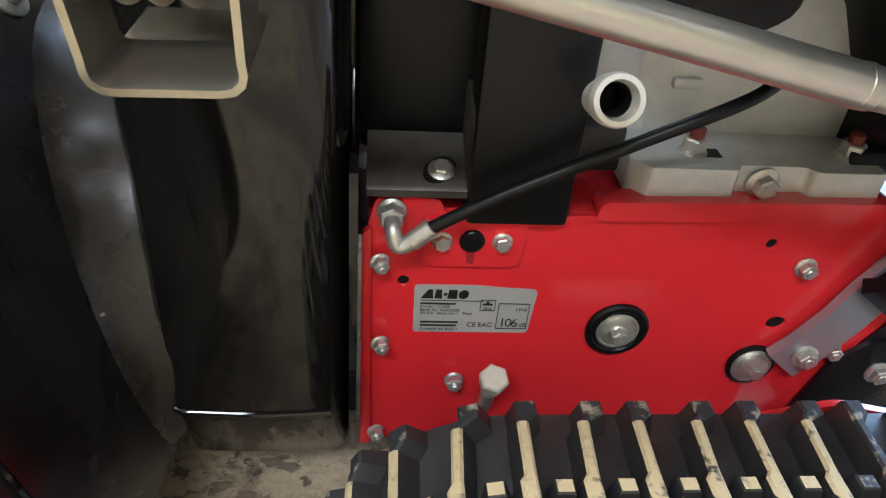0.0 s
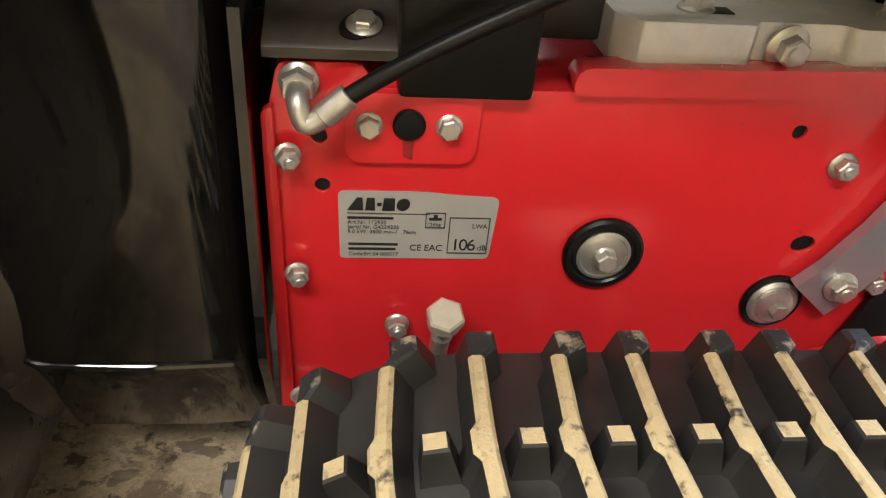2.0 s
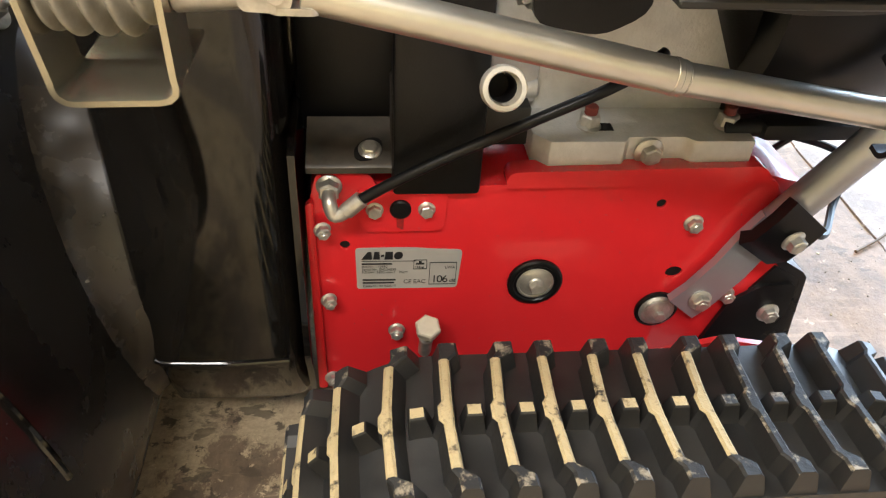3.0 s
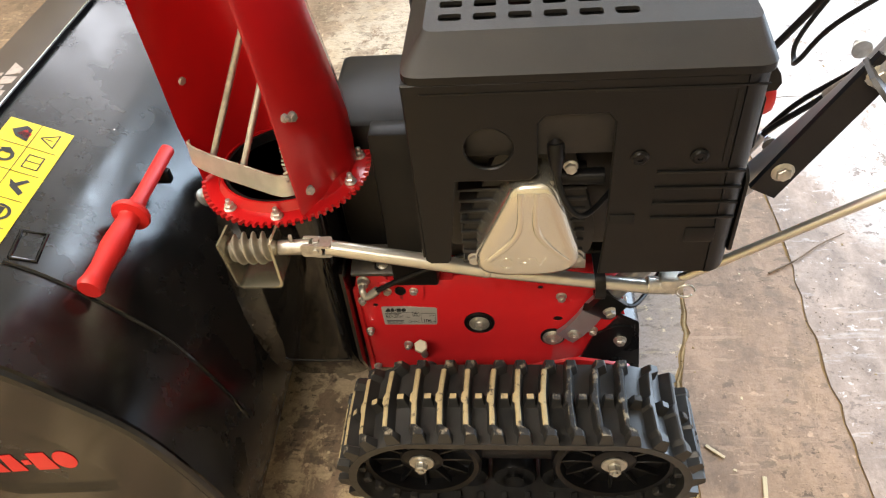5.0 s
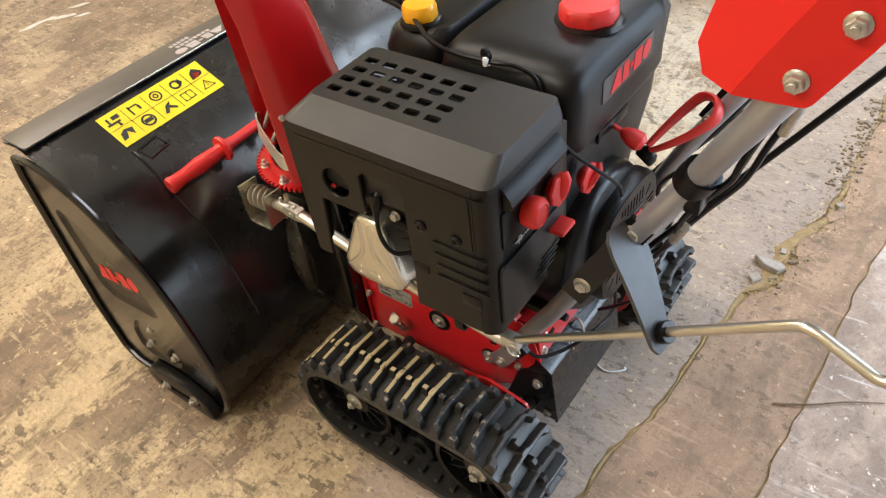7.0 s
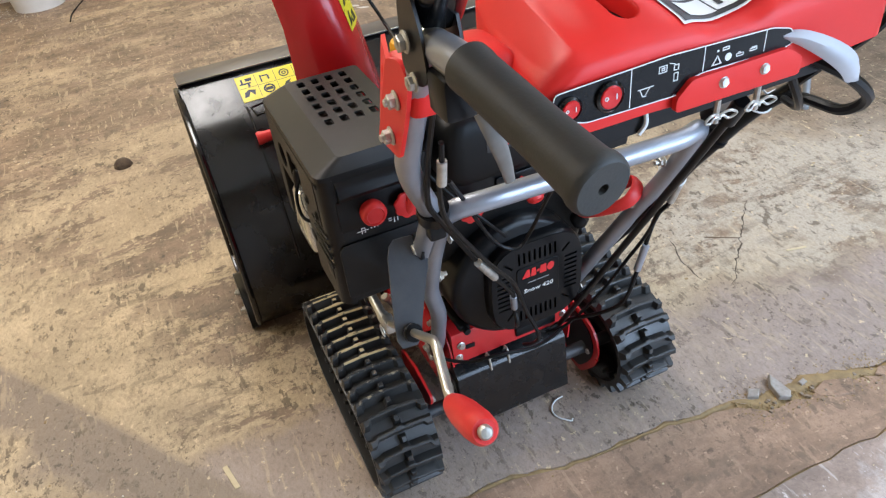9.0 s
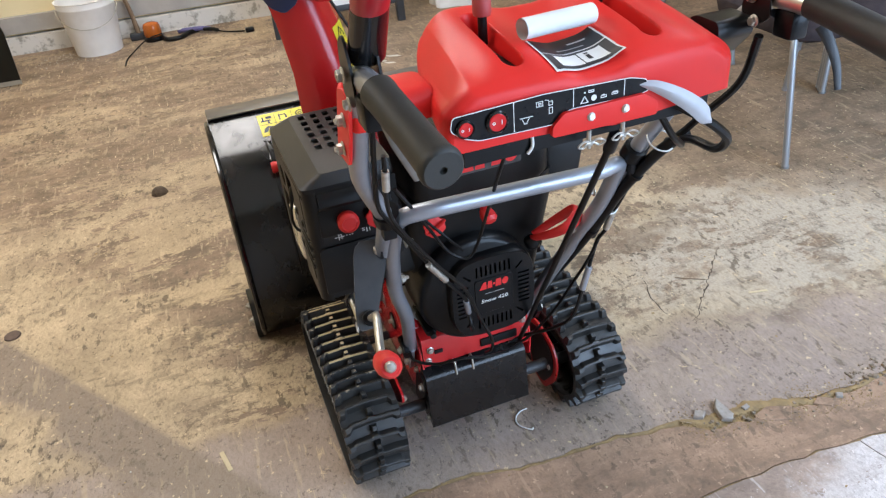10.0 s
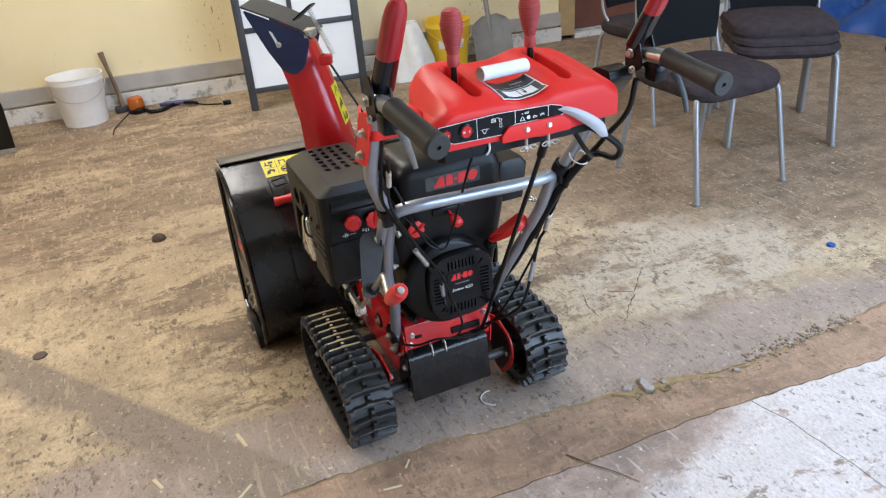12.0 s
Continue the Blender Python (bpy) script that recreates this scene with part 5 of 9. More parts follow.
# swing plates inside the tracks
SWING_L = [(0.06, 0.17), (0.13, 0.188), (0.200, 0.172), (0.196, 0.150), (0.13, 0.10), (0.08, 0.10)]
SWING_R = [(0.06, 0.17), (0.13, 0.188), (0.200, 0.168), (0.219, 0.130), (0.208, 0.078), (0.160, 0.020), (0.110, 0.030), (0.08, 0.10)]
for y, s, shape in ((-0.012, -1, SWING_L), (mirrored(-0.012), 1, SWING_R)):
    bm = bmesh.new()
    plate(bm, rounded(shape, 0.02 if s > 0 else 0.008), "y", y + 0.035 * s, y + 0.040 * s, bevel=0.001, seg=1)
    swing = part("swing_plate", bm, RED_PAINT, blower, "red swing plate of the track")
    if s > 0:
        # black disc added where the hollow inside the rim lies in shade
        bm = bmesh.new()
        plate(bm, rounded([(0.09, 0.165), (0.14, 0.176), (0.190, 0.158), (0.206, 0.126), (0.196, 0.086), (0.158, 0.036), (0.12, 0.042), (0.09, 0.10)], 0.018), "y", y + 0.0325, y + 0.035, bevel=0.0008, seg=1)
        part("recess_disc", bm, BLACK_MATT, swing, "black disc for the dark recess inside the red rim")
    bolt(swing, (0.188, y + 0.036 * s, 0.105 if s > 0 else 0.155), (0, -s, 0), 0.011, 0.007, 1.4)
# rear guard
bm = bmesh.new()
plate(bm, rounded([(0.182, 0.217), (0.185, 0.2205), (0.208, 0.2065), (0.2125, 0.201), (0.224, 0.086), (0.221, 0.081), (0.2185, 0.084), (0.2075, 0.1985), (0.186, 0.2125)], 0.0015, 2), "y", -0.002, 0.213, bevel=0.001, seg=1)
for y in (-0.002, 0.209):
    plate(bm, [(0.170, 0.088), (0.2185, 0.087), (0.2070, 0.199), (0.184, 0.213), (0.170, 0.190)], "y", y, y + 0.004)
guard = part("rear_guard", bm, material("satin_black_paint", (0.004, 0.004, 0.0045), 0.20, colour2=(0.014, 0.013, 0.013), scale=14, amount=0.3, rough2=0.34, spec=0.5, bump=0.02, bump_scale=60), blower, "folded matt black guard below the gearbox")
bm = bmesh.new()
plate(bm, rounded([(0.155, 0.18), (0.176, 0.196), (0.204, 0.198), (0.206, 0.165), (0.195, 0.145), (0.15, 0.10), (0.13, 0.10)], 0.006), "y", -0.0055, -0.002, bevel=0.0008, seg=1)
part("bracket", bm, BLACK_MATT, guard)
bolt(guard, (0.190, -0.0055, 0.169), (0, -1, 0), 0.0115, 0.007, 1.55, 0.001)
bolt(guard, (0.205, -0.002, 0.098), (0, -1, 0), 0.010, 0.006, 1.4)
bolt(guard, (0.200, 0.213, 0.125), (0, 1, 0), 0.010, 0.006, 1.4)
for y in (0.062, 0.098):
    bm = bmesh.new()
    sweep(bm, bent([(0.194, y, 0.213), (0.198, y, 0.226), (0.208, y, 0.223), (0.2145, y, 0.197)], 0.007), 0.002, 8)
    part("cable_hook", bm, ZINC, guard)

# ---- chute ----
RC = Vector((-0.207, 0.010))
bm = bmesh.new()
teeth = 70
outer = []
for k in range(teeth):
    a0 = 2 * math.pi * k / teeth
    for da, r in ((0.0, 0.0915), (0.34, 0.0915), (0.44, 0.0965), (0.80, 0.0965), (0.90, 0.0915)):
        a = a0 + da * 2 * math.pi / teeth
        outer.append((RC.x + r * math.cos(a), RC.y + r * math.sin(a)))
plate(bm, outer, "z", 0.462, 0.4665, holes=[circle(RC.x, RC.y, 0.070, 40)])
lathe(bm, [(0.0715, 0.462), (0.078, 0.466), (0.076, 0.470), (0.073, 0.4765), (0.0705, 0.4765), (0.070, 0.462)], (RC.x, RC.y, 0), (0, 0, 1), 44)
ring = part("chute_ring", bm, RED_DARK, blower, "red toothed steel ring under the chute")
for a in (-125, -85, -20, 12, 60, 110, 160):
    p = RC + 0.0835 * Vector((math.cos(radians(a)), math.sin(radians(a))))
    bolt(ring, (p.x, p.y, 0.4665), (0, 0, 1), 0.010, 0.006, 1.4, 0.006)
bm = bmesh.new()
lathe(bm, [(0.069, 0.44), (0.069, 0.475), (0.066, 0.475), (0.066, 0.44), (0.0, 0.44)], (RC.x, RC.y, 0), (0, 0, 1), 36)
part("throat", bm, DARK, ring)


def chute_section(z):
    """Back line and depth of the chute at a height."""
    zs = [0.470, 0.53, 0.60, 0.70, 0.80, 0.90, 0.945]
    back = [0.076, 0.074, 0.062, 0.042, 0.018, -0.012, -0.028]
    depth = [0.125, 0.128, 0.118, 0.102, 0.094, 0.090, 0.088]
    half = [0.073, 0.075, 0.073, 0.070, 0.067, 0.066, 0.066]
    g = lambda v: float(np.interp(z, zs, v))
    return g(back), g(depth), g(half)


def u_ring(z, grow=0.0):
    b, d, h = chute_section(z)
    h, b = h + grow, b + grow
    pts = [(-h, b - d), (-h, b - d * 0.6), (-h * 0.99, b - 0.045), (-h * 0.93, b - 0.022), (-h * 0.76, b - 0.006), (-h * 0.5, b), (0, b + 0.002)]
    pts += [(-x, y) for x, y in pts[-2::-1]]
    return [Vector((RC.x + x, y, z - 0.22 * (y - b) * min(1.0, max(0.0, (z - 0.475) / 0.09)))) for x, y in pts]


def u_sheet(bm, zs, t=0.002):
    rows = [(u_ring(z), u_ring(z, -t)) for z in zs]
    rows = [([bm.verts.new(p) for p in a], [bm.verts.new(p) for p in b]) for a, b in rows]
    for (a, ai), (b, bi) in zip(rows, rows[1:]):
        for i in range(len(a) - 1):
            bm.faces.new((a[i], a[i + 1], b[i + 1], b[i]))
            bm.faces.new((ai[i], bi[i], bi[i + 1], ai[i + 1]))
        for i in (0, -1):
            bm.faces.new((a[i], b[i], bi[i], ai[i]))
    for a, ai in (rows[0], rows[-1]):
        for i in range(len(a) - 1):
            bm.faces.new((a[i], ai[i], ai[i + 1], a[i + 1]))


bm = bmesh.new()
u_sheet(bm, [0.470, 0.49, 0.51, 0.53, 0.565, 0.60, 0.65, 0.70, 0.75, 0.80, 0.85, 0.89, 0.925])
chute = part("chute", bm, RED_DARK, blower, "red painted sheet-steel chute, open to one side", 50)
bolt(chute, (-0.1335, -0.034, 0.493), (1, -0.1, 0), 0.008, 0.005, 1.4)
bolt(chute, (-0.1325, -0.033, 0.584), (1, -0.1, 0), 0.008, 0.005, 1.4)
bolt(chute, (-0.1330, -0.042, 0.588), (1, -0.1, 0), 0.007, 0.004, 1.3, 0.004)
bolt(chute, (-0.2800, -0.031, 0.586), (1, 0, 0), 0.008, 0.003, 1.2)
# warning strip round the back edge
bm = bmesh.new()
rows = []


def strip_point(z, s, lift):
    """A place on the chute's back, s from one edge of the strip to the other."""
    p = u_ring(z, lift)
    return p[5].lerp(p[6], 2 * s) if s < 0.5 else p[6].lerp(p[7], 2 * s - 1)


for z in [0.697, 0.715, 0.735, 0.755, 0.775, 0.798]:
    rows.append([bm.verts.new(strip_point(z, s, 0.0012)) for s in (0.04, 0.27, 0.5, 0.73, 0.96)])
for a, b in zip(rows, rows[1:]):
    for i in range(4):
        bm.faces.new((a[i], a[i + 1], b[i + 1], b[i]))
strip = part("warning_strip", bm, YELLOW_FILM, chute, "yellow warning strip with black pictograms")
for shape in ([(0.7315, 0.06), (0.7315, 0.94), (0.7325, 0.94), (0.7325, 0.06)], [(0.7645, 0.06), (0.7645, 0.94), (0.7655, 0.94), (0.7655, 0.06)],
              [(0.770, 0.14), (0.770, 0.86), (0.7725, 0.84), (0.7725, 0.16)], [(0.770, 0.14), (0.792, 0.46), (0.793, 0.54), (0.7725, 0.24)], [(0.770, 0.86), (0.793, 0.54), (0.789, 0.50), (0.7725, 0.76)],
              [(0.776, 0.46), (0.776, 0.54), (0.784, 0.53), (0.784, 0.47)], [(0.737, 0.25), (0.740, 0.55), (0.760, 0.48), (0.757, 0.34)], [(0.738, 0.60), (0.737, 0.82), (0.748, 0.70), (0.754, 0.56)],
              [(0.702, 0.20), (0.704, 0.60), (0.712, 0.66), (0.722, 0.30)], [(0.706, 0.70), (0.704, 0.84), (0.726, 0.72), (0.726, 0.62)]):
    bm = bmesh.new()
    bm.faces.new([bm.verts.new(strip_point(z, s, 0.0018)) for z, s in shape])
    part("pictogram", bm, INK, strip)
# bracket and rods across the opening
bm = bmesh.new()
strap(bm, curve_through([(-0.2835, -0.030, 0.512), (-0.2820, -0.046, 0.511), (-0.272, -0.057, 0.511), (-0.235, -0.061, 0.5115), (-0.185, -0.060, 0.511), (-0.150, -0.056, 0.509), (-0.1385, -0.042, 0.507)], 5), 0.025, 0.0025, (0.0, 0.1, 1))
br = part("guard_bracket", bm, material("bright_zinc_strap", (0.66, 0.64, 0.56), 0.36, 0.6, colour2=(0.5, 0.48, 0.40), scale=50, amount=0.6), chute, "pale bent steel bracket with two guard rods")
for a, b in (((-0.243, -0.053, 0.515), (-0.205, 0.004, 0.646)), ((-0.200, -0.053, 0.515), (-0.195, 0.006, 0.600))):
    bm = bmesh.new()
    rod(bm, a, b, 0.0035, 10)
    part("guard_rod", bm, ZINC, br)
bm = bmesh.new()
pts = [Vector((-0.143, -0.050, 0.511)).lerp(Vector((-0.141, -0.040, 0.590)), k / 60) + 0.0036 * Vector((math.cos(k * 1.7), math.sin(k * 1.7), 0)) for k in range(61)]
sweep(bm, pts, 0.0011, 5)
part("spring", bm, ZINC, br)
# deflector hood
bm = bmesh.new()
for x in (-1, 1):
    X = RC.x + 0.0690 * x
    plate(bm, rounded([(-0.030, 0.922), (-0.050, 0.942), (-0.180, 1.000), (-0.175, 0.986), (-0.136, 0.902), (-0.106, 0.852), (-0.078, 0.840), (-0.052, 0.858)], 0.010), "x", X, X + 0.0025 * x, bevel=0.0006, seg=1)
hood = part("deflector", bm, NAVY, blower, "dark blue deflector cheeks on the chute top")
bm = bmesh.new()
strap(bm, [(RC.x, -0.026, 0.924), (RC.x, -0.050, 0.946), (RC.x, -0.115, 0.978), (RC.x, -0.184, 1.007)], 0.146, 0.004, (1, 0, 0))
part("deflector_plate", bm, GREY_STEEL, hood, "grey deflector plate")
bm = bmesh.new()
box(bm, (RC.x + 0.030, -0.044, 0.926), (RC.x + 0.072, -0.020, 0.944), 0.002)
rod(bm, (RC.x + 0.02, -0.032, 0.938), (RC.x + 0.08, -0.032, 0.938), 0.005, 10)
part("hinge", bm, ZINC, hood)
bm = bmesh.new()
strap(bm, [(RC.x + 0.052, -0.062, 0.968), (RC.x + 0.056, -0.040, 0.984), (RC.x + 0.060, -0.014, 1.002)], 0.030, 0.004, (1, 0, 0.2))
part("hood_lever", bm, PLASTIC_SMOOTH, hood)
bm = bmesh.new()
a, b = Vector((RC.x + 0.070, -0.022, 0.990)), Vector((RC.x + 0.082, 0.022, 0.890))
sweep(bm, [a.lerp(b, k / 90) + 0.0055 * (math.cos(k * 1.55) * Vector((1, 0, 0)) + math.sin(k * 1.55) * Vector((0, 0.95, 0.3))) for k in range(91)], 0.0012, 5)
part("spring", bm, ZINC, hood)
bm = bmesh.new()
box(bm, (RC.x + 0.058, 0.010, 0.862), (RC.x + 0.086, 0.040, 0.886), 0.004)
part("spring_lug", bm, RED_DARK, chute)
for x in (-1, 1):
    X = RC.x + 0.0717 * x
    bm = bmesh.new()
    plate(bm, rounded([(-0.118, 0.945), (-0.126, 0.950), (-0.112, 0.915), (-0.104, 0.912)], 0.003), "x", X, X + 0.0008 * x)
    part("slot", bm, WHITE_INK, hood)
    bolt(hood, (X, -0.107, 0.915), (x, 0, 0), 0.009, 0.005, 1.5)
bm = bmesh.new()
sweep(bm, curve_through([(-0.140, -0.012, 0.888), (-0.128, 0.030, 0.80), (-0.10, 0.060, 0.73), (-0.02, 0.05, 0.715), (0.06, 0.0, 0.714), (0.136, -0.006, 0.714), (0.165, 0.002, 0.712), (0.188, 0.006, 0.700), (0.200, 0.005, 0.670)], 7), 0.0028, 8)
part("deflector_cable", bm, CABLE, blower, "black cable from the deflector over the engine")
bm = bmesh.new()
lathe(bm, [(0.0034, -0.002), (0.0050, -0.002), (0.0050, 0.002), (0.0034, 0.002)], (0.136, -0.006, 0.714), (1, 0.1, 0), 16)
box(bm, (0.134, -0.014, 0.711), (0.139, -0.010, 0.722), 0.0015)
part("cable_clip", bm, PAPER, blower)
bm = bmesh.new()
lathe(bm, [(0.0060, -0.003), (0.0075, -0.002), (0.0075, 0.002), (0.0060, 0.003)], (0.132, -0.003, 0.720), (0.3, 1, 0), 16)
part("cable_eye", bm, PLASTIC_SMOOTH, blower)

# the chute is turned aside on its ring
TURN = Matrix.Translation((RC.x, RC.y, 0)) @ Matrix.Rotation(radians(-27), 4, "Z") @ Matrix.Translation((-RC.x, -RC.y, 0))
chute.matrix_basis = TURN
hood.matrix_basis = TURN @ Matrix.Translation((0, 0.024, 0))

# worm and its bracket
bm = bmesh.new()
strap(bm, bent([(-0.2530, -0.100, 0.466), (-0.2440, -0.104, 0.4085), (-0.197, -0.104, 0.4095), (-0.1985, -0.100, 0.466)], 0.007, 4), 0.034, 0.0028, (0, 1, 0.1))
worm_br = part("worm_bracket", bm, PALE_ZINC, blower, "bent pale steel worm bracket")
bm = bmesh.new()
box(bm, (-0.245, -0.090, 0.4065), (-0.198, -0.045, 0.4095), 0.001)
part("bracket_foot", bm, PALE_ZINC, worm_br)
bm = bmesh.new()
# a two-start thread, rounded, leaning to one side, thinner at both ends
rows, nx, na = [], 84, 36
for i in range(nx + 1):
    s = i / nx
    taper = min(1.0, 6.0 * s, 6.0 * (1 - s)) ** 0.5
    ring = []
    for k in range(na):
        a = 2 * math.pi * k / na
        lift = math.cos(2 * math.pi * (s * 4.4) - 2 * a)
        r = 0.0135 * (0.72 + 0.28 * taper) + 0.0042 * taper * math.copysign(abs(lift) ** 0.75, lift)
        ring.append((-0.2475 + 0.0455 * s, -0.100 + r * math.cos(a), 0.4465 + r * math.sin(a)))
    rows.append(ring)
moulded_rows = [[bm.verts.new(p) for p in ring] for ring in rows]
for a, b in zip(moulded_rows, moulded_rows[1:]):
    for k in range(na):
        bm.faces.new((a[k], a[(k + 1) % na], b[(k + 1) % na], b[k]))
bm.faces.new(moulded_rows[0][::-1])
bm.faces.new(moulded_rows[-1])
rod(bm, (-0.256, -0.100, 0.4465), (-0.196, -0.100, 0.4465), 0.0075, 16)
part("worm", bm, DULL_ZINC, worm_br, "zinc-plated worm screw")
bm = bmesh.new()
rod(bm, (-0.196, -0.100, 0.4465), (-0.160, -0.1025, 0.4500), 0.0082, 18)
sweep(bm, [(-0.181, -0.101, 0.456), (-0.181, -0.101, 0.464)], 0.0022, 8)
for dy in (-0.0075, 0.0045):
    plate(bm, rounded([(-0.170, 0.4425), (-0.170, 0.4585), (-0.150, 0.4575), (-0.1475, 0.4495), (-0.150, 0.4415)], 0.004), "y", -0.1025 + dy, -0.1025 + dy + 0.003)
joint = part("universal_joint", bm, ZINC, blower, "zinc universal joint of the chute crank")
bm = bmesh.new()
for dz in (-0.0080, 0.0050):
    plate(bm, rounded([(-0.158, -0.110), (-0.158, -0.096), (-0.138, -0.095), (-0.138, -0.111)], 0.004), "z", 0.4490 + dz, 0.4490 + dz + 0.003)
part("fork", bm, ZINC, joint)
bm = bmesh.new()
rod(bm, (-0.1545, -0.1125, 0.4495), (-0.1545, -0.0925, 0.4495), 0.0038, 12)
rod(bm, (-0.1545, -0.1025, 0.4400), (-0.1545, -0.1025, 0.4590), 0.0038, 12)
part("cross_pin", bm, ZINC, joint)
bm = bmesh.new()
lathe(bm, [(0.0125, 0.0005), (0.0125, 0.0022), (0.0110, 0.0030), (0.0050, 0.0030), (0.0042, 0.0090), (0.0042, 0.0160), (0.0034, 0.0168), (0, 0.0168)], (-0.3535, 0.074, 0.3705), (0.8, -0.1, 0.6), 24)
stud = part("stud", bm, ZINC, scoop, "zinc stud with washer and nut")
bolt(stud, (-0.3535 + 0.0030 * 0.8, 0.074 - 0.0003, 0.3705 + 0.0030 * 0.6), (0.8, -0.1, 0.6), 0.0115, 0.0075, 1.15, name="nut")
bm = bmesh.new()
rod(bm, (-0.145, -0.103, 0.4490), (0.024, -0.104, 0.4120), 0.0085, 20)
rod(bm, (0.024, -0.104, 0.4120), (0.190, -0.104, 0.3840), 0.0077, 20)
lathe(bm, [(0.0080, -0.001), (0.0088, 0.0), (0.0088, 0.0025), (0.0080, 0.0035)], (0.018, -0.104, 0.4133), (0.166, 0, -0.028), 20)
part("crank_tube", bm, STEEL_TUBE, blower, "bright steel tube of the chute crank")
bm = bmesh.new()
rod(bm, (0.188, -0.104, 0.3870), (0.206, -0.103, 0.3850), 0.0095, 16)
box(bm, (0.200, -0.112, 0.378), (0.226, -0.094, 0.400), 0.004)
bm2 = bmesh.new()
sweep(bm2, [(0.225 + 0.009 * math.cos(a), -0.118, 0.392 + 0.009 * math.sin(a)) for a in np.linspace(0, 5.6, 18)], 0.0012, 6)
part("cotter_ring", bm2, ZINC, part("universal_joint", bm, ZINC, blower, "zinc universal joint of the chute crank"))
# hanger that carries the tube
bm = bmesh.new()
strap(bm, curve_through([(0.139, -0.100, 0.374), (0.139, -0.108, 0.373), (0.139, -0.1142, 0.380), (0.139, -0.1148, 0.394), (0.138, -0.107, 0.405), (0.136, -0.085, 0.416)], 4), 0.011, 0.0028, (1, 0, 0))
part("tube_hanger", bm, PLASTIC_SMOOTH, blower)
# crank rod, arm and grip
E1, BEND, ARM, TIP = Vector((0.216, -0.103, 0.392)), Vector((0.525, -0.140, 0.643)), Vector((0.589, -0.155, 0.627)), Vector((0.690, -0.167, 0.703))
bm = bmesh.new()
sweep(bm, bent([E1, BEND, ARM, ARM + (TIP - ARM) * 0.2], 0.014), 0.0052, 12)
part("crank_rod", bm, STEEL_TUBE, blower, "bright steel chute crank rod")
bm = bmesh.new()
d = (TIP - ARM)
h = d.length
lathe(bm, [(0.0, 0.008), (0.0085, 0.008), (0.0100, 0.012), (0.0122, 0.028), (0.0142, h * 0.5), (0.0142, h * 0.8), (0.0130, h * 0.95), (0.0100, h), (0.0, h)], ARM, d, 24)
crank_grip = part("crank_grip", bm, RED_GRIP, blower, "red plastic crank grip")
bm = bmesh.new()
lathe(bm, [(0.0062, h - 0.001), (0.0062, h + 0.003), (0.0045, h + 0.0055), (0, h + 0.006)], ARM, d, 16)
part("end_screw", bm, ZINC, crank_grip)

# clean-out stick clipped on the scoop
A, B = Vector((-0.390, -0.150, 0.438)), Vector((-0.374, 0.070, 0.452))
d = B - A
h = d.length
bm = bmesh.new()
lathe(bm, [(0.0, 0), (0.0125, 0), (0.0145, 0.005), (0.0125, 0.014), (0.0115, 0.03), (0.0140, 0.06), (0.0125, 0.09), (0.0115, 0.100), (0.0125, 0.104), (0.0215, 0.106), (0.0225, 0.110), (0.0205, 0.114), (0.0110, 0.118), (0.0085, 0.135), (0.0085, h), (0, h)], A, d, 28)
stick = part("cleanout_stick", bm, RED_GRIP, blower, "red plastic clean-out stick with a flanged grip")
bm = bmesh.new()
box(bm, (-0.392, 0.032, 0.428), (-0.364, 0.044, 0.446), 0.003)
part("clip", bm, PLASTIC_SMOOTH, stick)

# stickers and marks on the scoop
def scoop_sheet(x0, x1, y0, y1, lift, nx=6):
    bm = bmesh.new()
    rows = []
    for k in range(nx + 1):
        x = x0 + (x1 - x0) * k / nx
        z = shell_z(x) + lift
        rows.append([bm.verts.new((x, y0, z)), bm.verts.new((x, y1, z))])
    for a, b in zip(rows, rows[1:]):
        bm.faces.new((a[0], a[1], b[1], b[0]))
    return bm


warn = part("warning_sticker", scoop_sheet(-0.545, -0.4795, -0.146, 0.064, 0.0015), YELLOW_FILM, scoop, "yellow warning sticker with black pictograms")


def scoop_mark(y, x, pieces, mat):
    sl = (shell_z(-0.48) - shell_z(-0.545)) / 0.065
    m = facing((x, y, shell_z(x) + 0.0021), (0, 1, 0), (-1, 0, -sl))
    bm = bmesh.new()
    for kind, *v in pieces:
        if kind == "box":
            box(bm, (v[0], v[1], -0.0001), (v[2], v[3], 0.0001))
        elif kind == "ring":
            plate(bm, circle(v[0], v[1], v[2], 18), "z", -0.0001, 0.0001, holes=[circle(v[0], v[1], v[2] * v[3], 18)])
        elif kind == "poly":
            plate(bm, v[0], "z", -0.0001, 0.0001)
    ob = part("pictogram", bm, mat, warn)
    ob.matrix_basis = m


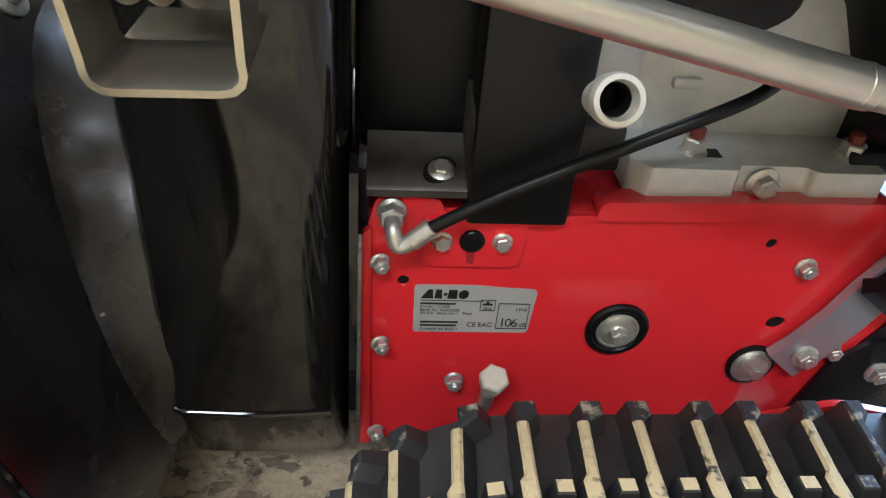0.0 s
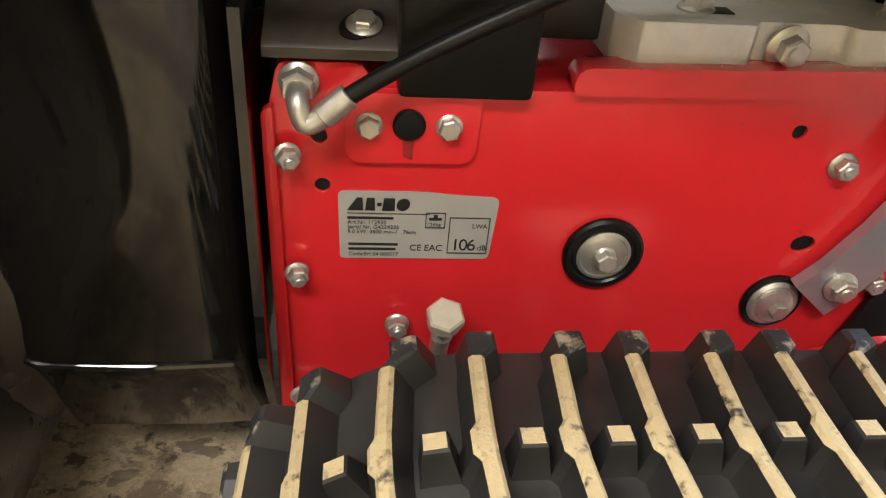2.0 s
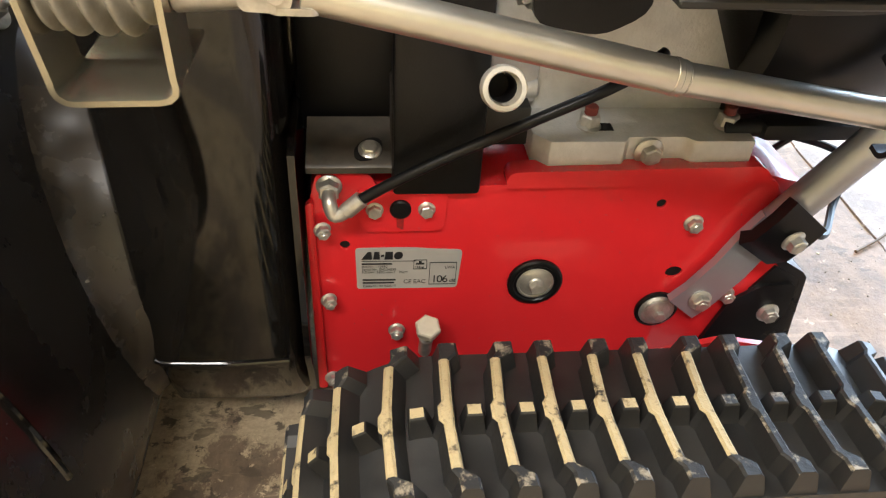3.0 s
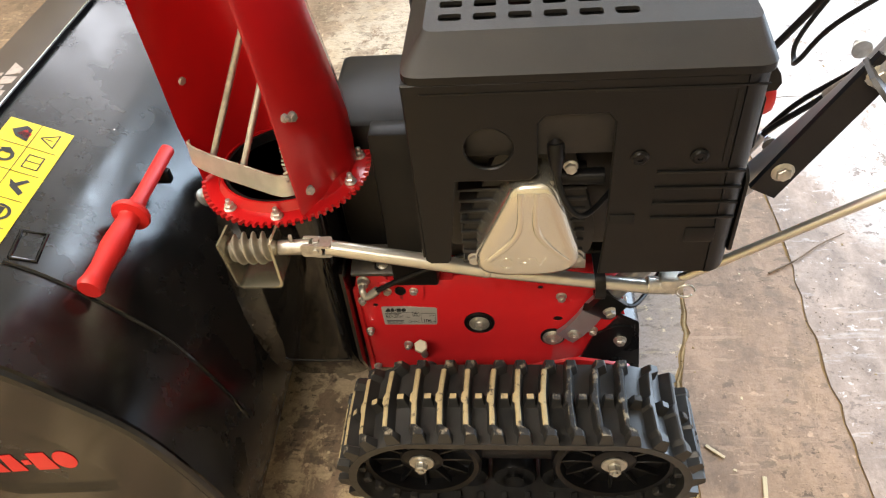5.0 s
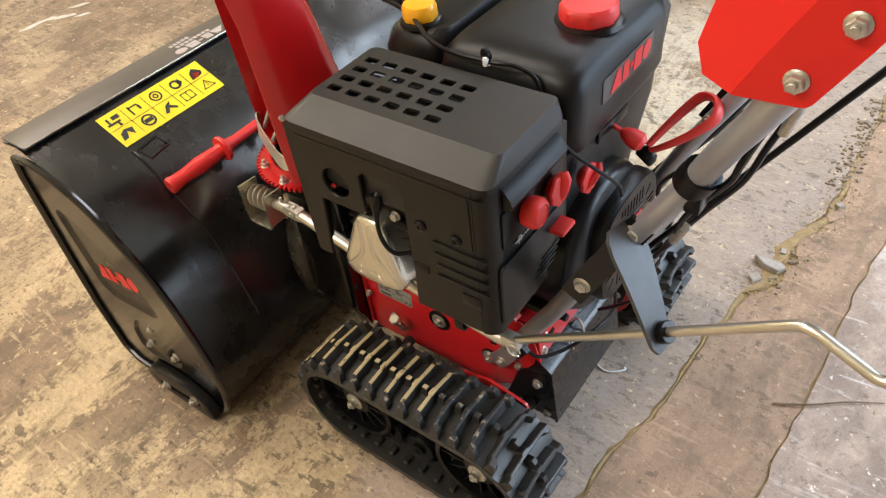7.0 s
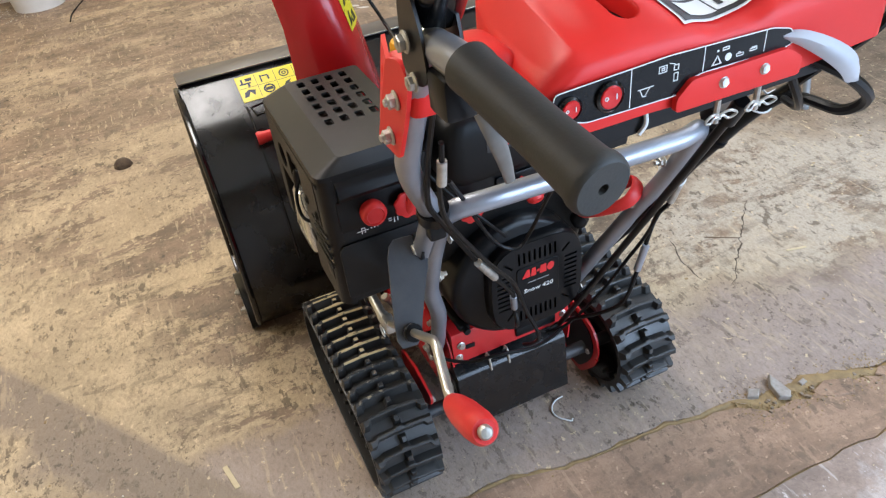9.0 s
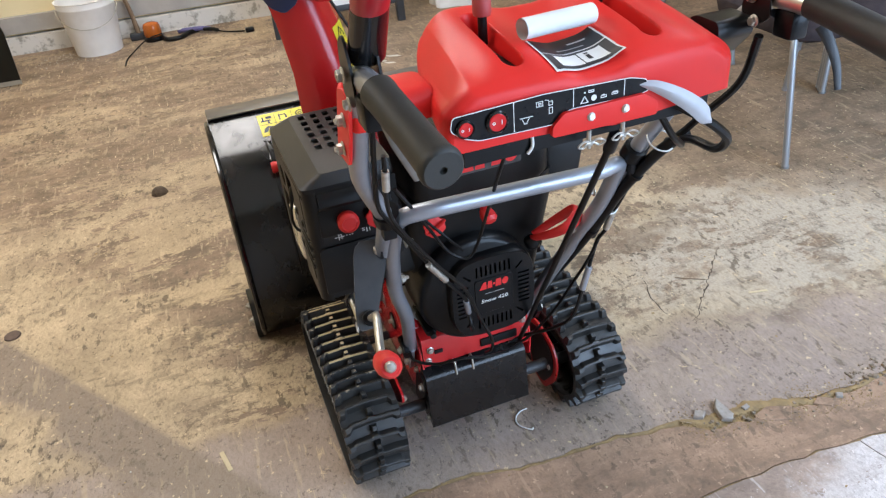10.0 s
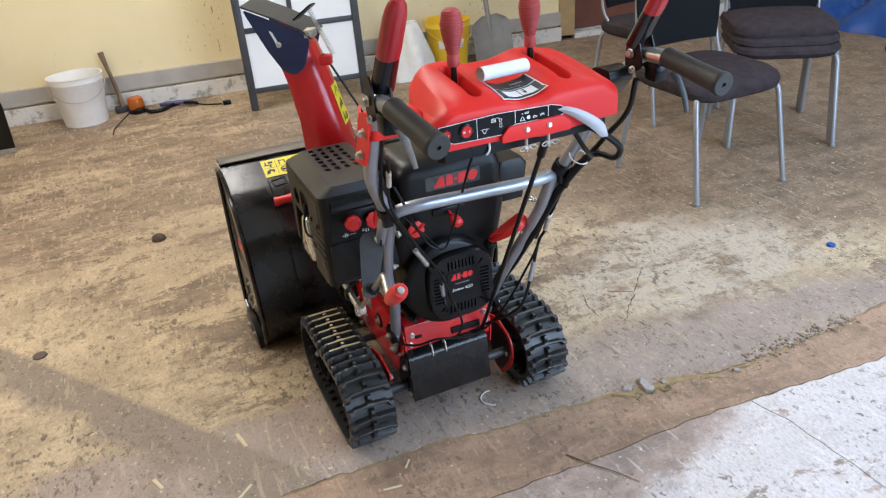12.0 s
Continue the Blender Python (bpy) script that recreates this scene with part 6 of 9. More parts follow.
for i in range(5):
    y = -0.146 + 0.042 * i
    if i:
        scoop_mark(y, -0.512, [("box", -0.0004, -0.031, 0.0004, 0.031)], INK)
scoop_mark(-0.041, -0.512, [("box", -0.105, -0.0004, 0.105, 0.0004)], INK)
FIG = {
    (0, 1): [("box", 0.006, 0.010, 0.030, 0.014), ("box", 0.010, 0.014, 0.014, 0.026), ("box", 0.020, 0.018, 0.034, 0.026), ("poly", [(0.022, 0.002), (0.028, 0.002), (0.026, 0.010), (0.023, 0.010)])],
    (1, 1): [("box", 0.010, 0.006, 0.013, 0.026), ("box", 0.013, 0.021, 0.028, 0.024), ("box", 0.026, 0.010, 0.030, 0.021)],
    (2, 1): [("ring", 0.021, 0.016, 0.011, 0.75), ("ring", 0.021, 0.016, 0.005, 0.5)],
    (3, 1): [("ring", 0.020, 0.015, 0.010, 0.6), ("poly", [(0.026, 0.006), (0.034, 0.014), (0.030, 0.024), (0.024, 0.016)])],
    (4, 1): [("poly", [(0.008, 0.004), (0.030, 0.006), (0.034, 0.014), (0.022, 0.026), (0.012, 0.018)])],
    (0, 0): [("poly", [(0.006, -0.026), (0.016, -0.024), (0.022, -0.012), (0.030, -0.024), (0.034, -0.010), (0.020, -0.006), (0.010, -0.012)])],
    (1, 0): [("ring", 0.021, -0.016, 0.0125, 0.72), ("box", 0.013, -0.020, 0.029, -0.012)],
    (2, 0): [("poly", [(0.008, -0.024), (0.014, -0.026), (0.021, -0.017), (0.032, -0.026), (0.034, -0.022), (0.025, -0.013), (0.030, -0.006), (0.018, -0.010)])],
    (3, 0): [("box", 0.009, -0.025, 0.032, -0.0235), ("box", 0.009, -0.0085, 0.032, -0.007), ("box", 0.009, -0.0235, 0.0105, -0.0085), ("box", 0.0305, -0.0235, 0.032, -0.0085), ("box", 0.020, -0.0235, 0.0212, -0.0085)],
    (4, 0): [("poly", [(0.008, -0.025), (0.034, -0.025), (0.0335, -0.0235), (0.0105, -0.0235)]), ("poly", [(0.008, -0.025), (0.0095, -0.025), (0.0215, -0.0075), (0.0205, -0.006)]), ("poly", [(0.034, -0.025), (0.0325, -0.025), (0.0200, -0.0075), (0.0210, -0.006)]), ("box", 0.0203, -0.020, 0.0217, -0.012)],
}
for (i, j), pieces in FIG.items():
    scoop_mark(-0.146 + 0.042 * i, -0.512, pieces, INK)
scoop_mark(0.022, -0.512, [("poly", [(0.010, 0.006), (0.022, 0.004), (0.028, 0.012), (0.018, 0.018)])], RED_INK)
wordmark("maker_mark", 0.114, 0.019, PALE_INK, scoop, facing((-0.583, 0.166, 0.5256), (0, -1, 0), (1, 0, 0)), label="white maker's mark")
bars("small_print", [(0.0098 * i, 0, 0.0098 * i + 0.0075, 0.0085) for i in range(8)], PALE_INK, scoop, facing((-0.5955, 0.142, 0.5256), (0, -1, 0), (1, 0, 0)), 0.0002)
bars("small_print", [(0.0090 * i, 0, 0.0090 * i + 0.0065, 0.0085) for i in range(5)], PALE_INK, scoop, facing((-0.6085, 0.103, 0.5256), (0, -1, 0), (1, 0, 0)), 0.0002)
wordmark("maker_mark", 0.124, 0.034, RED_INK, blower, facing((-0.549, YL + 0.0062, 0.251), (1, 0, 0.14), (0.1, 0, 1)), label="red maker's mark on the side panel")
# flat lip along the scoop's top; brown sheen and rear edge highlight painted in
bm = bmesh.new()
box(bm, (-0.624, YL + 0.003, 0.5215), (-0.556, YR - 0.003, 0.5252), 0.0012, 2)
lip = part("top_lip", bm, material("brown_sheen_lip_paint", (0.066, 0.055, 0.048), 0.36, colour2=(0.098, 0.082, 0.070), scale=9, amount=0.6, rough2=0.42, bump=0.03, bump_scale=60), scoop, "flat lip of the scoop with brown sheen and a bright edge glint painted in")
# pale strip that stands for the highlight along the fold
bm = bmesh.new()
sweep(bm, [(-0.5565, YL + 0.006, 0.5248), (-0.5565, YR - 0.006, 0.5248)], 0.0009, 6)
part("edge_glint", bm, PALE_ZINC, lip)
# weld seam pressed into the shell, and a short stiffening bead
bm = bmesh.new()
sweep(bm, [(p.x, -0.144, p.y) for p in curve_through(SHELL, 8)[34:70]], 0.0026, 8)
part("seam", bm, DRUM_PAINT, scoop)
bm = bmesh.new()
loop = [(-0.467, -0.136), (-0.471, -0.098), (-0.450, -0.093), (-0.446, -0.131)]
sweep(bm, [(x, y, shell_z(x)) for x, y in loop + loop[:1]], 0.0026, 8)
part("seam", bm, DRUM_PAINT, scoop)
bm = bmesh.new()
for x, y, r in ((-0.45, 0.10, 0.0016), (-0.40, 0.12, 0.0012)):
    lathe(bm, [(r, 0), (r * 0.5, 0.0005), (0, 0.0006)], (x, y, shell_z(x)), (0.3, 0, 1), 7)
part("paint_chip", bm, OHV_PAINT, scoop)

# ---- engine top and rear ----
def moulded(bm, sections, cap=True):
    """Skin over closed outlines of equal length; each a list of points."""
    rings = [[bm.verts.new(p) for p in s] for s in sections]
    for a, b in zip(rings, rings[1:]):
        for i in range(len(a)):
            bm.faces.new((a[i], a[(i + 1) % len(a)], b[(i + 1) % len(b)], b[i]))
    if cap:
        bm.faces.new(rings[0][::-1])
        bm.faces.new(rings[-1])


def rounded_block(bm, levels, n=5):
    """A rounded box from (z, x0, y0, x1, y1, radius) levels."""
    moulded(bm, [[(x, y, z) for x, y in rect(x0, y0, x1, y1, r, n)] for z, x0, y0, x1, y1, r in levels])


bm = bmesh.new()
rounded_block(bm, [(0.600, 0.055, 0.016, 0.232, 0.252, 0.03), (0.612, 0.045, 0.008, 0.236, 0.262, 0.03), (0.672, 0.045, 0.008, 0.237, 0.262, 0.03), (0.692, 0.048, 0.013, 0.233, 0.256, 0.03),
                   (0.704, 0.058, 0.024, 0.222, 0.245, 0.03), (0.709, 0.075, 0.045, 0.205, 0.225, 0.03), (0.711, 0.10, 0.07, 0.18, 0.20, 0.03)])
tank = part("fuel_tank", bm, PLASTIC, blower, "black plastic fuel tank with rounded edges")
bm = bmesh.new()
rounded_block(bm, [(0.600, -0.050, 0.030, 0.043, 0.235, 0.03), (0.672, -0.052, 0.024, 0.0435, 0.24, 0.03), (0.694, -0.046, 0.032, 0.042, 0.232, 0.03), (0.7035, -0.034, 0.045, 0.038, 0.22, 0.025)])
airbox = part("air_box", bm, PLASTIC, blower, "black plastic box in front of the fuel tank")


def screw_cap(name, at, r, h, mat, parent, label):
    bm = bmesh.new()
    n = 48
    prof = [(0.92, 0.0), (0.98, 0.08), (1.0, 0.30), (0.98, 0.78), (0.90, 0.95), (0.6, 1.0)]
    rings = []
    for k, (f, t) in enumerate(prof):
        rings.append([bm.verts.new((at[0] + r * f * (1 + (0.03 if (i // 3) % 2 and 0 < k < 4 else 0)) * math.cos(2 * math.pi * i / n), at[1] + r * f * (1 + (0.03 if (i // 3) % 2 and 0 < k < 4 else 0)) * math.sin(2 * math.pi * i / n), at[2] + h * t)) for i in range(n)])
    for a, b in zip(rings, rings[1:]):
        for i in range(n):
            bm.faces.new((a[i], a[(i + 1) % n], b[(i + 1) % n], b[i]))
    bm.faces.new(rings[-1])
    ob = part(name, bm, mat, parent, label)
    bm = bmesh.new()
    lathe(bm, [(r * 1.25, -0.004), (r * 1.18, 0.001), (r * 0.9, 0.003)], at, (0, 0, 1), 32)
    part("neck", bm, PLASTIC_SMOOTH, ob)


screw_cap("fuel_cap", (0.184, 0.134, 0.7105), 0.034, 0.022, RED_GRIP, tank, "red ribbed fuel cap")
screw_cap("oil_cap", (-0.006, 0.058, 0.7055), 0.0215, 0.022, YELLOW_CAP, airbox, "amber plastic cap")
bm = bmesh.new()
plate(bm, rect(0.070, 0.643, 0.202, 0.675, 0.003), "x", 0.2369, 0.2378)
badge = part("badge", bm, material("badge_film", (0.030, 0.029, 0.028), 0.35, colour2=(0.10, 0.10, 0.10), scale=60, amount=0.6), tank)
wordmark("maker_mark", 0.106, 0.024, RED_INK, badge, facing((0.2381, 0.088, 0.6475), (0, 1, 0), (0, 0, 1)))
# engine shroud behind and below the tank
bm = bmesh.new()
rounded_block(bm, [(0.30, 0.15, 0.035, 0.190, 0.240, 0.03), (0.40, 0.10, 0.032, 0.200, 0.255, 0.03), (0.45, 0.03, 0.0, 0.205, 0.262, 0.03), (0.56, 0.03, -0.004, 0.222, 0.276, 0.03), (0.605, 0.035, -0.002, 0.226, 0.272, 0.03)])
shroud = part("engine_shroud", bm, PLASTIC, blower, "black plastic engine shroud")
bm = bmesh.new()
rounded_block(bm, [(0.555, 0.10, 0.265, 0.20, 0.335, 0.01), (0.640, 0.09, 0.262, 0.205, 0.345, 0.012), (0.655, 0.10, 0.27, 0.20, 0.335, 0.012)])
part("side_shield", bm, PLASTIC, shroud)
bm = bmesh.new()
box(bm, (0.224, 0.095, 0.606), (0.2275, 0.215, 0.612), 0.002)
box(bm, (0.224, 0.085, 0.575), (0.229, 0.165, 0.592), 0.006)
part("lever_slot", bm, PLASTIC_SMOOTH, shroud)
bm = bmesh.new()
plate(bm, [(0.118, 0.6165), (0.150, 0.6195), (0.150, 0.6245), (0.128, 0.6255)], "x", 0.2262, 0.2272)
part("lever_marks", bm, WHITE_INK, shroud)
bm = bmesh.new()
rod(bm, (0.226, 0.125, 0.581), (0.243, 0.128, 0.572), 0.0035, 8)
sweep(bm, [(0.238, 0.127, 0.574), (0.243, 0.128, 0.572), (0.252, 0.129, 0.568), (0.262, 0.130, 0.563), (0.267, 0.1305, 0.560)], [0.005, 0.0095, 0.0135, 0.0140, 0.0090], 16, flat=0.85)
part("throttle_lever", bm, RED_GRIP, shroud, "red throttle lever")

# recoil starter
SC = Vector((0.0, 0.131, 0.402))
bm = bmesh.new()
lathe(bm, [(0.108, 0.130), (0.112, 0.150), (0.112, 0.224), (0.107, 0.235), (0.098, 0.240), (0.0, 0.240)], SC + Vector((0, -0.022, 0.004)), (1, 0, 0), 56)
starter = part("recoil_starter", bm, PLASTIC_SMOOTH, blower, "black recoil starter with a slotted grille")


def squircle(r, k=0.6, n=48):
    out = []
    for i in range(n):
        a = 2 * math.pi * i / n
        c, s = math.cos(a), math.sin(a)
        q = (abs(c) ** 3.4 + abs(s) ** 3.4) ** (-1 / 3.4)
        out.append((SC.y + r * q * c * 0.80, SC.z + r * q * s * 0.83))
    return out


slots = []
for j in range(8):
    y = SC.y - 0.0315 + 0.009 * j
    slots.append(rect(y - 0.0019, SC.z + 0.046, y + 0.0019, SC.z + 0.068, 0.0015, 2))
    slots.append(rect(y - 0.0019, SC.z - 0.068, y + 0.0019, SC.z - 0.046, 0.0015, 2))
for j in range(8):
    z = SC.z - 0.0315 + 0.009 * j
    slots.append(rect(SC.y - 0.071, z - 0.0019, SC.y - 0.048, z + 0.0019, 0.0015, 2))
    slots.append(rect(SC.y + 0.048, z - 0.0019, SC.y + 0.071, z + 0.0019, 0.0015, 2))
for sy in (-1, 1):
    for sz in (-1, 1):
        d = Vector((sy, sz)).normalized()
        p, q = Vector((d.y, -d.x)), Vector((SC.y, SC.z))
        slots.append([tuple(q + d * a + p * b) for a, b in ((0.062, -0.0018), (0.080, -0.0018), (0.080, 0.0018), (0.062, 0.0018))])
bm = bmesh.new()
plate(bm, squircle(0.100), "x", 0.254, 0.2605, holes=slots, bevel=0.0)
moulded(bm, [[(0.236, y, z) for y, z in squircle(0.104)], [(0.250, y, z) for y, z in squircle(0.104)], [(0.2565, y, z) for y, z in squircle(0.1025)], [(0.2600, y, z) for y, z in squircle(0.099)]], cap=False)
grille = part("grille", bm, PLASTIC_SMOOTH, starter, "black grille with slots round a badge")
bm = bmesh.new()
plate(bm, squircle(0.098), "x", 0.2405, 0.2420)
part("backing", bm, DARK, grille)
bm = bmesh.new()
plate(bm, rect(SC.y - 0.037, SC.z - 0.034, SC.y + 0.037, SC.z + 0.040, 0.007), "x", 0.2605, 0.2622, bevel=0.0008, seg=1)
badge = part("badge", bm, material("badge_black", (0.004, 0.004, 0.0045), 0.3, spec=0.25), grille)
wordmark("maker_mark", 0.056, 0.0150, RED_INK, badge, facing((0.2627, SC.y - 0.029, SC.z + 0.0195), (0, 1, 0), (0, 0, 1)))
lettering("lettering", "Snow 420", 0.0108, WHITE_INK, badge, facing((0.2626, SC.y - 0.027, SC.z - 0.010), (0, 1, 0), (0, 0, 1)) @ Matrix.Diagonal((1.22, 1, 1, 1)), 0.0006, shear=0.12)
bars("small_print", [(0, 0, 0.014, 0.0016), (0.016, 0, 0.037, 0.0016)], material("grey_ink", (0.3, 0.3, 0.3), 0.5), badge, facing((0.2626, SC.y - 0.018, SC.z + 0.008), (0, 1, 0), (0, 0, 1)))
# pull handle
bm = bmesh.new()
a, b = Vector((0.240, 0.221, 0.488)), Vector((0.303, 0.268, 0.550))
d = b - a
across = Vector((0.71, -0.667, -0.217))
across = (across - d * across.dot(d) / d.length_squared).normalized()
loop = curve_through([a + d * t + across * w for t, w in ((0.0, 0.005), (0.3, 0.015), (0.65, 0.022), (0.95, 0.021), (1.07, 0.0), (0.95, -0.021), (0.65, -0.020), (0.3, -0.013), (0.0, -0.005))], 4)
n = len(loop) - 1
sweep(bm, loop, [0.0070 + 0.0050 * min(1.0, 2.2 * min(k, n - k) / n) for k in range(n + 1)], 14, flat=0.42, up=d.cross(across))
pull = part("pull_handle", bm, RED_GRIP, starter, "red pull-start loop handle")
bm = bmesh.new()
lathe(bm, [(0.013, 0), (0.015, 0.004), (0.015, 0.012), (0.010, 0.02)], (0.234, 0.214, 0.470), (0.45, 0.65, 0.62), 20)
part("rope_guide", bm, PLASTIC_SMOOTH, pull)


# knobs on the cover's rear face
def knob_round(at, d, label, parent):
    bm = bmesh.new()
    lathe(bm, [(0.012, 0), (0.0165, 0.003), (0.0175, 0.009), (0.0175, 0.015), (0.0155, 0.019), (0.012, 0.021), (0.011, 0.0195), (0, 0.0195)], at, d, 28)
    u, w, dd = axis_frame(d)
    k = part("knob", bm, RED_GRIP, parent, label)
    bm = bmesh.new()
    lathe(bm, [(0.020, -0.004), (0.020, 0.0005), (0.017, 0.001)], at, d, 28)
    part("collar", bm, PLASTIC_SMOOTH, k)
    return k


def knob_wing(at, d, label, parent, arm):
    """A fan-ribbed knob with a flat tongue."""
    bm = bmesh.new()
    u, w, dd = axis_frame(d)
    a = Vector(at)
    n = 32
    rings = []
    for h, r in ((0.0, 0.009), (0.003, 0.0125), (0.007, 0.0150), (0.012, 0.0185), (0.015, 0.0180), (0.0165, 0.0140)):
        rings.append([bm.verts.new(a + dd * h + (r * (1 + (0.09 if (k // 2) % 2 and h > 0.003 else 0))) * (math.cos(2 * math.pi * k / n) * u + math.sin(2 * math.pi * k / n) * w)) for k in range(n)])
    for p, q in zip(rings, rings[1:]):
        for k in range(n):
            bm.faces.new((p[k], p[(k + 1) % n], q[(k + 1) % n], q[k]))
    bm.faces.new(rings[0][::-1])
    bm.faces.new(rings[-1])
    v = Vector(arm).normalized()
    sweep(bm, [a + dd * 0.012 - v * 0.018, a + dd * 0.018, a + dd * 0.019 + v * 0.012, a + dd * 0.016 + v * 0.021], [0.004, 0.0065, 0.0065, 0.004], 10, flat=0.6)
    return part("knob", bm, RED_GRIP, parent, label)


knob_round((0.2415, -0.106, 0.621), (1, 0, 0.05), "round red push knob", cover)
knob_wing((0.2415, -0.058, 0.618), (1, 0, 0.05), "winged red turning knob", cover, (0, 0.25, 0.95))
knob_wing((0.228, 0.038, 0.562), (1, 0, 0.05), "winged red turning knob", shroud, (0, 0.8, 0.5))
bm = bmesh.new()
box(bm, (0.240, -0.062, 0.553), (0.262, -0.032, 0.560), 0.003)
part("lever_tab", bm, RED_GRIP, cover)
bm = bmesh.new()
box(bm, (0.2405, -0.150, 0.598), (0.2430, -0.030, 0.646), 0.004)
panel = part("control_panel", bm, PLASTIC_SMOOTH, cover)
bm = bmesh.new()
moulded(bm, [[(x, y, z) for x, z in ((0.2385, 0.676), (0.2440, 0.672), (0.2500, 0.664), (0.2525, 0.656), (0.2500, 0.650), (0.2385, 0.648))] for y in (-0.146, -0.140, -0.045, -0.038)])
part("ledge", bm, PLASTIC, cover)
bars("panel_marks", [(0.010, 0.0045, 0.026, 0.0055), (0.016, 0.0, 0.0172, 0.010), (0.0205, 0.001, 0.0217, 0.009), (0.017, 0.0085, 0.0215, 0.0095), (0.029, 0.0045, 0.0310, 0.0060), (0.0335, 0.0045, 0.0355, 0.0060), (0.038, 0.0045, 0.040, 0.0060)], WHITE_INK, panel, facing((0.2436, -0.140, 0.588), (0, 1, 0), (0, 0, 1)))
bars("panel_marks", [(0.0, 0.004, 0.005, 0.0052), (0.0, 0.0075, 0.005, 0.0085), (0.0075, 0.0005, 0.0090, 0.0085), (0.0125, 0.001, 0.0137, 0.0075)], WHITE_INK, panel, facing((0.2436, -0.085, 0.590), (0, 1, 0), (0, 0, 1)))
bm = bmesh.new()
plate(bm, rounded([(-0.158, 0.488), (-0.158, 0.572), (-0.150, 0.578), (-0.030, 0.578), (-0.028, 0.548), (-0.066, 0.502), (-0.074, 0.488)], 0.006), "x", 0.2406, 0.2436, bevel=0.0015)
part("side_lid", bm, PLASTIC, cover)
bm = bmesh.new()
for k in range(4):
    box(bm, (0.2434, -0.090 + 0.004 * k, 0.505 + 0.007 * k), (0.2450, -0.052 + 0.004 * k, 0.5075 + 0.007 * k), 0.0006)
part("rib", bm, PLASTIC, cover)

# ---- handlebar ----
def tube(name, pts, r, mat, parent, label="", rad=0.03):
    bm = bmesh.new()
    sweep(bm, bent(pts, rad, 6), r, 16)
    return part(name, bm, mat, parent, label)


LEG = [(0.158, -0.010, 0.252), (0.237, -0.029, 0.394), (0.282, -0.055, 0.487), (0.352, -0.069, 0.605), (0.397, -0.067, 0.694)]
YRM = 2 * C
lower = tube("lower_handlebar", LEG + [(0.412, -0.020, 0.702), (0.412, 0.250, 0.690), (0.398, YRM + 0.054, 0.690)] + [(x, YRM - y - 0.013, z - 0.004) for x, y, z in LEG[3:0:-1]] + [(0.160, YRM - 0.002, 0.250)], 0.0125, GREY_PAINT, blower, "silver-grey bent tube handlebar with a cross bar", 0.035)
for y_of in (lambda y: y, lambda y: YRM - y):
    bm = bmesh.new()
    strap(bm, [(0.1155, y_of(-0.007), 0.1790), (0.1270, y_of(-0.008), 0.1930), (0.1420, y_of(-0.009), 0.2180), (0.1530, y_of(-0.0095), 0.2420), (0.1640, y_of(-0.011), 0.2620)], 0.029, 0.007, (0.80, 0, -0.60))
    part("flattened_end", bm, GREY_PAINT, lower)
    s = -1 if y_of(0) == 0 else 1
    bolt(lower, (0.1270, y_of(-0.0115), 0.1895), (0, s, 0), 0.0115, 0.007, 1.55, 0.001)
    bm = bmesh.new()
    strap(bm, [(0.1500, y_of(-0.017), 0.2430), (0.1560, y_of(-0.024), 0.2500), (0.1660, y_of(-0.027), 0.2680), (0.1740, y_of(-0.025), 0.2780)], 0.036, 0.010, (0.85, 0, -0.5))
    part("clamp", bm, PLASTIC_SMOOTH, lower)
    bolt(lower, (0.1665, y_of(-0.031), 0.2600), (0.2, s, -0.2), 0.0115, 0.008, 1.5)
bm = bmesh.new()
sweep(bm, curve_through([(0.470, 0.346, 0.752), (0.432, 0.331, 0.709), (0.404, 0.314, 0.664), (0.368, 0.307, 0.611), (0.332, 0.299, 0.548), (0.300, 0.288, 0.493), (0.240, 0.284, 0.410), (0.200, 0.268, 0.345), (0.190, 0.235, 0.290)], 6), 0.0088, 12)
sleeve = part("cable_sleeve", bm, CABLE, lower, "black sleeve of cables tied to the tube")
for k in ((0.404, 0.314, 0.664), (0.318, 0.294, 0.524)):
    bm = bmesh.new()
    lathe(bm, [(0.0095, -0.003), (0.0112, -0.003), (0.0112, 0.003), (0.0095, 0.003)], k, (0.46, 0.05, 0.88), 18)
    part("tie", bm, PLASTIC_SMOOTH, sleeve)
TRIGGER_GREY = material("worn_grey_plastic", (0.20, 0.19, 0.175), 0.5, colour2=(0.13, 0.125, 0.115), scale=40, amount=0.6)
UP_L = [(0.350, -0.080, 0.613), (0.402, -0.080, 0.704), (0.426, -0.104, 0.757), (0.449, -0.118, 0.800), (0.504, -0.120, 0.898), (0.552, -0.122, 0.958), (0.600, -0.122, 0.962), (0.640, -0.119, 0.958)]
UP_R = [(0.350, 0.306, 0.609), (0.400, 0.310, 0.702), (0.436, 0.330, 0.768), (0.468, 0.350, 0.834), (0.500, 0.368, 0.898), (0.552, 0.378, 0.952), (0.600, 0.384, 0.956), (0.640, 0.384, 0.953)]
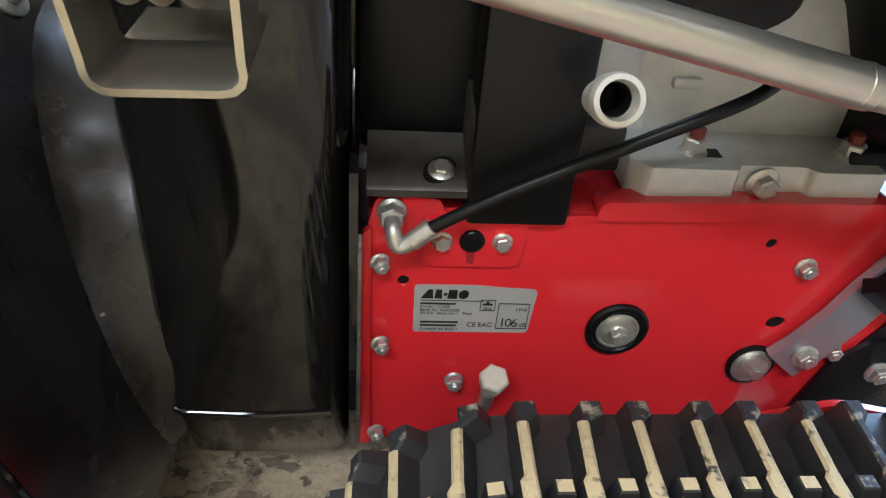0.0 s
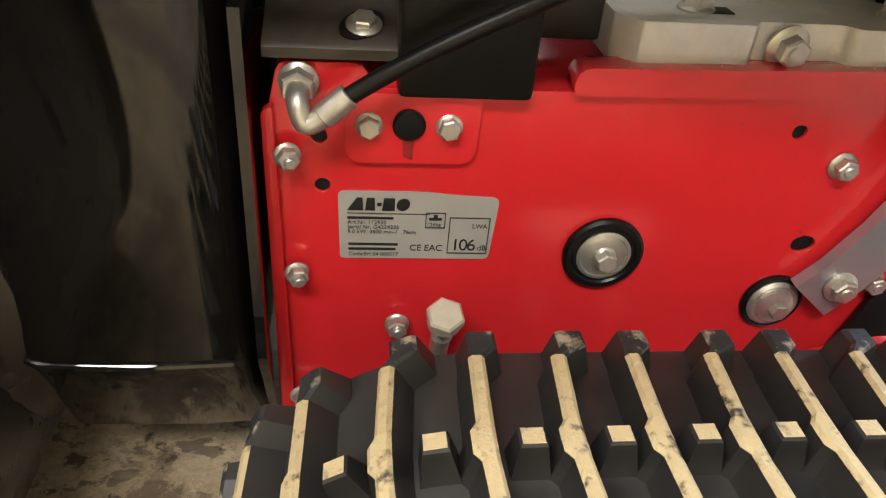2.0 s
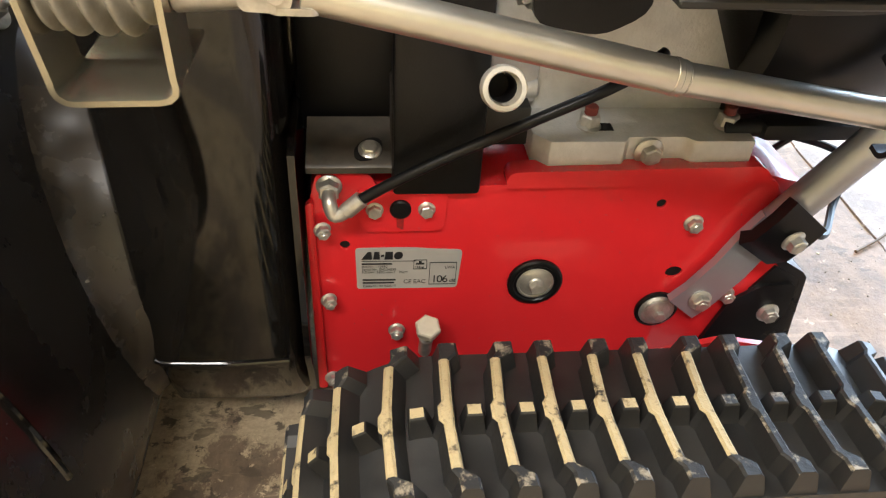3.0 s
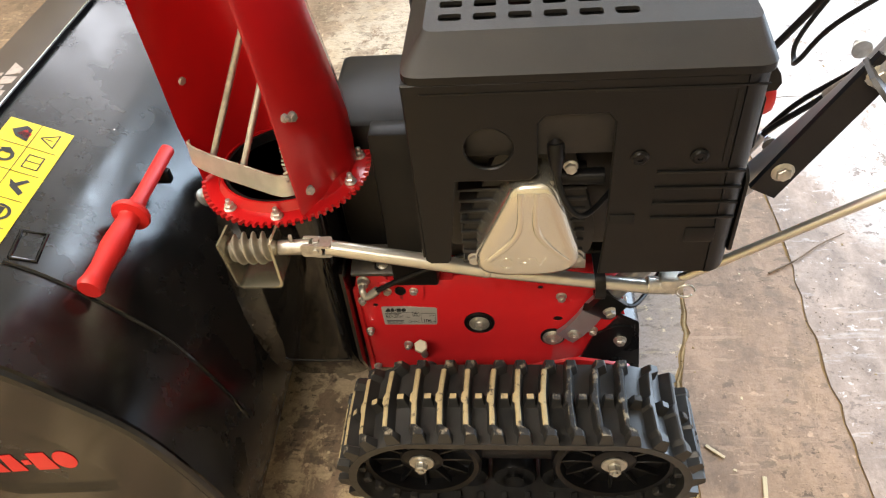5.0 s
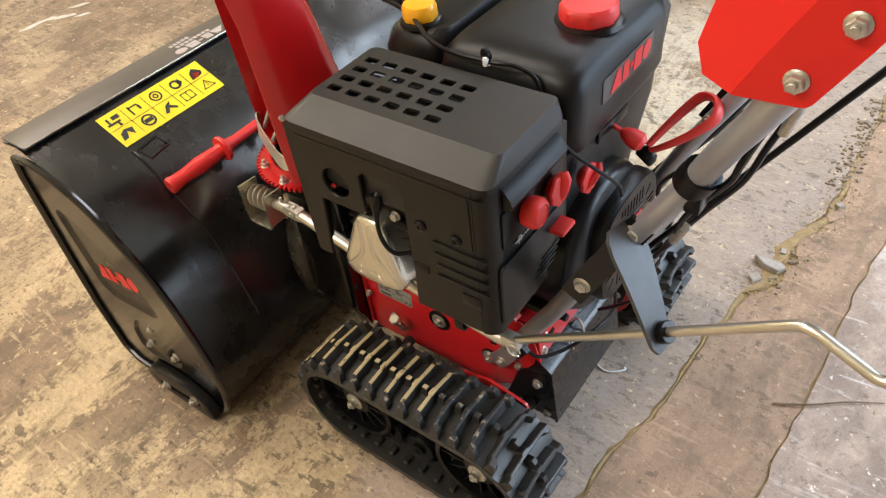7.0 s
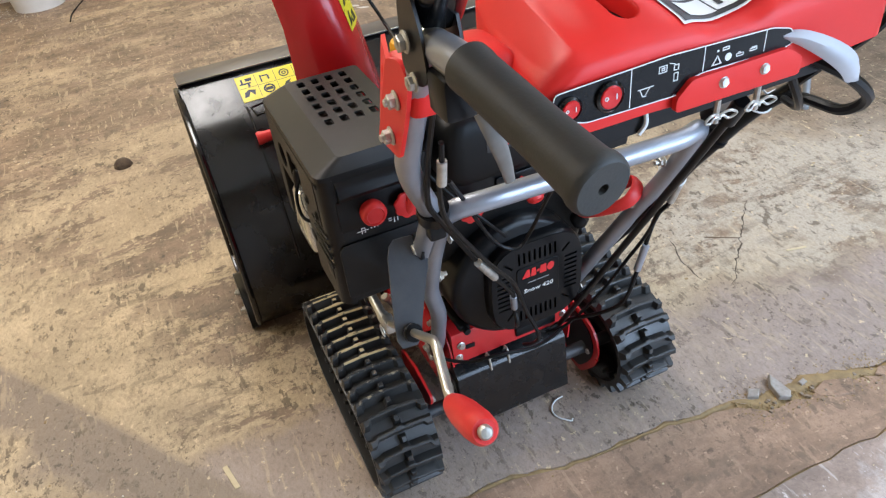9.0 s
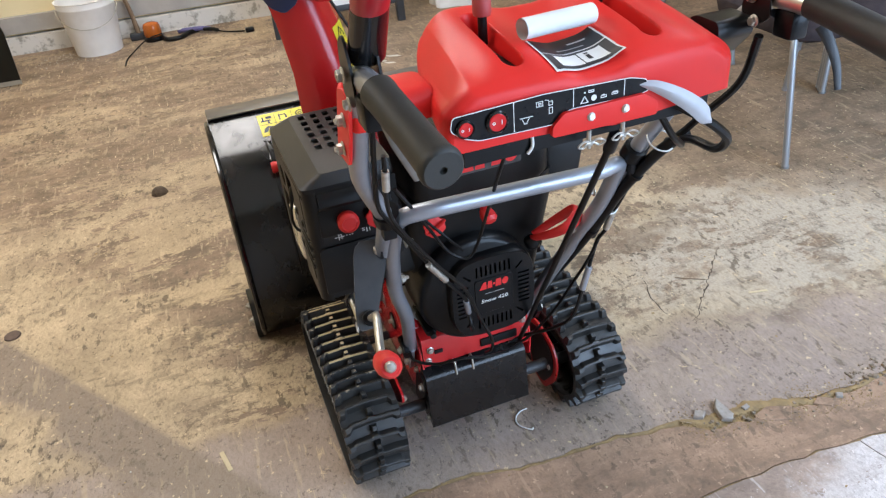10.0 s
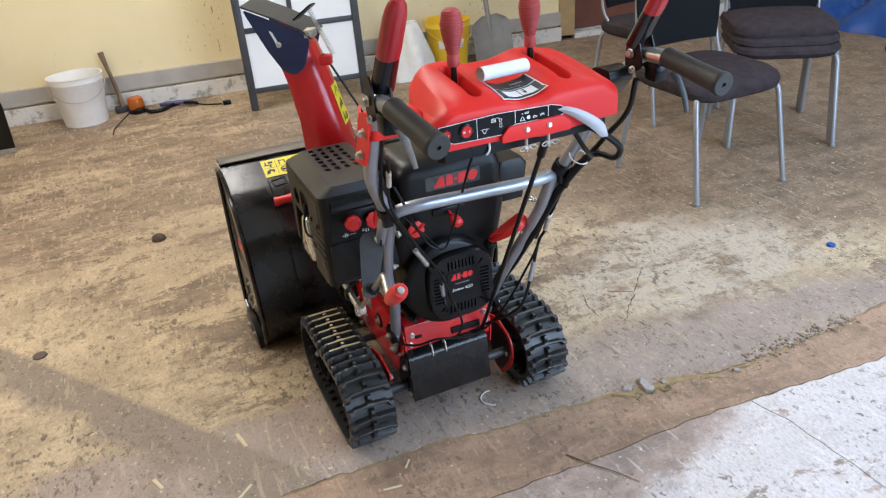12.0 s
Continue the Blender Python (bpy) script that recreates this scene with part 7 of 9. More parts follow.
for pts, s, tip, name in ((UP_L, -1, Vector((0.751, -0.112, 0.940)), "left"), (UP_R, 1, Vector((0.751, 0.381, 0.938)), "right")):
    up = tube("upper_handlebar", pts, 0.0125, GREY_PAINT, blower, "silver-grey upper handlebar tube")
    bm = bmesh.new()
    rod(bm, pts[5], pts[7], 0.0128, 18)
    part("bright_end", bm, STEEL_TUBE, up)
    a = Vector(pts[6]) + Vector((0.012, 0, 0))
    d = tip - a
    h = d.length
    bm = bmesh.new()
    lathe(bm, [(0.0150, 0), (0.0178, 0.002), (0.0178, 0.010), (0.0172, 0.014), (0.0172, h * 0.6), (0.0184, h - 0.014), (0.0198, h - 0.009), (0.0199, h - 0.005), (0.0190, h - 0.0015), (0.0172, h), (0.0035, h), (0.003, h - 0.004), (0.0, h - 0.004)], a, d, 32)
    part("grip", bm, RUBBER_GRIP, up, "dark rubber hand grip")
    y0 = pts[0][1] - 0.004 * s
    bm = bmesh.new()
    strap(bm, [(0.286, y0 + 0.008 * s, 0.496), (0.360, y0 + 0.009 * s, 0.636)], 0.028, 0.006, (0.85, 0, -0.5))
    part("joint_strap", bm, BLACK_MATT, up)
    for k in (0.18, 0.90):
        p = Vector((0.286, y0 + 0.010 * s, 0.496)).lerp(Vector((0.360, y0 + 0.011 * s, 0.636)), k)
        bolt(up, p, (0, s, 0), 0.0125, 0.007, 1.7)
        bolt(up, (p.x, y0 - 0.030 * s, p.z), (0, -s, 0), 0.0115, 0.007, 1.5, 0.006, "nut")
    bm = bmesh.new()
    q, dq = Vector(pts[1]), (Vector(pts[2]) - Vector(pts[0])).normalized()
    lathe(bm, [(0.0130, -0.012), (0.0180, -0.011), (0.0185, 0.0), (0.0180, 0.011), (0.0130, 0.012)], q, dq, 24)
    box(bm, (q.x - 0.006, q.y - 0.010, q.z - 0.034), (q.x + 0.010, q.y + 0.010, q.z - 0.010), 0.003)
    part("cable_clip", bm, PLASTIC_SMOOTH, up)
    # lever joint and the long safety lever
    j = Vector((pts[5][0] + 0.006, pts[5][1] - 0.002 * s, pts[5][2] - 0.004))
    bm = bmesh.new()
    for off in (-0.016, 0.013):
        plate(bm, rounded([(j.x - 0.030, j.z - 0.020), (j.x - 0.026, j.z + 0.035), (j.x - 0.004, j.z + 0.050), (j.x + 0.012, j.z + 0.020), (j.x + 0.018, j.z - 0.016), (j.x, j.z - 0.026)], 0.010), "y", j.y + off, j.y + off + 0.003, bevel=0.0008, seg=1)
    lever = part("safety_lever", bm, BLACK_MATT, up, "long safety lever, red above and black below")
    top = Vector((0.660, pts[5][1] + 0.006, 1.122)) if s < 0 else Vector((0.640, pts[5][1] - 0.004, 1.120))
    base = j + Vector((-0.010, 0.008 if s < 0 else -0.010, 0.022))
    mid = base.lerp(top, 0.40)
    for nm, a, b, r0, r1, mt in (("lever_root", base, mid, 0.0200, 0.0185, GLOSS_PLASTIC), ("lever_sleeve", mid, top, 0.0192, 0.0170, CRIMSON)):
        bm = bmesh.new()
        n = 10
        P = [a.lerp(b, k / n) for k in range(n + 1)]
        R = [r0 + (r1 - r0) * k / n for k in range(n + 1)]
        if nm == "lever_sleeve":
            R[0], R[-3], R[-2], R[-1] = r0 * 0.96, r1 * 0.97, r1 * 0.84, r1 * 0.42
        sweep(bm, P, R, 18, flat=0.72)
        part(nm, bm, mt, lever)
    bolt(up, (j.x - 0.012, j.y - 0.018 + 0.0, j.z + 0.006), (0, -1, 0), 0.0115, 0.007, 1.5)
    bolt(up, (j.x - 0.004, j.y - 0.018, j.z - 0.022), (0, -1, 0), 0.010, 0.006, 1.5)
    # short trigger under the grip
    bm = bmesh.new()
    g = Vector((pts[6][0], pts[6][1], pts[6][2]))
    blade = curve_through([g + Vector((0.026, 0.004, -0.024)), g + Vector((0.040, 0.006, -0.040)), g + Vector((0.052, 0.009, -0.062)), g + Vector((0.060, 0.010, -0.088))] if s > 0 else [g + Vector((0.030, -0.002 * s, -0.026)), g + Vector((0.036, -0.006 * s, -0.045)), g + Vector((0.024, -0.018 * s, -0.074)), g + Vector((0.006, -0.031 * s, -0.104))], 4)
    sweep(bm, blade, [0.0078 - 0.0038 * k / (len(blade) - 1) for k in range(len(blade))], 12, flat=0.30, up=(0.35, 0.9, 0.1))
    part("trigger", bm, TRIGGER_GREY if s < 0 else GREY_STEEL, up, "short grey trigger lever")
    bm = bmesh.new()
    box(bm, (g.x - 0.030, g.y - 0.014, g.z - 0.046), (g.x + 0.002, g.y + 0.012, g.z - 0.012), 0.005)
    part("trigger_mount", bm, PLASTIC_SMOOTH, up)

# crank eye plate on the left tube
bm = bmesh.new()
rows = []
for (x, y, z), w in zip([(0.338, -0.0950, 0.634), (0.343, -0.0965, 0.629), (0.352, -0.100, 0.619), (0.366, -0.107, 0.602), (0.382, -0.117, 0.582), (0.399, -0.127, 0.556), (0.408, -0.1315, 0.541), (0.413, -0.134, 0.533)], (0.030, 0.044, 0.050, 0.047, 0.041, 0.034, 0.030, 0.018)):
    across, thick = Vector((0.13, 0.99, 0)) * (w / 2), Vector((0.0017, 0, 0.0011))
    p = Vector((x, y, z))
    rows.append([bm.verts.new(q) for q in (p - across - thick, p + across - thick, p + across + thick, p - across + thick)])
for a, b in zip(rows, rows[1:]):
    for k in range(4):
        bm.faces.new((a[k], a[(k + 1) % 4], b[(k + 1) % 4], b[k]))
bm.faces.new(rows[0][::-1])
bm.faces.new(rows[-1])
eye = part("crank_support", bm, GREY_STEEL, blower, "bent grey steel crank support")
bm = bmesh.new()
c = E1.lerp(BEND, 0.625)
dd = (BEND - E1).normalized()
rod(bm, c - dd * 0.006, c + dd * 0.006, 0.0115, 20)
part("bush", bm, PLASTIC_SMOOTH, eye)

# ---- control console ----
DX0, DX1 = 0.374, 0.586


def dash_edges(u):
    """Left and right edge of the console at a share u of its depth, front corners rounded."""
    lo = -0.002 + (-0.050 + 0.002) * u ** 0.8
    hi = 0.306 + 0.004 * math.sin(math.pi * u)
    cut = 0.0
    if u < 0.30:
        cut = 0.050 * (1 - (1 - (1 - u / 0.30) ** 2.6) ** (1 / 2.6))
    if u > 0.90:
        cut = 0.012 * (1 - (1 - ((u - 0.90) / 0.10) ** 2.2) ** (1 / 2.2))
    return lo + cut, hi - cut


def dash_z(x, y):
    """Height of the console's top: two humps with lever slots, a hollow between."""
    u = min(1.0, max(0.0, (x - DX0) / (DX1 - DX0)))
    lo, hi = dash_edges(u)
    v = (y - lo) / (hi - lo)
    z = 0.9545 - 0.027 * u
    fade = 1 / (1 + math.exp((u - 0.90) / 0.05)) * 1 / (1 + math.exp((0.06 - u) / 0.03))
    for yc, w in ((0.044, 0.040), (0.216, 0.040)):
        z += 0.012 * math.exp(-abs((y - yc) / w) ** 3.2) * fade
    z -= 0.007 * math.exp(-((y - 0.130) / 0.032) ** 4) * (0.25 + 0.75 * u)
    z -= 0.010 * max(0.0, min(1.0, (0.004 - 0.020 * u - y) / 0.022)) * fade
    e = min(v, 1 - v)
    z -= 0.016 * max(0.0, 1 - e / 0.10) ** 2
    z -= 0.016 * max(0.0, 1 - u / 0.14) ** 2 + 0.005 * max(0.0, 1 - (1 - u) / 0.08) ** 2
    return z


SLOTS = [(0.430, 0.558, 0.0360, 0.0540), (0.420, 0.558, 0.2080, 0.2260)]


def slot_depth(x, y):
    """How far inside a lever slot a place lies (below 0: outside)."""
    best = -1.0
    for a, b, c, d in SLOTS:
        r = (d - c) / 2
        m = (c + d) / 2
        px = min(max(x, a + r), b - r)
        best = max(best, r - math.hypot(x - px, y - m))
    return best


nu, nv = 160, 360
bm = bmesh.new()
grid = []
for i in range(nu + 1):
    u = i / nu
    lo, hi = dash_edges(u)
    row = []
    for j in range(nv + 1):
        x, y = DX0 + (DX1 - DX0) * u, lo + (hi - lo) * j / nv
        z = dash_z(x, y)
        d = slot_depth(x, y)
        if d > -0.004:
            q = min(1.0, (d + 0.004) / 0.0075)
            z -= 0.040 * q * q * (3 - 2 * q)
        row.append(bm.verts.new((x, y, z)))
    grid.append(row)
for i in range(nu):
    for j in range(nv):
        bm.faces.new((grid[i][j], grid[i + 1][j], grid[i + 1][j + 1], grid[i][j + 1]))
rim_v = [grid[0][j] for j in range(nv)] + [grid[i][nv] for i in range(nu)] + [grid[nu][j] for j in range(nv, 0, -1)] + [grid[i][0] for i in range(nu, 0, -1)]
mid = Vector((0.48, 0.128))
last = rim_v
for grow, drop in ((0.0025, 0.003), (0.004, 0.009), (0.0045, 0.020), (0.0045, None)):
    nxt = []
    for v in rim_v:
        out = (v.co.xy - mid).normalized() * grow
        low = 0.872 - 0.010 * max(0.0, min(1.0, (v.co.y - 0.05) / 0.1)) * max(0.0, 1 - abs(v.co.y - 0.15) / 0.14) - 0.0065 if v.co.x > 0.56 else 0.884
        nxt.append(bm.verts.new((v.co.x + out.x, v.co.y + out.y, v.co.z - drop if drop else low)))
    for k in range(len(last)):
        bm.faces.new((last[k], last[(k + 1) % len(last)], nxt[(k + 1) % len(last)], nxt[k]))
    last = nxt
dash = part("console", bm, RED_PLASTIC, blower, "moulded red plastic control console with two lever slots", 60)
for a, b, c, d in SLOTS:
    bm = bmesh.new()
    plate(bm, rect(a + 0.001, c + 0.001, b - 0.001, d - 0.001, 0.007, 4), "z", 0.905, 0.9290)
    part("slot_floor", bm, DARK, dash)
outline = [(DX0 + 0.012 + (DX1 - DX0 - 0.020) * k / 12, dash_edges(k / 12)[0] + 0.010) for k in range(13)] + [(DX0 + 0.012 + (DX1 - DX0 - 0.020) * k / 12, dash_edges(k / 12)[1] - 0.010) for k in range(12, -1, -1)]
bm = bmesh.new()
plate(bm, outline, "z", 0.842, 0.896, bevel=0.003)
tray = part("console_tray", bm, PLASTIC_SMOOTH, dash, "black tray under the console")
for y0, y1, z in ((0.018, 0.026, 0.856), (0.038, 0.078, 0.858)):
    bm = bmesh.new()
    box(bm, (0.5735, y0, z), (0.5785, y1, z + 0.006), 0.001)
    part("tray_slot", bm, DARK, tray)
bm = bmesh.new()
sweep(bm, bent([(0.578, 0.052, 0.868), (0.582, 0.052, 0.850), (0.580, 0.046, 0.842)], 0.006), 0.0020, 8)
part("cable_tie", bm, PAPER, tray)
# side cheeks bolted to the tubes
for y, s in ((-0.1345, -1), (0.372, 1)):
    bm = bmesh.new()
    plate(bm, rounded([(0.484, 0.925), (0.455, 0.874), (0.430, 0.826), (0.482, 0.829), (0.513, 0.883), (0.530, 0.920), (0.515, 0.934)], [0.008, 0.02, 0.003, 0.006, 0.01, 0.008, 0.010]), "y", y, y - 0.004 * s, bevel=0.001)
    if s > 0:
        bm.free()
        bm = bmesh.new()
        plate(bm, rounded([(0.505, 0.930), (0.470, 0.905), (0.474, 0.880), (0.520, 0.878), (0.552, 0.912), (0.548, 0.930)], 0.008), "y", 0.312, 0.362, bevel=0.003)
        part("side_bracket", bm, BLACK_MATT, dash, "black bracket between the console and its tube")
        continue
    # the cheek bends inwards towards its front
    wing = []
    for off in (0.0, 0.004):
        wing.append([bm.verts.new(p) for p in ((0.432, y + off, 0.826), (0.484, y + off, 0.924), (0.412, -0.112 + off, 0.915), (0.397, -0.116 + off, 0.850), (0.404, -0.118 + off, 0.827))])
    bm.faces.new(wing[0][::-1])
    bm.faces.new(wing[1])
    for k in range(5):
        bm.faces.new((wing[0][k], wing[0][(k + 1) % 5], wing[1][(k + 1) % 5], wing[1][k]))
    inner, outer = -0.030, y - 0.004 * s
    lo, hi = min(inner, outer), max(inner, outer)
    rounded_block(bm, [(0.884, 0.446, lo, 0.522, hi, 0.010), (0.904, 0.446, lo, 0.524, hi, 0.012), (0.915, 0.452, lo + 0.004, 0.518, hi - 0.004, 0.014), (0.919, 0.464, lo + 0.012, 0.508, hi - 0.012, 0.012)], 4)
    cheek = part("side_cheek", bm, RED_PLASTIC, dash, "red cheek of the console")
    for x, z in ((0.497, 0.893), (0.471, 0.848)):
        bolt(cheek, (x, y + 0.0005 * s, z), (0, s, 0), 0.0115, 0.008, 1.5, 0.003)

# stickers on the rear face, in its own plane (across, up)
REAR = facing((0.5912, 0.0, 0.0), (0, 1, 0), (0, 0, 1))


STICK = rounded([(-0.047, 0.895), (-0.044, 0.909), (0.060, 0.9125), (0.165, 0.9085), (0.186, 0.903), (0.192, 0.890), (0.180, 0.8865), (0.095, 0.8885), (0.083, 0.886), (0.072, 0.8755), (-0.015, 0.8775), (-0.034, 0.884)], 0.004, 3)
bm = bmesh.new()
plate(bm, STICK, "z", 0.0, 0.0010)
sticker = part("panel_sticker", bm, material("glossy_black_film", (0.005, 0.005, 0.0055), 0.16, colour2=(0.02, 0.02, 0.02), scale=60, amount=0.3, bump=0.04, bump_scale=90, spec=0.2), dash, "black panel sticker with white pictograms")
sticker.matrix_basis = REAR
bm = bmesh.new()
sweep(bm, [(x, y, 0.0012) for x, y in STICK + STICK[:1]], 0.00055, 5)
part("white_border", bm, WHITE_INK, sticker)
def frame_lines(x0, z0, x1, z1, t=0.0007):
    return [("box", x0, z0, x1, z0 + t), ("box", x0, z1 - t, x1, z1), ("box", x0, z0 + t, x0 + t, z1 - t), ("box", x1 - t, z0 + t, x1, z1 - t)]


pics = {"rule": [("box", 0.0245, 0.878, 0.0253, 0.911), ("box", 0.0950, 0.890, 0.0958, 0.911), ("box", 0.158, 0.890, 0.1588, 0.908)],
        "chute_mark": [("box", 0.032, 0.8905, 0.047, 0.8913), ("poly", [(0.034, 0.8900), (0.0348, 0.8900), (0.0375, 0.8840), (0.0367, 0.8840)]), ("poly", [(0.0425, 0.8900), (0.0433, 0.8900), (0.0400, 0.8850), (0.0392, 0.8850)]), ("box", 0.0367, 0.8838, 0.0405, 0.8845)],
        "key_mark": frame_lines(0.051, 0.8995, 0.0590, 0.9055) + frame_lines(0.0535, 0.9012, 0.0570, 0.9038) + frame_lines(0.0655, 0.8985, 0.0705, 0.9035) + frame_lines(0.0660, 0.8890, 0.0705, 0.8965) + [("poly", [(0.061, 0.9055), (0.066, 0.9040), (0.0662, 0.9046), (0.0612, 0.9062)])],
        "warning_mark": [("poly", [(0.104, 0.892), (0.1055, 0.892), (0.1096, 0.8995), (0.109, 0.900)]), ("poly", [(0.114, 0.892), (0.1125, 0.892), (0.1085, 0.8995), (0.109, 0.900)]), ("box", 0.104, 0.8915, 0.114, 0.8923), ("box", 0.1080, 0.9025, 0.1100, 0.9042)] + frame_lines(0.1135, 0.9022, 0.1205, 0.9052, 0.0009),
        "round_mark": [("ring", 0.1205, 0.8955, 0.0034)],
        "side_mark": frame_lines(0.1290, 0.8930, 0.1365, 0.8958) + [("box", 0.1305, 0.8962, 0.1335, 0.8970)] + frame_lines(0.1425, 0.8940, 0.1505, 0.8965) + [("box", 0.1440, 0.8968, 0.1500, 0.8976)]}
for nm, pieces in pics.items():
    for kind, *v in pieces:
        bm = bmesh.new()
        if kind == "box":
            box(bm, (v[0], v[1], 0.0010), (v[2], v[3], 0.0014))
        elif kind == "ring":
            plate(bm, circle(v[0], v[1], v[2], 14), "z", 0.0010, 0.0014)
        else:
            plate(bm, v[0], "z", 0.0010, 0.0014)
        part(nm, bm, WHITE_INK, sticker)
SWITCH_RED = material("glossy_red_switch", (0.55, 0.008, 0.008), 0.2)
for x, z, r in ((-0.031, 0.8945, 0.0085), (0.005, 0.8945, 0.0105)):
    bm = bmesh.new()
    lathe(bm, [(r * 1.25, 0.0010), (r * 1.22, 0.0035), (r * 1.05, 0.005), (r, 0.004)], (x, z, 0), (0, 0, 1), 28)
    sw = part("switch", bm, GLOSS_PLASTIC, sticker)
    bm = bmesh.new()
    lathe(bm, [(r * 0.94, 0.003), (r * 0.92, 0.0044), (r * 0.84, 0.0050), (r * 0.5, 0.0046), (0, 0.0044)], (x, z, 0), (0, 0, 1), 24)
    rocker = part("rocker", bm, SWITCH_RED, sw)
    bm = bmesh.new()
    box(bm, (x + r * 0.40, z - r * 0.22, 0.0047), (x + r * 0.48, z + r * 0.22, 0.0052))
    plate(bm, circle(x - r * 0.44, z, r * 0.17, 12), "z", 0.0047, 0.0052, holes=[circle(x - r * 0.44, z, r * 0.10, 10)])
    part("switch_marks", bm, WHITE_INK, rocker)
# raised red bar with two screws and spring clips below
bm = bmesh.new()
plate(bm, rounded([(0.068, 0.862), (0.068, 0.874), (0.082, 0.8875), (0.182, 0.8880), (0.200, 0.876), (0.200, 0.8600)], 0.004, 3), "z", 0.0, 0.006, bevel=0.0028, seg=3)
bar = part("screw_bar", bm, RED_PLASTIC, dash, "raised red bar with two screws")
bar.matrix_basis = REAR
for x in (0.1150, 0.1580):
    bolt(bar, (x, 0.8765, 0.0058), (0, 0.15, 1), 0.0075, 0.003, 1.35, name="screw")
    bm = bmesh.new()
    rod(bm, (x - 0.001, 0.860, 0.004), (x - 0.001, 0.838, 0.004), 0.0026, 8)
    for s in (-1, 1):
        sweep(bm, curve_through([(x, 0.846, 0.006), (x + 0.009 * s, 0.849, 0.008), (x + 0.017 * s, 0.845, 0.009), (x + 0.010 * s, 0.841, 0.007), (x + 0.004 * s, 0.845, 0.0065), (x - 0.002 * s, 0.842, 0.006)], 4), 0.0013, 6)
    part("spring_clip", bm, ZINC, bar)
# peeling white sticker end
bm = bmesh.new()
P = curve_through([(0.592, 0.178, 0.897), (0.600, 0.196, 0.893), (0.609, 0.220, 0.880), (0.611, 0.245, 0.862), (0.604, 0.266, 0.843), (0.594, 0.284, 0.824)], 5)
rows = []
for k, p in enumerate(P):
    t = k / (len(P) - 1)
    w = 0.0105 * (0.12 + 0.88 * math.sin(math.pi * (0.06 + 0.62 * t))) * (1.0 if t < 0.78 else max(0.05, 1 - ((t - 0.78) / 0.22) ** 1.3))
    side = Vector((0.0, 0.52, 0.85))
    rows.append([bm.verts.new(p + side * w * q + Vector((-0.006 * q * q, 0, 0)) + Vector((0.0007 * f, 0, 0.0007 * f))) for f in (0, 1) for q in (-1, -0.5, 0, 0.5, 1)])
for a, b in zip(rows, rows[1:]):
    for i in range(4):
        bm.faces.new((a[i], a[i + 1], b[i + 1], b[i]))
        bm.faces.new((a[5 + i], b[5 + i], b[6 + i], a[6 + i]))
part("peeling_sticker", bm, material("sticker_backing", (0.50, 0.51, 0.55), 0.5, colour2=(0.42, 0.43, 0.46), scale=30, amount=0.5), dash, "peeling sticker end showing its white back")

# instruction sheet with a rolled edge on the console
def sheet_point(s, t, lift):
    """s across, t from the roll to the free edge."""
    x = 0.500 + 0.072 * t + 0.014 * (1 - s) * (1 - 0.4 * t)
    y = 0.078 + 0.090 * s + 0.004 * t
    return Vector((x, y, dash_z(x, y) + lift + 0.018 * max(0, t - 0.80) * (0.05 + s ** 2)))


def sheet_part(name, s0, s1, t0, t1, lift, mat, parent, label="", n=12):
    bm = bmesh.new()
    rows = [[bm.verts.new(sheet_point(s0 + (s1 - s0) * i / n, t0 + (t1 - t0) * j / n, lift)) for i in range(n + 1)] for j in range(n + 1)]
    for a, b in zip(rows, rows[1:]):
        for i in range(n):
            bm.faces.new((a[i], a[i + 1], b[i + 1], b[i]))
    return part(name, bm, mat, parent, label)


sheet_ob = sheet_part("instruction_sheet", 0.0, 1.0, 0.0, 1.0, 0.0015, PAPER, dash, "black instruction sheet with white book pictogram, one end rolled up")
sheet_part("black_field", 0.03, 0.97, 0.0, 0.46, 0.0020, INK, sheet_ob)
sheet_part("black_field", 0.03, 0.97, 0.49, 0.965, 0.0020, INK, sheet_ob)
sheet_part("book_page", 0.14, 0.47, 0.56, 0.90, 0.0025, WHITE_INK, sheet_ob)
sheet_part("book_page", 0.49, 0.84, 0.55, 0.88, 0.0025, WHITE_INK, sheet_ob)
sheet_part("book_letter", 0.57, 0.63, 0.66, 0.80, 0.0030, INK, sheet_ob, n=3)
sheet_part("book_letter", 0.57, 0.63, 0.60, 0.635, 0.0030, INK, sheet_ob, n=3)
GREY_INK = material("grey_pictogram", (0.4, 0.4, 0.4), 0.5)
sheet_part("pictogram", 0.52, 0.80, 0.20, 0.24, 0.0025, GREY_INK, sheet_ob, n=3)
sheet_part("pictogram", 0.30, 0.70, 0.36, 0.38, 0.0025, GREY_INK, sheet_ob, n=3)
bm = bmesh.new()
a, b = sheet_point(-0.04, 0.0, 0.0135), sheet_point(1.04, -0.02, 0.0135)
n = 20
u, w, d = axis_frame((b - a).normalized())
rows = []
for k in range(n + 6):
    ang = 2 * math.pi * k / n
    r = 0.0125 - 0.0012 * k / n
    rows.append([bm.verts.new(p + r * (math.cos(ang) * u + math.sin(ang) * w)) for p in (a, b)])
for p, q in zip(rows, rows[1:]):
    bm.faces.new((p[0], p[1], q[1], q[0]))
part("rolled_end", bm, PAPER, sheet_ob, "rolled white paper edge")
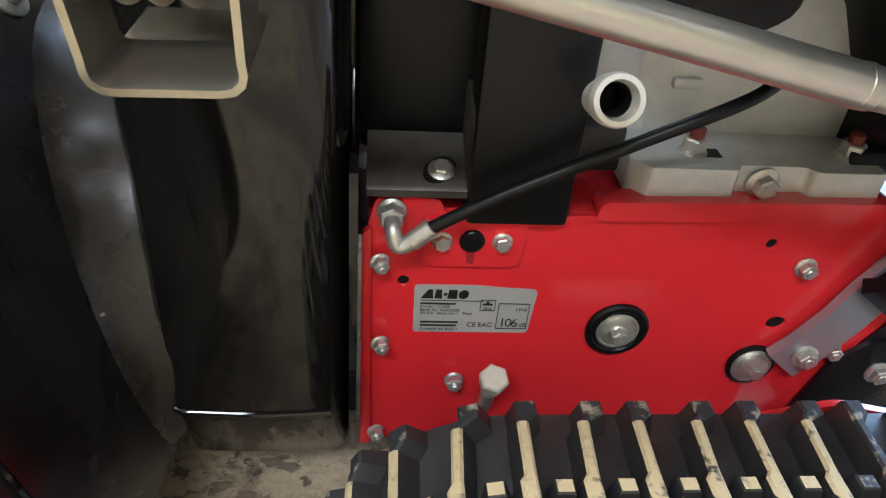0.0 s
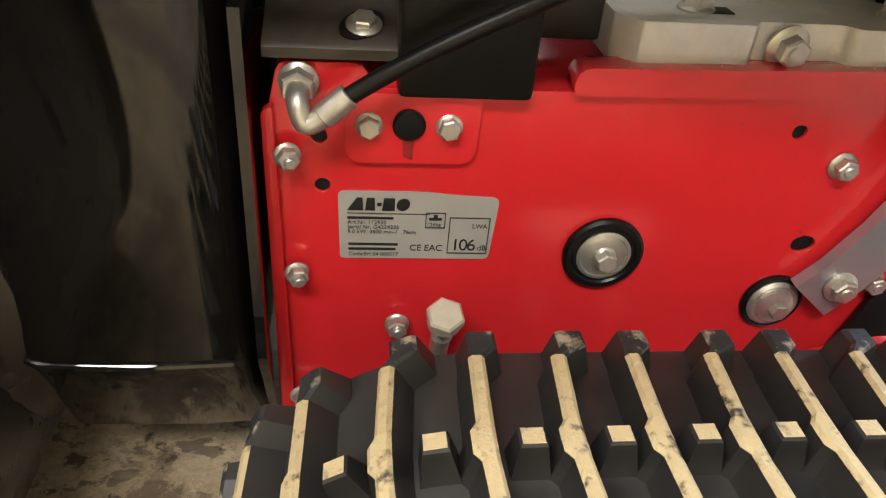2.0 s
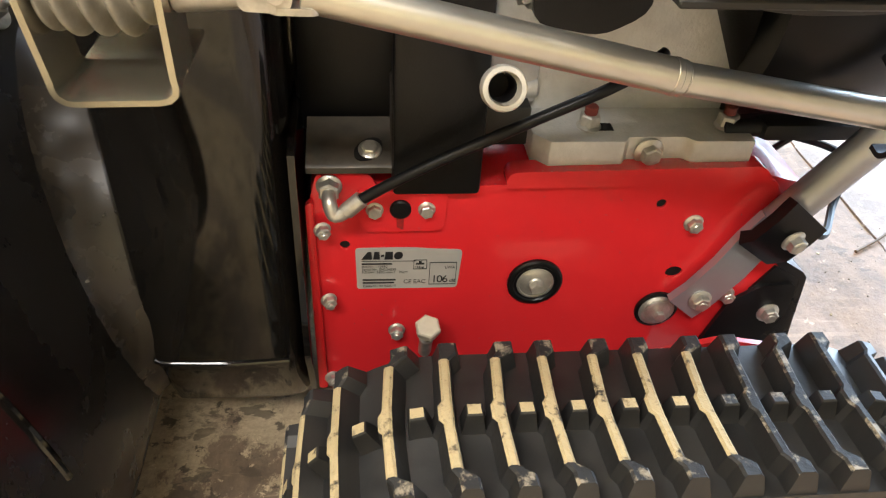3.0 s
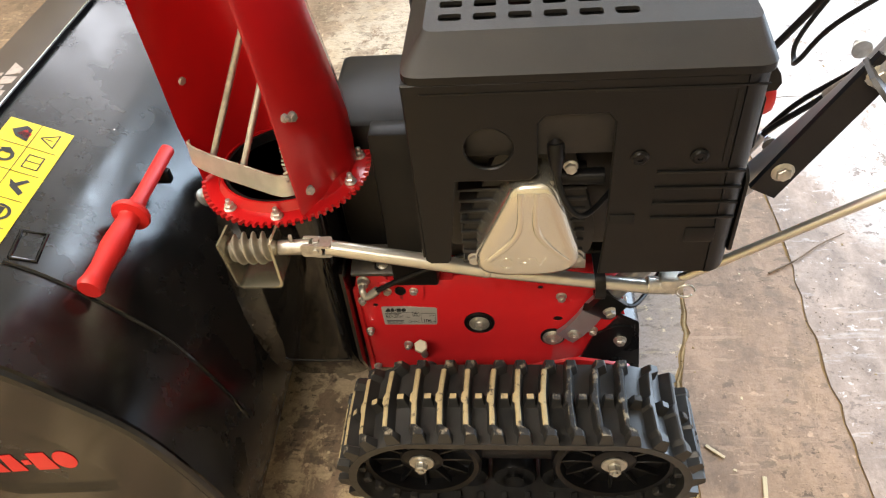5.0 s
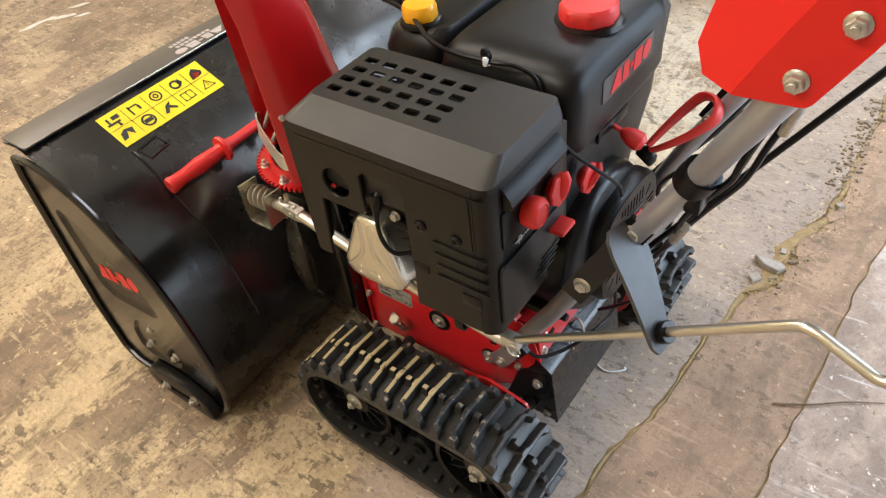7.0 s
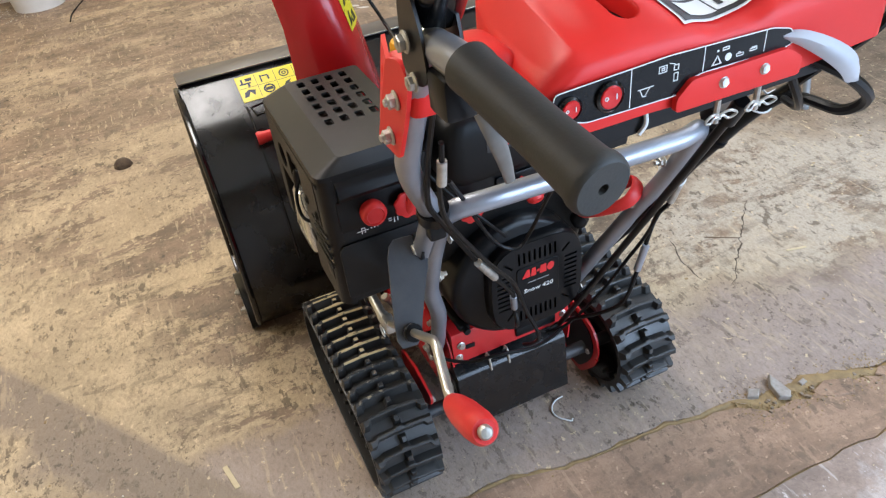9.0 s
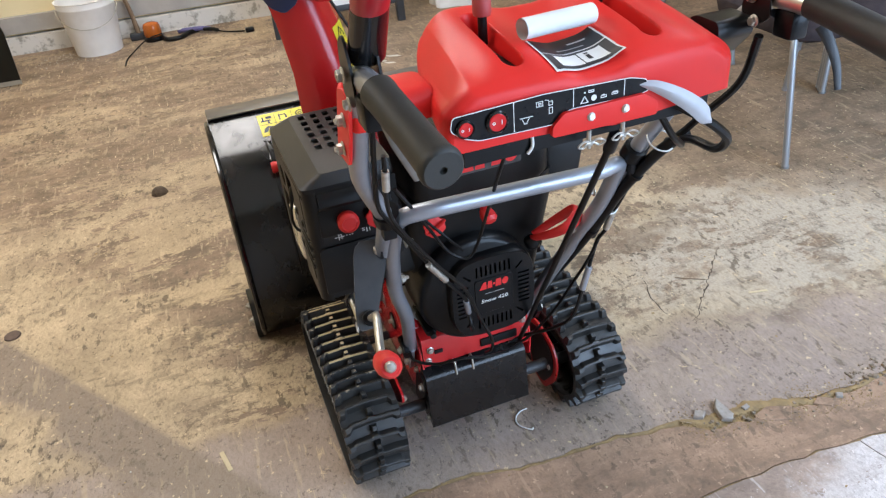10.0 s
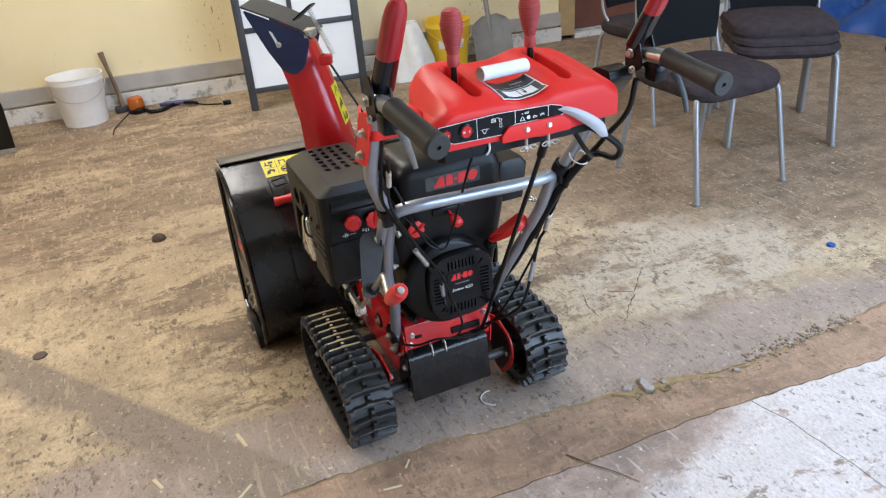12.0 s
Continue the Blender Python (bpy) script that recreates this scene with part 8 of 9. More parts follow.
# gear and speed levers
for (x, y, lean) in ((0.472, 0.0450, Vector((0.000, 0.010, 1))), (0.438, 0.2170, Vector((-0.012, 0.000, 1)))):
    base = Vector((x, y, 0.915))
    d = lean.normalized()
    bm = bmesh.new()
    rod(bm, base, base + d * 0.085, 0.0055, 12)
    stem = part("shift_lever", bm, PLASTIC_SMOOTH, dash, "shift lever with a ribbed red knob")
    bm = bmesh.new()
    prof = [(0.0, 0), (0.0098, 0.0), (0.0108, 0.003), (0.0108, 0.018), (0.0095, 0.020)]
    m = 17
    for k in range(m):
        t = k / (m - 1)
        r = 0.0108 + 0.0092 * math.sin(min(1.0, t * 1.15) * 1.57) - 0.0035 * max(0.0, t - 0.75) / 0.25
        h = 0.022 + 0.064 * t
        prof += [(r, h), (r, h + 0.0020), (r - 0.0016, h + 0.0025), (r - 0.0016, h + 0.0035)]
    prof += [(0.0145, 0.0915), (0.009, 0.095), (0.0, 0.096)]
    lathe(bm, prof, base + d * 0.054, d, 22)
    part("knob", bm, KNOB_RED, stem, "ribbed dull red plastic knob")

# ---- cables ----
def cable(pts, r=0.0034, label="black control cable", mat=CABLE, n=7):
    bm = bmesh.new()
    sweep(bm, curve_through(pts, n), r, 8)
    return part("cable", bm, mat, blower, label)


def sleeve(a, b, r, mat=ZINC):
    bm = bmesh.new()
    rod(bm, a, b, r, 12)
    part("adjuster", bm, mat, blower, "bright cable adjuster")


# down the left tube, then across behind the starter
cable([(0.520, -0.110, 0.905), (0.503, -0.106, 0.881), (0.458, -0.101, 0.796), (0.440, -0.098, 0.745), (0.432, -0.088, 0.718), (0.400, -0.055, 0.655), (0.378, -0.028, 0.603), (0.360, 0.010, 0.538), (0.330, 0.050, 0.468), (0.314, 0.060, 0.422), (0.318, 0.062, 0.398), (0.300, 0.070, 0.372)], 0.0034)
sleeve((0.381, -0.022, 0.592), (0.361, 0.009, 0.540), 0.0056)
sleeve((0.328, 0.052, 0.462), (0.314, 0.060, 0.425), 0.0052, GREY_PAINT)
sleeve((0.470, -0.090, 0.806), (0.463, -0.090, 0.776), 0.0052)
cable([(0.478, -0.092, 0.83), (0.468, -0.090, 0.80), (0.455, -0.090, 0.763), (0.440, -0.080, 0.715), (0.405, -0.040, 0.640), (0.375, 0.0, 0.572), (0.345, 0.045, 0.500), (0.318, 0.078, 0.410), (0.314, 0.10, 0.349), (0.27, 0.115, 0.285), (0.226, 0.121, 0.240)], 0.0030)
# thin loop from the left clip up under the console
cable([(0.445, -0.075, 0.765), (0.40, -0.04, 0.70), (0.345, -0.002, 0.625), (0.333, 0.028, 0.570), (0.339, 0.055, 0.553), (0.346, 0.070, 0.576), (0.39, 0.073, 0.66), (0.46, 0.072, 0.78), (0.51, 0.072, 0.850)], 0.0026)
# push rod, wiring loom and two cables on the right tube
bm = bmesh.new()
rod(bm, (0.575, 0.160, 0.832), (0.196, 0.208, 0.216), 0.0046, 12)
part("push_rod", bm, CABLE, blower, "black push rod with a rubber end")
sleeve((0.578, 0.160, 0.838), (0.562, 0.162, 0.810), 0.0078, PLASTIC_SMOOTH)
cable([(0.575, 0.350, 0.915), (0.55, 0.355, 0.85), (0.50, 0.346, 0.79), (0.455, 0.340, 0.738), (0.428, 0.331, 0.705), (0.404, 0.320, 0.672)], 0.0052, "thick black wiring loom taped to the tube")
cable([(0.570, 0.235, 0.858), (0.592, 0.272, 0.835), (0.588, 0.312, 0.800), (0.550, 0.330, 0.765), (0.490, 0.338, 0.752), (0.44, 0.338, 0.728)], 0.0060, "black wiring loom in a loose bow")
cable([(0.560, 0.225, 0.85), (0.552, 0.260, 0.80), (0.520, 0.300, 0.765), (0.48, 0.325, 0.750)], 0.0045)
cable([(0.414, 0.334, 0.735), (0.388, 0.330, 0.668), (0.350, 0.326, 0.589), (0.337, 0.318, 0.556), (0.329, 0.314, 0.524), (0.310, 0.310, 0.492), (0.301, 0.304, 0.445), (0.301, 0.290, 0.390), (0.298, 0.270, 0.328), (0.262, 0.250, 0.281), (0.207, 0.215, 0.235), (0.20, 0.19, 0.222)], 0.0036)
sleeve((0.341, 0.319, 0.566), (0.330, 0.314, 0.526), 0.0058)
sleeve((0.303, 0.300, 0.434), (0.300, 0.289, 0.386), 0.0060, GREY_PAINT)
cable([(0.312, 0.311, 0.495), (0.300, 0.300, 0.450), (0.279, 0.285, 0.395), (0.246, 0.260, 0.310), (0.215, 0.215, 0.232), (0.20, 0.18, 0.216)], 0.0030)
cable([(0.18, -0.02, 0.262), (0.20, -0.015, 0.252), (0.225, 0.02, 0.250), (0.250, 0.06, 0.268), (0.250, 0.12, 0.252), (0.230, 0.17, 0.232), (0.21, 0.205, 0.222)], 0.0030)
for p, d in (((0.440, 0.326, 0.733), (0.45, 0.05, 0.85)), ((0.330, 0.312, 0.575), (0.45, 0.03, 0.88))):
    bm = bmesh.new()
    u, w, dd = axis_frame(d)
    sweep(bm, [Vector(p) + 0.021 * (math.cos(k) * u * 0.9 + math.sin(k) * w) for k in np.linspace(0, 6.28, 22)] + [Vector(p) + 0.034 * u], 0.0013, 5)
    part("cable_tie", bm, PAPER, blower, "pale cable tie")
cable([(0.232, -0.030, 0.668), (0.243, -0.018, 0.640), (0.262, 0.010, 0.602), (0.276, 0.045, 0.560), (0.268, 0.075, 0.520)], 0.0024)


# ---- things round the machine ----
WHITE_PLASTIC = material("white_bucket_plastic", (0.82, 0.80, 0.77), 0.45, colour2=(0.68, 0.65, 0.60), scale=9, amount=0.5)
YELLOW_PLASTIC = material("yellow_bucket_plastic", (0.80, 0.52, 0.02), 0.4, colour2=(0.66, 0.42, 0.03), scale=9, amount=0.5)
SEAT_CLOTH = material("plum_grey_cloth", (0.032, 0.025, 0.027), 0.95, colour2=(0.060, 0.048, 0.049), scale=25, amount=0.6, spec=0.1, bump=0.4, bump_scale=500)
BACK_MESH = material("black_back_mesh", (0.007, 0.007, 0.008), 0.7, colour2=(0.013, 0.013, 0.014), scale=90, amount=0.6, spec=0.08, bump=0.3, bump_scale=700)
CHAIR_TUBE = material("grey_lacquered_tube", (0.34, 0.34, 0.36), 0.35, 0.5, colour2=(0.26, 0.32, 0.34), scale=20, amount=0.4)
BOARD_WHITE = material("white_board", (0.80, 0.80, 0.79), 0.4, colour2=(0.70, 0.70, 0.70), scale=5, amount=0.4)
DARK_FRAME = material("dark_grey_frame", (0.035, 0.036, 0.04), 0.45, colour2=(0.06, 0.06, 0.06), scale=12, amount=0.5)
SHOVEL_STEEL = material("dull_aluminium", (0.33, 0.32, 0.29), 0.5, 0.4, colour2=(0.22, 0.21, 0.19), scale=10, amount=0.6)
TARP = material("blue_tarpaulin", (0.012, 0.065, 0.27), 0.4, colour2=(0.02, 0.09, 0.32), scale=6, amount=0.6, bump=0.4, bump_scale=20)
ORANGE = material("orange_plastic", (0.70, 0.17, 0.02), 0.4, colour2=(0.5, 0.1, 0.02), scale=20, amount=0.5)
BAG = material("white_woven_bag", (0.66, 0.64, 0.60), 0.6, colour2=(0.50, 0.48, 0.44), scale=14, amount=0.5, bump=0.5, bump_scale=30)
AMBER = material("amber_glass", (0.42, 0.11, 0.01), 0.15, colour2=(0.25, 0.05, 0.01), scale=10, amount=0.5)
OLD_WOOD = material("grey_worn_wood", (0.22, 0.15, 0.09), 0.7, colour2=(0.12, 0.08, 0.05), scale=18, amount=0.7, bump=0.3, bump_scale=60)
PURPLE = material("violet_plastic", (0.10, 0.09, 0.22), 0.5)


def bucket(name, at, r0, r1, h, mat, label, band=None):
    root = thing(name, label, "bucket", Matrix.Translation(at))
    bm = bmesh.new()
    lathe(bm, [(0, 0.004), (r0 * 0.96, 0.004), (r0, 0.0), (r0 + (r1 - r0) * 0.86, h * 0.86), (r1 * 0.988, h * 0.87), (r1 * 0.992, h * 0.90), (r1 * 0.985, h * 0.91), (r1, h * 0.985), (r1 * 1.03, h), (r1 * 0.97, h), (r1 * 0.955, h * 0.9), (r0 * 0.93, 0.012), (0, 0.012)], (0, 0, 0), (0, 0, 1), 40)
    part("body", bm, mat, root)
    bm = bmesh.new()
    sweep(bm, [(r1 * 1.04 * math.sin(a), r1 * 1.04 * math.cos(a), h * 0.88 - 0.10 * math.sin(a)) for a in np.linspace(0, math.pi, 18)], 0.0022, 6)
    part("bail", bm, YELLOW_PLASTIC if band else ZINC, root)
    if band:
        bm = bmesh.new()
        rr = r0 + (r1 - r0) * 0.5
        rows = [[bm.verts.new(((rr + 0.012 * (2 * z - 1) + 0.003) * math.cos(a), (rr + 0.012 * (2 * z - 1) + 0.003) * math.sin(a), h * (0.38 + 0.26 * z))) for z in (0, 1)] for a in np.linspace(-0.9, 0.35, 10)]
        for p, q in zip(rows, rows[1:]):
            bm.faces.new((p[0], p[1], q[1], q[0]))
        part("paper_label", bm, WHITE_INK, root, "white paper label")
    return root


bucket("white_bucket", (-3.335, -0.690, 0.0), 0.124, 0.155, 0.290, WHITE_PLASTIC, "white plastic bucket by the plinth, a little spilled grit")
bucket("yellow_bucket", (-3.09, 1.665, 0.0), 0.122, 0.156, 0.32, YELLOW_PLASTIC, "yellow plastic bucket with a paper label", band=True)


def chair_base(root, w, d, hs, spread):
    for sx in (-1, 1):
        for sy in (-1, 1):
            bm = bmesh.new()
            foot = Vector((sx * (d / 2 + (spread if sx > 0 else spread * 0.6)), sy * w / 2, 0.002))
            top = Vector((sx * (d / 2 - 0.05), sy * (w / 2 - 0.02), hs - 0.035))
            inn = Vector((sx * (d / 2 - 0.12), sy * (w / 2 - 0.12), hs - 0.035))
            sweep(bm, bent([foot, top, inn], 0.05), 0.011, 12)
            leg = part("leg", bm, CHAIR_TUBE, root)
            bm = bmesh.new()
            rod(bm, foot + Vector((0, 0, -0.002)), foot + Vector((0, 0, 0.008)), 0.0125, 12)
            part("foot_cap", bm, CHAIR_TUBE, leg)


def chair_seat(root, w, d, hs, plump):
    bm = bmesh.new()
    rings = []
    levels = ((-0.055, 0.78), (-0.050, 0.88), (-0.034, 0.975), (-0.012, 1.0), (0.008, 0.97), (0.021, 0.88), (0.028, 0.70), (0.030, 0.4)) if plump else ((-0.045, 0.86), (-0.035, 0.95), (-0.015, 1.0), (0.0, 0.97), (0.010, 0.85), (0.013, 0.5))
    for z, k in [(hs + a, b) for a, b in levels]:
        o = rect(-d / 2 * k, -w / 2 * k, d / 2 * k, w / 2 * k, 0.13 * k, 6)
        rings.append([(x, y, z - (0.02 * max(0, x / d * 2) ** 2)) for x, y in o])
    moulded(bm, rings)
    part("seat", bm, SEAT_CLOTH, root, "plum-grey cloth seat")


def chair_back(root, w, d, hs, lean=0.05):
    bm = bmesh.new()
    rows = []
    for k in range(9):
        t = k / 8
        z = hs + 0.06 + 0.34 * t
        hw = w / 2 * (0.80 + 0.10 * math.sin(math.pi * t)) * (1 - 0.25 * max(0, t - 0.85) / 0.15)
        rows.append([Vector((-d / 2 + 0.05 - lean * t + 0.03 * (1 - (2 * s) ** 2) * -1 + 0.012 * f, 2 * s * hw, z)) for f in (0, 1) for s in np.linspace(-0.5, 0.5, 9)])
    rings = []
    for r in rows:
        a, b = r[:9], r[9:]
        rings.append(a + b[::-1])
    moulded(bm, rings)
    part("backrest", bm, BACK_MESH, root, "black mesh backrest")
    for sy in (-1, 1):
        bm = bmesh.new()
        sweep(bm, bent([(-d / 2 + 0.10, sy * (w / 2 - 0.04), hs - 0.03), (-d / 2 + 0.045, sy * (w / 2 - 0.025), hs + 0.04), (-d / 2 + 0.045 - lean, sy * (w / 2 - 0.035), hs + 0.40)], 0.05), 0.0075, 10)
        part("back_post", bm, CHAIR_TUBE, root)


def chair(at, turn, label, stack=1, group="stacking chairs"):
    """One chair, or a stack of them; each chair is a thing."""
    out = []
    for k in range(stack):
        root = thing("stacking_chair", label, "chair", Matrix.Translation((at[0], at[1], 0)) @ Matrix.Rotation(radians(turn), 4, "Z") @ Matrix.Translation((-0.03 * k, 0, 0.0)), group)
        hs = 0.450 + 0.034 * k
        chair_base(root, 0.455, 0.46, hs, 0.03)
        chair_seat(root, 0.47, 0.46, hs, k == stack - 1)
        chair_back(root, 0.47, 0.44, hs + 0.02)
        out.append(root)
    return out


# the chair's own front is +x
chair((-0.680, 1.705), 0, "stacking chair with plum-grey seat and black mesh back, standing alone")
chair((-0.926, 2.36), -33, "stacking chair in a stack of three, plum-grey cloth seat", 3)
chair((-1.55, 2.16), 5, "stacking chair with plum-grey seat behind the others")

# folding stand with white panels
stand = thing("display_stand", "dark-framed stand with white panels against the wall", "stand", Matrix.Translation((-2.86, 0.60, 0)) @ Matrix.Rotation(radians(-6), 4, "Z"))
for y in (-0.345, 0.345):
    bm = bmesh.new()
    box(bm, (-0.02, y - 0.022, 0.0), (0.02, y + 0.022, 1.35), 0.004, 2, Matrix.Rotation(radians(-4), 4, "Y"))
    part("post", bm, DARK_FRAME, stand)
for z in (0.115, 0.465, 0.80, 1.15):
    bm = bmesh.new()
    box(bm, (-0.012, -0.322, z - 0.016), (0.012, 0.322, z + 0.016), 0.003, 2, Matrix.Rotation(radians(-4), 4, "Y"))
    part("rail", bm, DARK_FRAME, stand)
bm = bmesh.new()
box(bm, (-0.012, -0.055, 0.481), (0.012, -0.027, 1.134), 0.003, 2, Matrix.Rotation(radians(-4), 4, "Y"))
part("mullion", bm, DARK_FRAME, stand)
for y0, y1, z0, z1 in ((-0.322, 0.322, 0.131, 0.449), (-0.322, -0.055, 0.481, 0.784), (-0.027, 0.322, 0.481, 0.784), (-0.322, -0.055, 0.816, 1.134), (-0.027, 0.322, 0.816, 1.134)):
    bm = bmesh.new()
    box(bm, (-0.004, y0, z0), (0.004, y1, z1), 0.0, 2, Matrix.Rotation(radians(-4), 4, "Y"))
    part("panel", bm, BOARD_WHITE, stand, "white panel")

# shovel against the wall
shovel = thing("shovel", "dull aluminium shovel leaning on the wall, blade down", "shovel", Matrix.Translation((-3.00, 1.975, 0.0)) @ Matrix.Rotation(radians(-9), 4, "Y") @ Matrix.Rotation(radians(3), 4, "X"))
bm = bmesh.new()
rings = []
for t in np.linspace(0, 1, 10):
    z = 0.004 + 0.31 * t
    hw = 0.150 if t < 0.8 else 0.150 - 0.09 * ((t - 0.8) / 0.2) ** 1.6
    rings.append([(0.018 * (s * 2) ** 2 + f, 2 * s * hw, z) for f, ss in ((0.0, np.linspace(-0.5, 0.5, 9)), (-0.003, np.linspace(0.5, -0.5, 9))) for s in ss])
moulded(bm, rings)
part("blade", bm, SHOVEL_STEEL, shovel)
bm = bmesh.new()
sweep(bm, [(-0.004, 0, 0.14), (-0.006, 0, 0.35), (-0.01, 0, 0.8), (-0.01, 0, 1.25)], [0.012, 0.017, 0.017, 0.017], 12)
part("shaft", bm, SHOVEL_STEEL, shovel)
# second, dark shovel near the other corner
scraper = thing("snow_shovel", "black plastic snow shovel with a pale metal edge", "shovel", Matrix.Translation((-2.98, -1.29, 0.0)) @ Matrix.Rotation(radians(-12), 4, "Y"))
bm = bmesh.new()
rings = []
for t in np.linspace(0, 1, 10):
    z = 0.020 + 0.34 * t
    hw = 0.225 if t < 0.7 else 0.225 - 0.09 * ((t - 0.7) / 0.3) ** 2
    rings.append([(0.05 * (s * 2) ** 2 + f, 2 * s * hw, z) for f, ss in ((0.0, np.linspace(-0.5, 0.5, 9)), (-0.006, np.linspace(0.5, -0.5, 9))) for s in ss])
moulded(bm, rings)
part("blade", bm, PLASTIC_SMOOTH, scraper)
bm = bmesh.new()
rings = []
for z in (0.0, 0.022):
    rings.append([(0.05 * (s * 2) ** 2 + f, 2 * s * 0.226, z) for f, ss in ((0.002, np.linspace(-0.5, 0.5, 9)), (-0.008, np.linspace(0.5, -0.5, 9))) for s in ss])
moulded(bm, rings)
part("edge", bm, SHOVEL_STEEL, scraper, "pale metal edge")
bm = bmesh.new()
rod(bm, (-0.01, 0, 0.2), (-0.02, 0, 1.3), 0.016, 12)
part("shaft", bm, OLD_WOOD, scraper)

# hammer handle, amber lamp and lead by the plinth
axe = thing("hammer", "old hammer with a worn wooden handle leaning on the plinth", "hammer")
bm = bmesh.new()
sweep(bm, curve_through([(-3.40, -0.468, 0.015), (-3.425, -0.478, 0.14), (-3.455, -0.500, 0.27), (-3.475, -0.516, 0.37)], 5), [0.016, 0.016, 0.017, 0.016, 0.015, 0.015, 0.0145, 0.014, 0.014, 0.0145, 0.015, 0.016, 0.017, 0.018, 0.020, 0.021], 10, flat=0.7)
part("handle", bm, OLD_WOOD, axe)
bm = bmesh.new()
box(bm, (-3.43, -0.520, 0.0), (-3.385, -0.43, 0.04), 0.008)
part("head", bm, DARK_FRAME, axe)
lamp = thing("beacon_lamp", "amber beacon lamp lying on a black base", "lamp", Matrix.Translation((-3.345, -0.392, 0.0)))
bm = bmesh.new()
lathe(bm, [(0.055, 0), (0.058, 0.006), (0.055, 0.022), (0.045, 0.026)], (0, 0, 0), (0, 0, 1), 28)
part("base", bm, PLASTIC_SMOOTH, lamp)
bm = bmesh.new()
lathe(bm, [(0.046, 0.024), (0.050, 0.035), (0.048, 0.075), (0.042, 0.092), (0.025, 0.100), (0, 0.102)], (0, 0, 0), (0, 0, 1), 28)
part("dome", bm, AMBER, lamp)
lead = thing("extension_lead", "black extension lead lying along the plinth", "cable")
bm = bmesh.new()
sweep(bm, curve_through([(-3.31, -0.345, 0.013), (-3.25, -0.315, 0.013), (-3.25, -0.25, 0.013), (-3.31, -0.20, 0.013), (-3.35, -0.14, 0.013)], 7), 0.013, 10)
part("flex", bm, CABLE, lead)
bm = bmesh.new()
sweep(bm, curve_through([(-3.31, -0.11, 0.018), (-3.26, -0.06, 0.022), (-3.23, -0.02, 0.010), (-3.19, 0.04, 0.007), (-3.155, 0.10, 0.008)], 7), [0.011] * 12 + [0.0045] * 17, 8)
part("flex", bm, CABLE, lead)
bm = bmesh.new()
box(bm, (-3.165, 0.105, 0.0), (-3.130, 0.155, 0.026), 0.006)
part("plug", bm, PLASTIC_SMOOTH, lead)
bm = bmesh.new()
sweep(bm, curve_through([(-3.32, -0.345, 0.034), (-3.25, -0.43, 0.034), (-3.13, -0.51, 0.012), (-3.03, -0.55, 0.006), (-2.93, -0.562, 0.004)], 7), 0.0035, 8)
part("flex", bm, CABLE, lead)
wire = thing("hose_scrap", "violet hose scrap with a bright clip", "hose")
bm = bmesh.new()
sweep(bm, curve_through([(-3.38, -0.25, 0.016), (-3.345, -0.20, 0.022), (-3.32, -0.12, 0.022), (-3.30, -0.075, 0.016)], 6), 0.013, 10)
part("hose", bm, PURPLE, wire)
bm = bmesh.new()
sweep(bm, [(-3.36, -0.29, 0.030), (-3.36, -0.17, 0.030), (-3.36, -0.145, 0.040), (-3.37, -0.145, 0.085), (-3.37, -0.165, 0.090)], 0.004, 6)
part("clip", bm, ZINC, wire)

# white bag behind the machine
bag = thing("woven_bag", "slumped white woven bag against the wall", "bag")
bm = bmesh.new()
rings = []
rnd = random.Random(11)
for k in range(12):
    t = k / 11
    z = 0.34 * t
    ring_pts = []
    for i in range(28):
        a = 2 * math.pi * i / 28
        r = (0.155 + 0.03 * math.sin(3 * a + 1.0) * t + 0.018 * math.sin(5 * a + 4 * t)) * (1 - 0.55 * t ** 2.2) + 0.010 * noise.noise(Vector((math.cos(a) * 2, math.sin(a) * 2, t * 5)))
        ring_pts.append((-2.98 + r * 0.8 * math.cos(a) - 0.10 * t, 1.345 + r * math.sin(a) + 0.02 * t, max(0.001, z)))
    rings.append(ring_pts)
moulded(bm, rings)
part("sack", bm, BAG, bag)

# tarpaulin heap, orange thing and a bar in the corner
tarp = thing("tarpaulin", "crumpled blue tarpaulin heap on the floor", "tarpaulin")
bm = bmesh.new()
n = 72
grid = [[None] * n for _ in range(n)]
for i in range(n):
    for j in range(n):
        u, v = i / (n - 1), j / (n - 1)
        e = math.sin(math.pi * u) * math.sin(math.pi * v)
        p = Vector((u * 5, v * 5, 0))
        z = e ** 0.6 * (0.24 + 0.20 * noise.noise(p * 0.8) + 0.10 * abs(noise.noise(p * 1.9 + Vector((7, 0, 0)))) + 0.07 * abs(noise.noise(p * 3.6)) + 0.03 * abs(noise.noise(p * 8.0)))
        grid[i][j] = bm.verts.new((-2.75 + 1.5 * u + 0.06 * noise.noise(p + Vector((3, 1, 2))), 4.30 + 1.5 * v + 0.08 * noise.noise(p * 1.2), max(0.002, z)))
for i in range(n - 1):
    for j in range(n - 1):
        bm.faces.new((grid[i][j], grid[i + 1][j], grid[i + 1][j + 1], grid[i][j + 1]))
part("sheet", bm, TARP, tarp, angle=24)
crate = thing("orange_box", "orange plastic box beside the tarpaulin", "box")
bm = bmesh.new()
rounded_block(bm, [(0.0, -2.62, 4.16, -2.40, 4.36, 0.03), (0.10, -2.62, 4.15, -2.38, 4.36, 0.04), (0.13, -2.60, 4.17, -2.40, 4.34, 0.04)])
part("body", bm, ORANGE, crate)
bar_thing = thing("iron_bar", "dark iron bar lying on the floor", "bar")
bm = bmesh.new()
rod(bm, (-1.55, 4.02, 0.022), (-1.35, 4.75, 0.022), 0.022, 14)
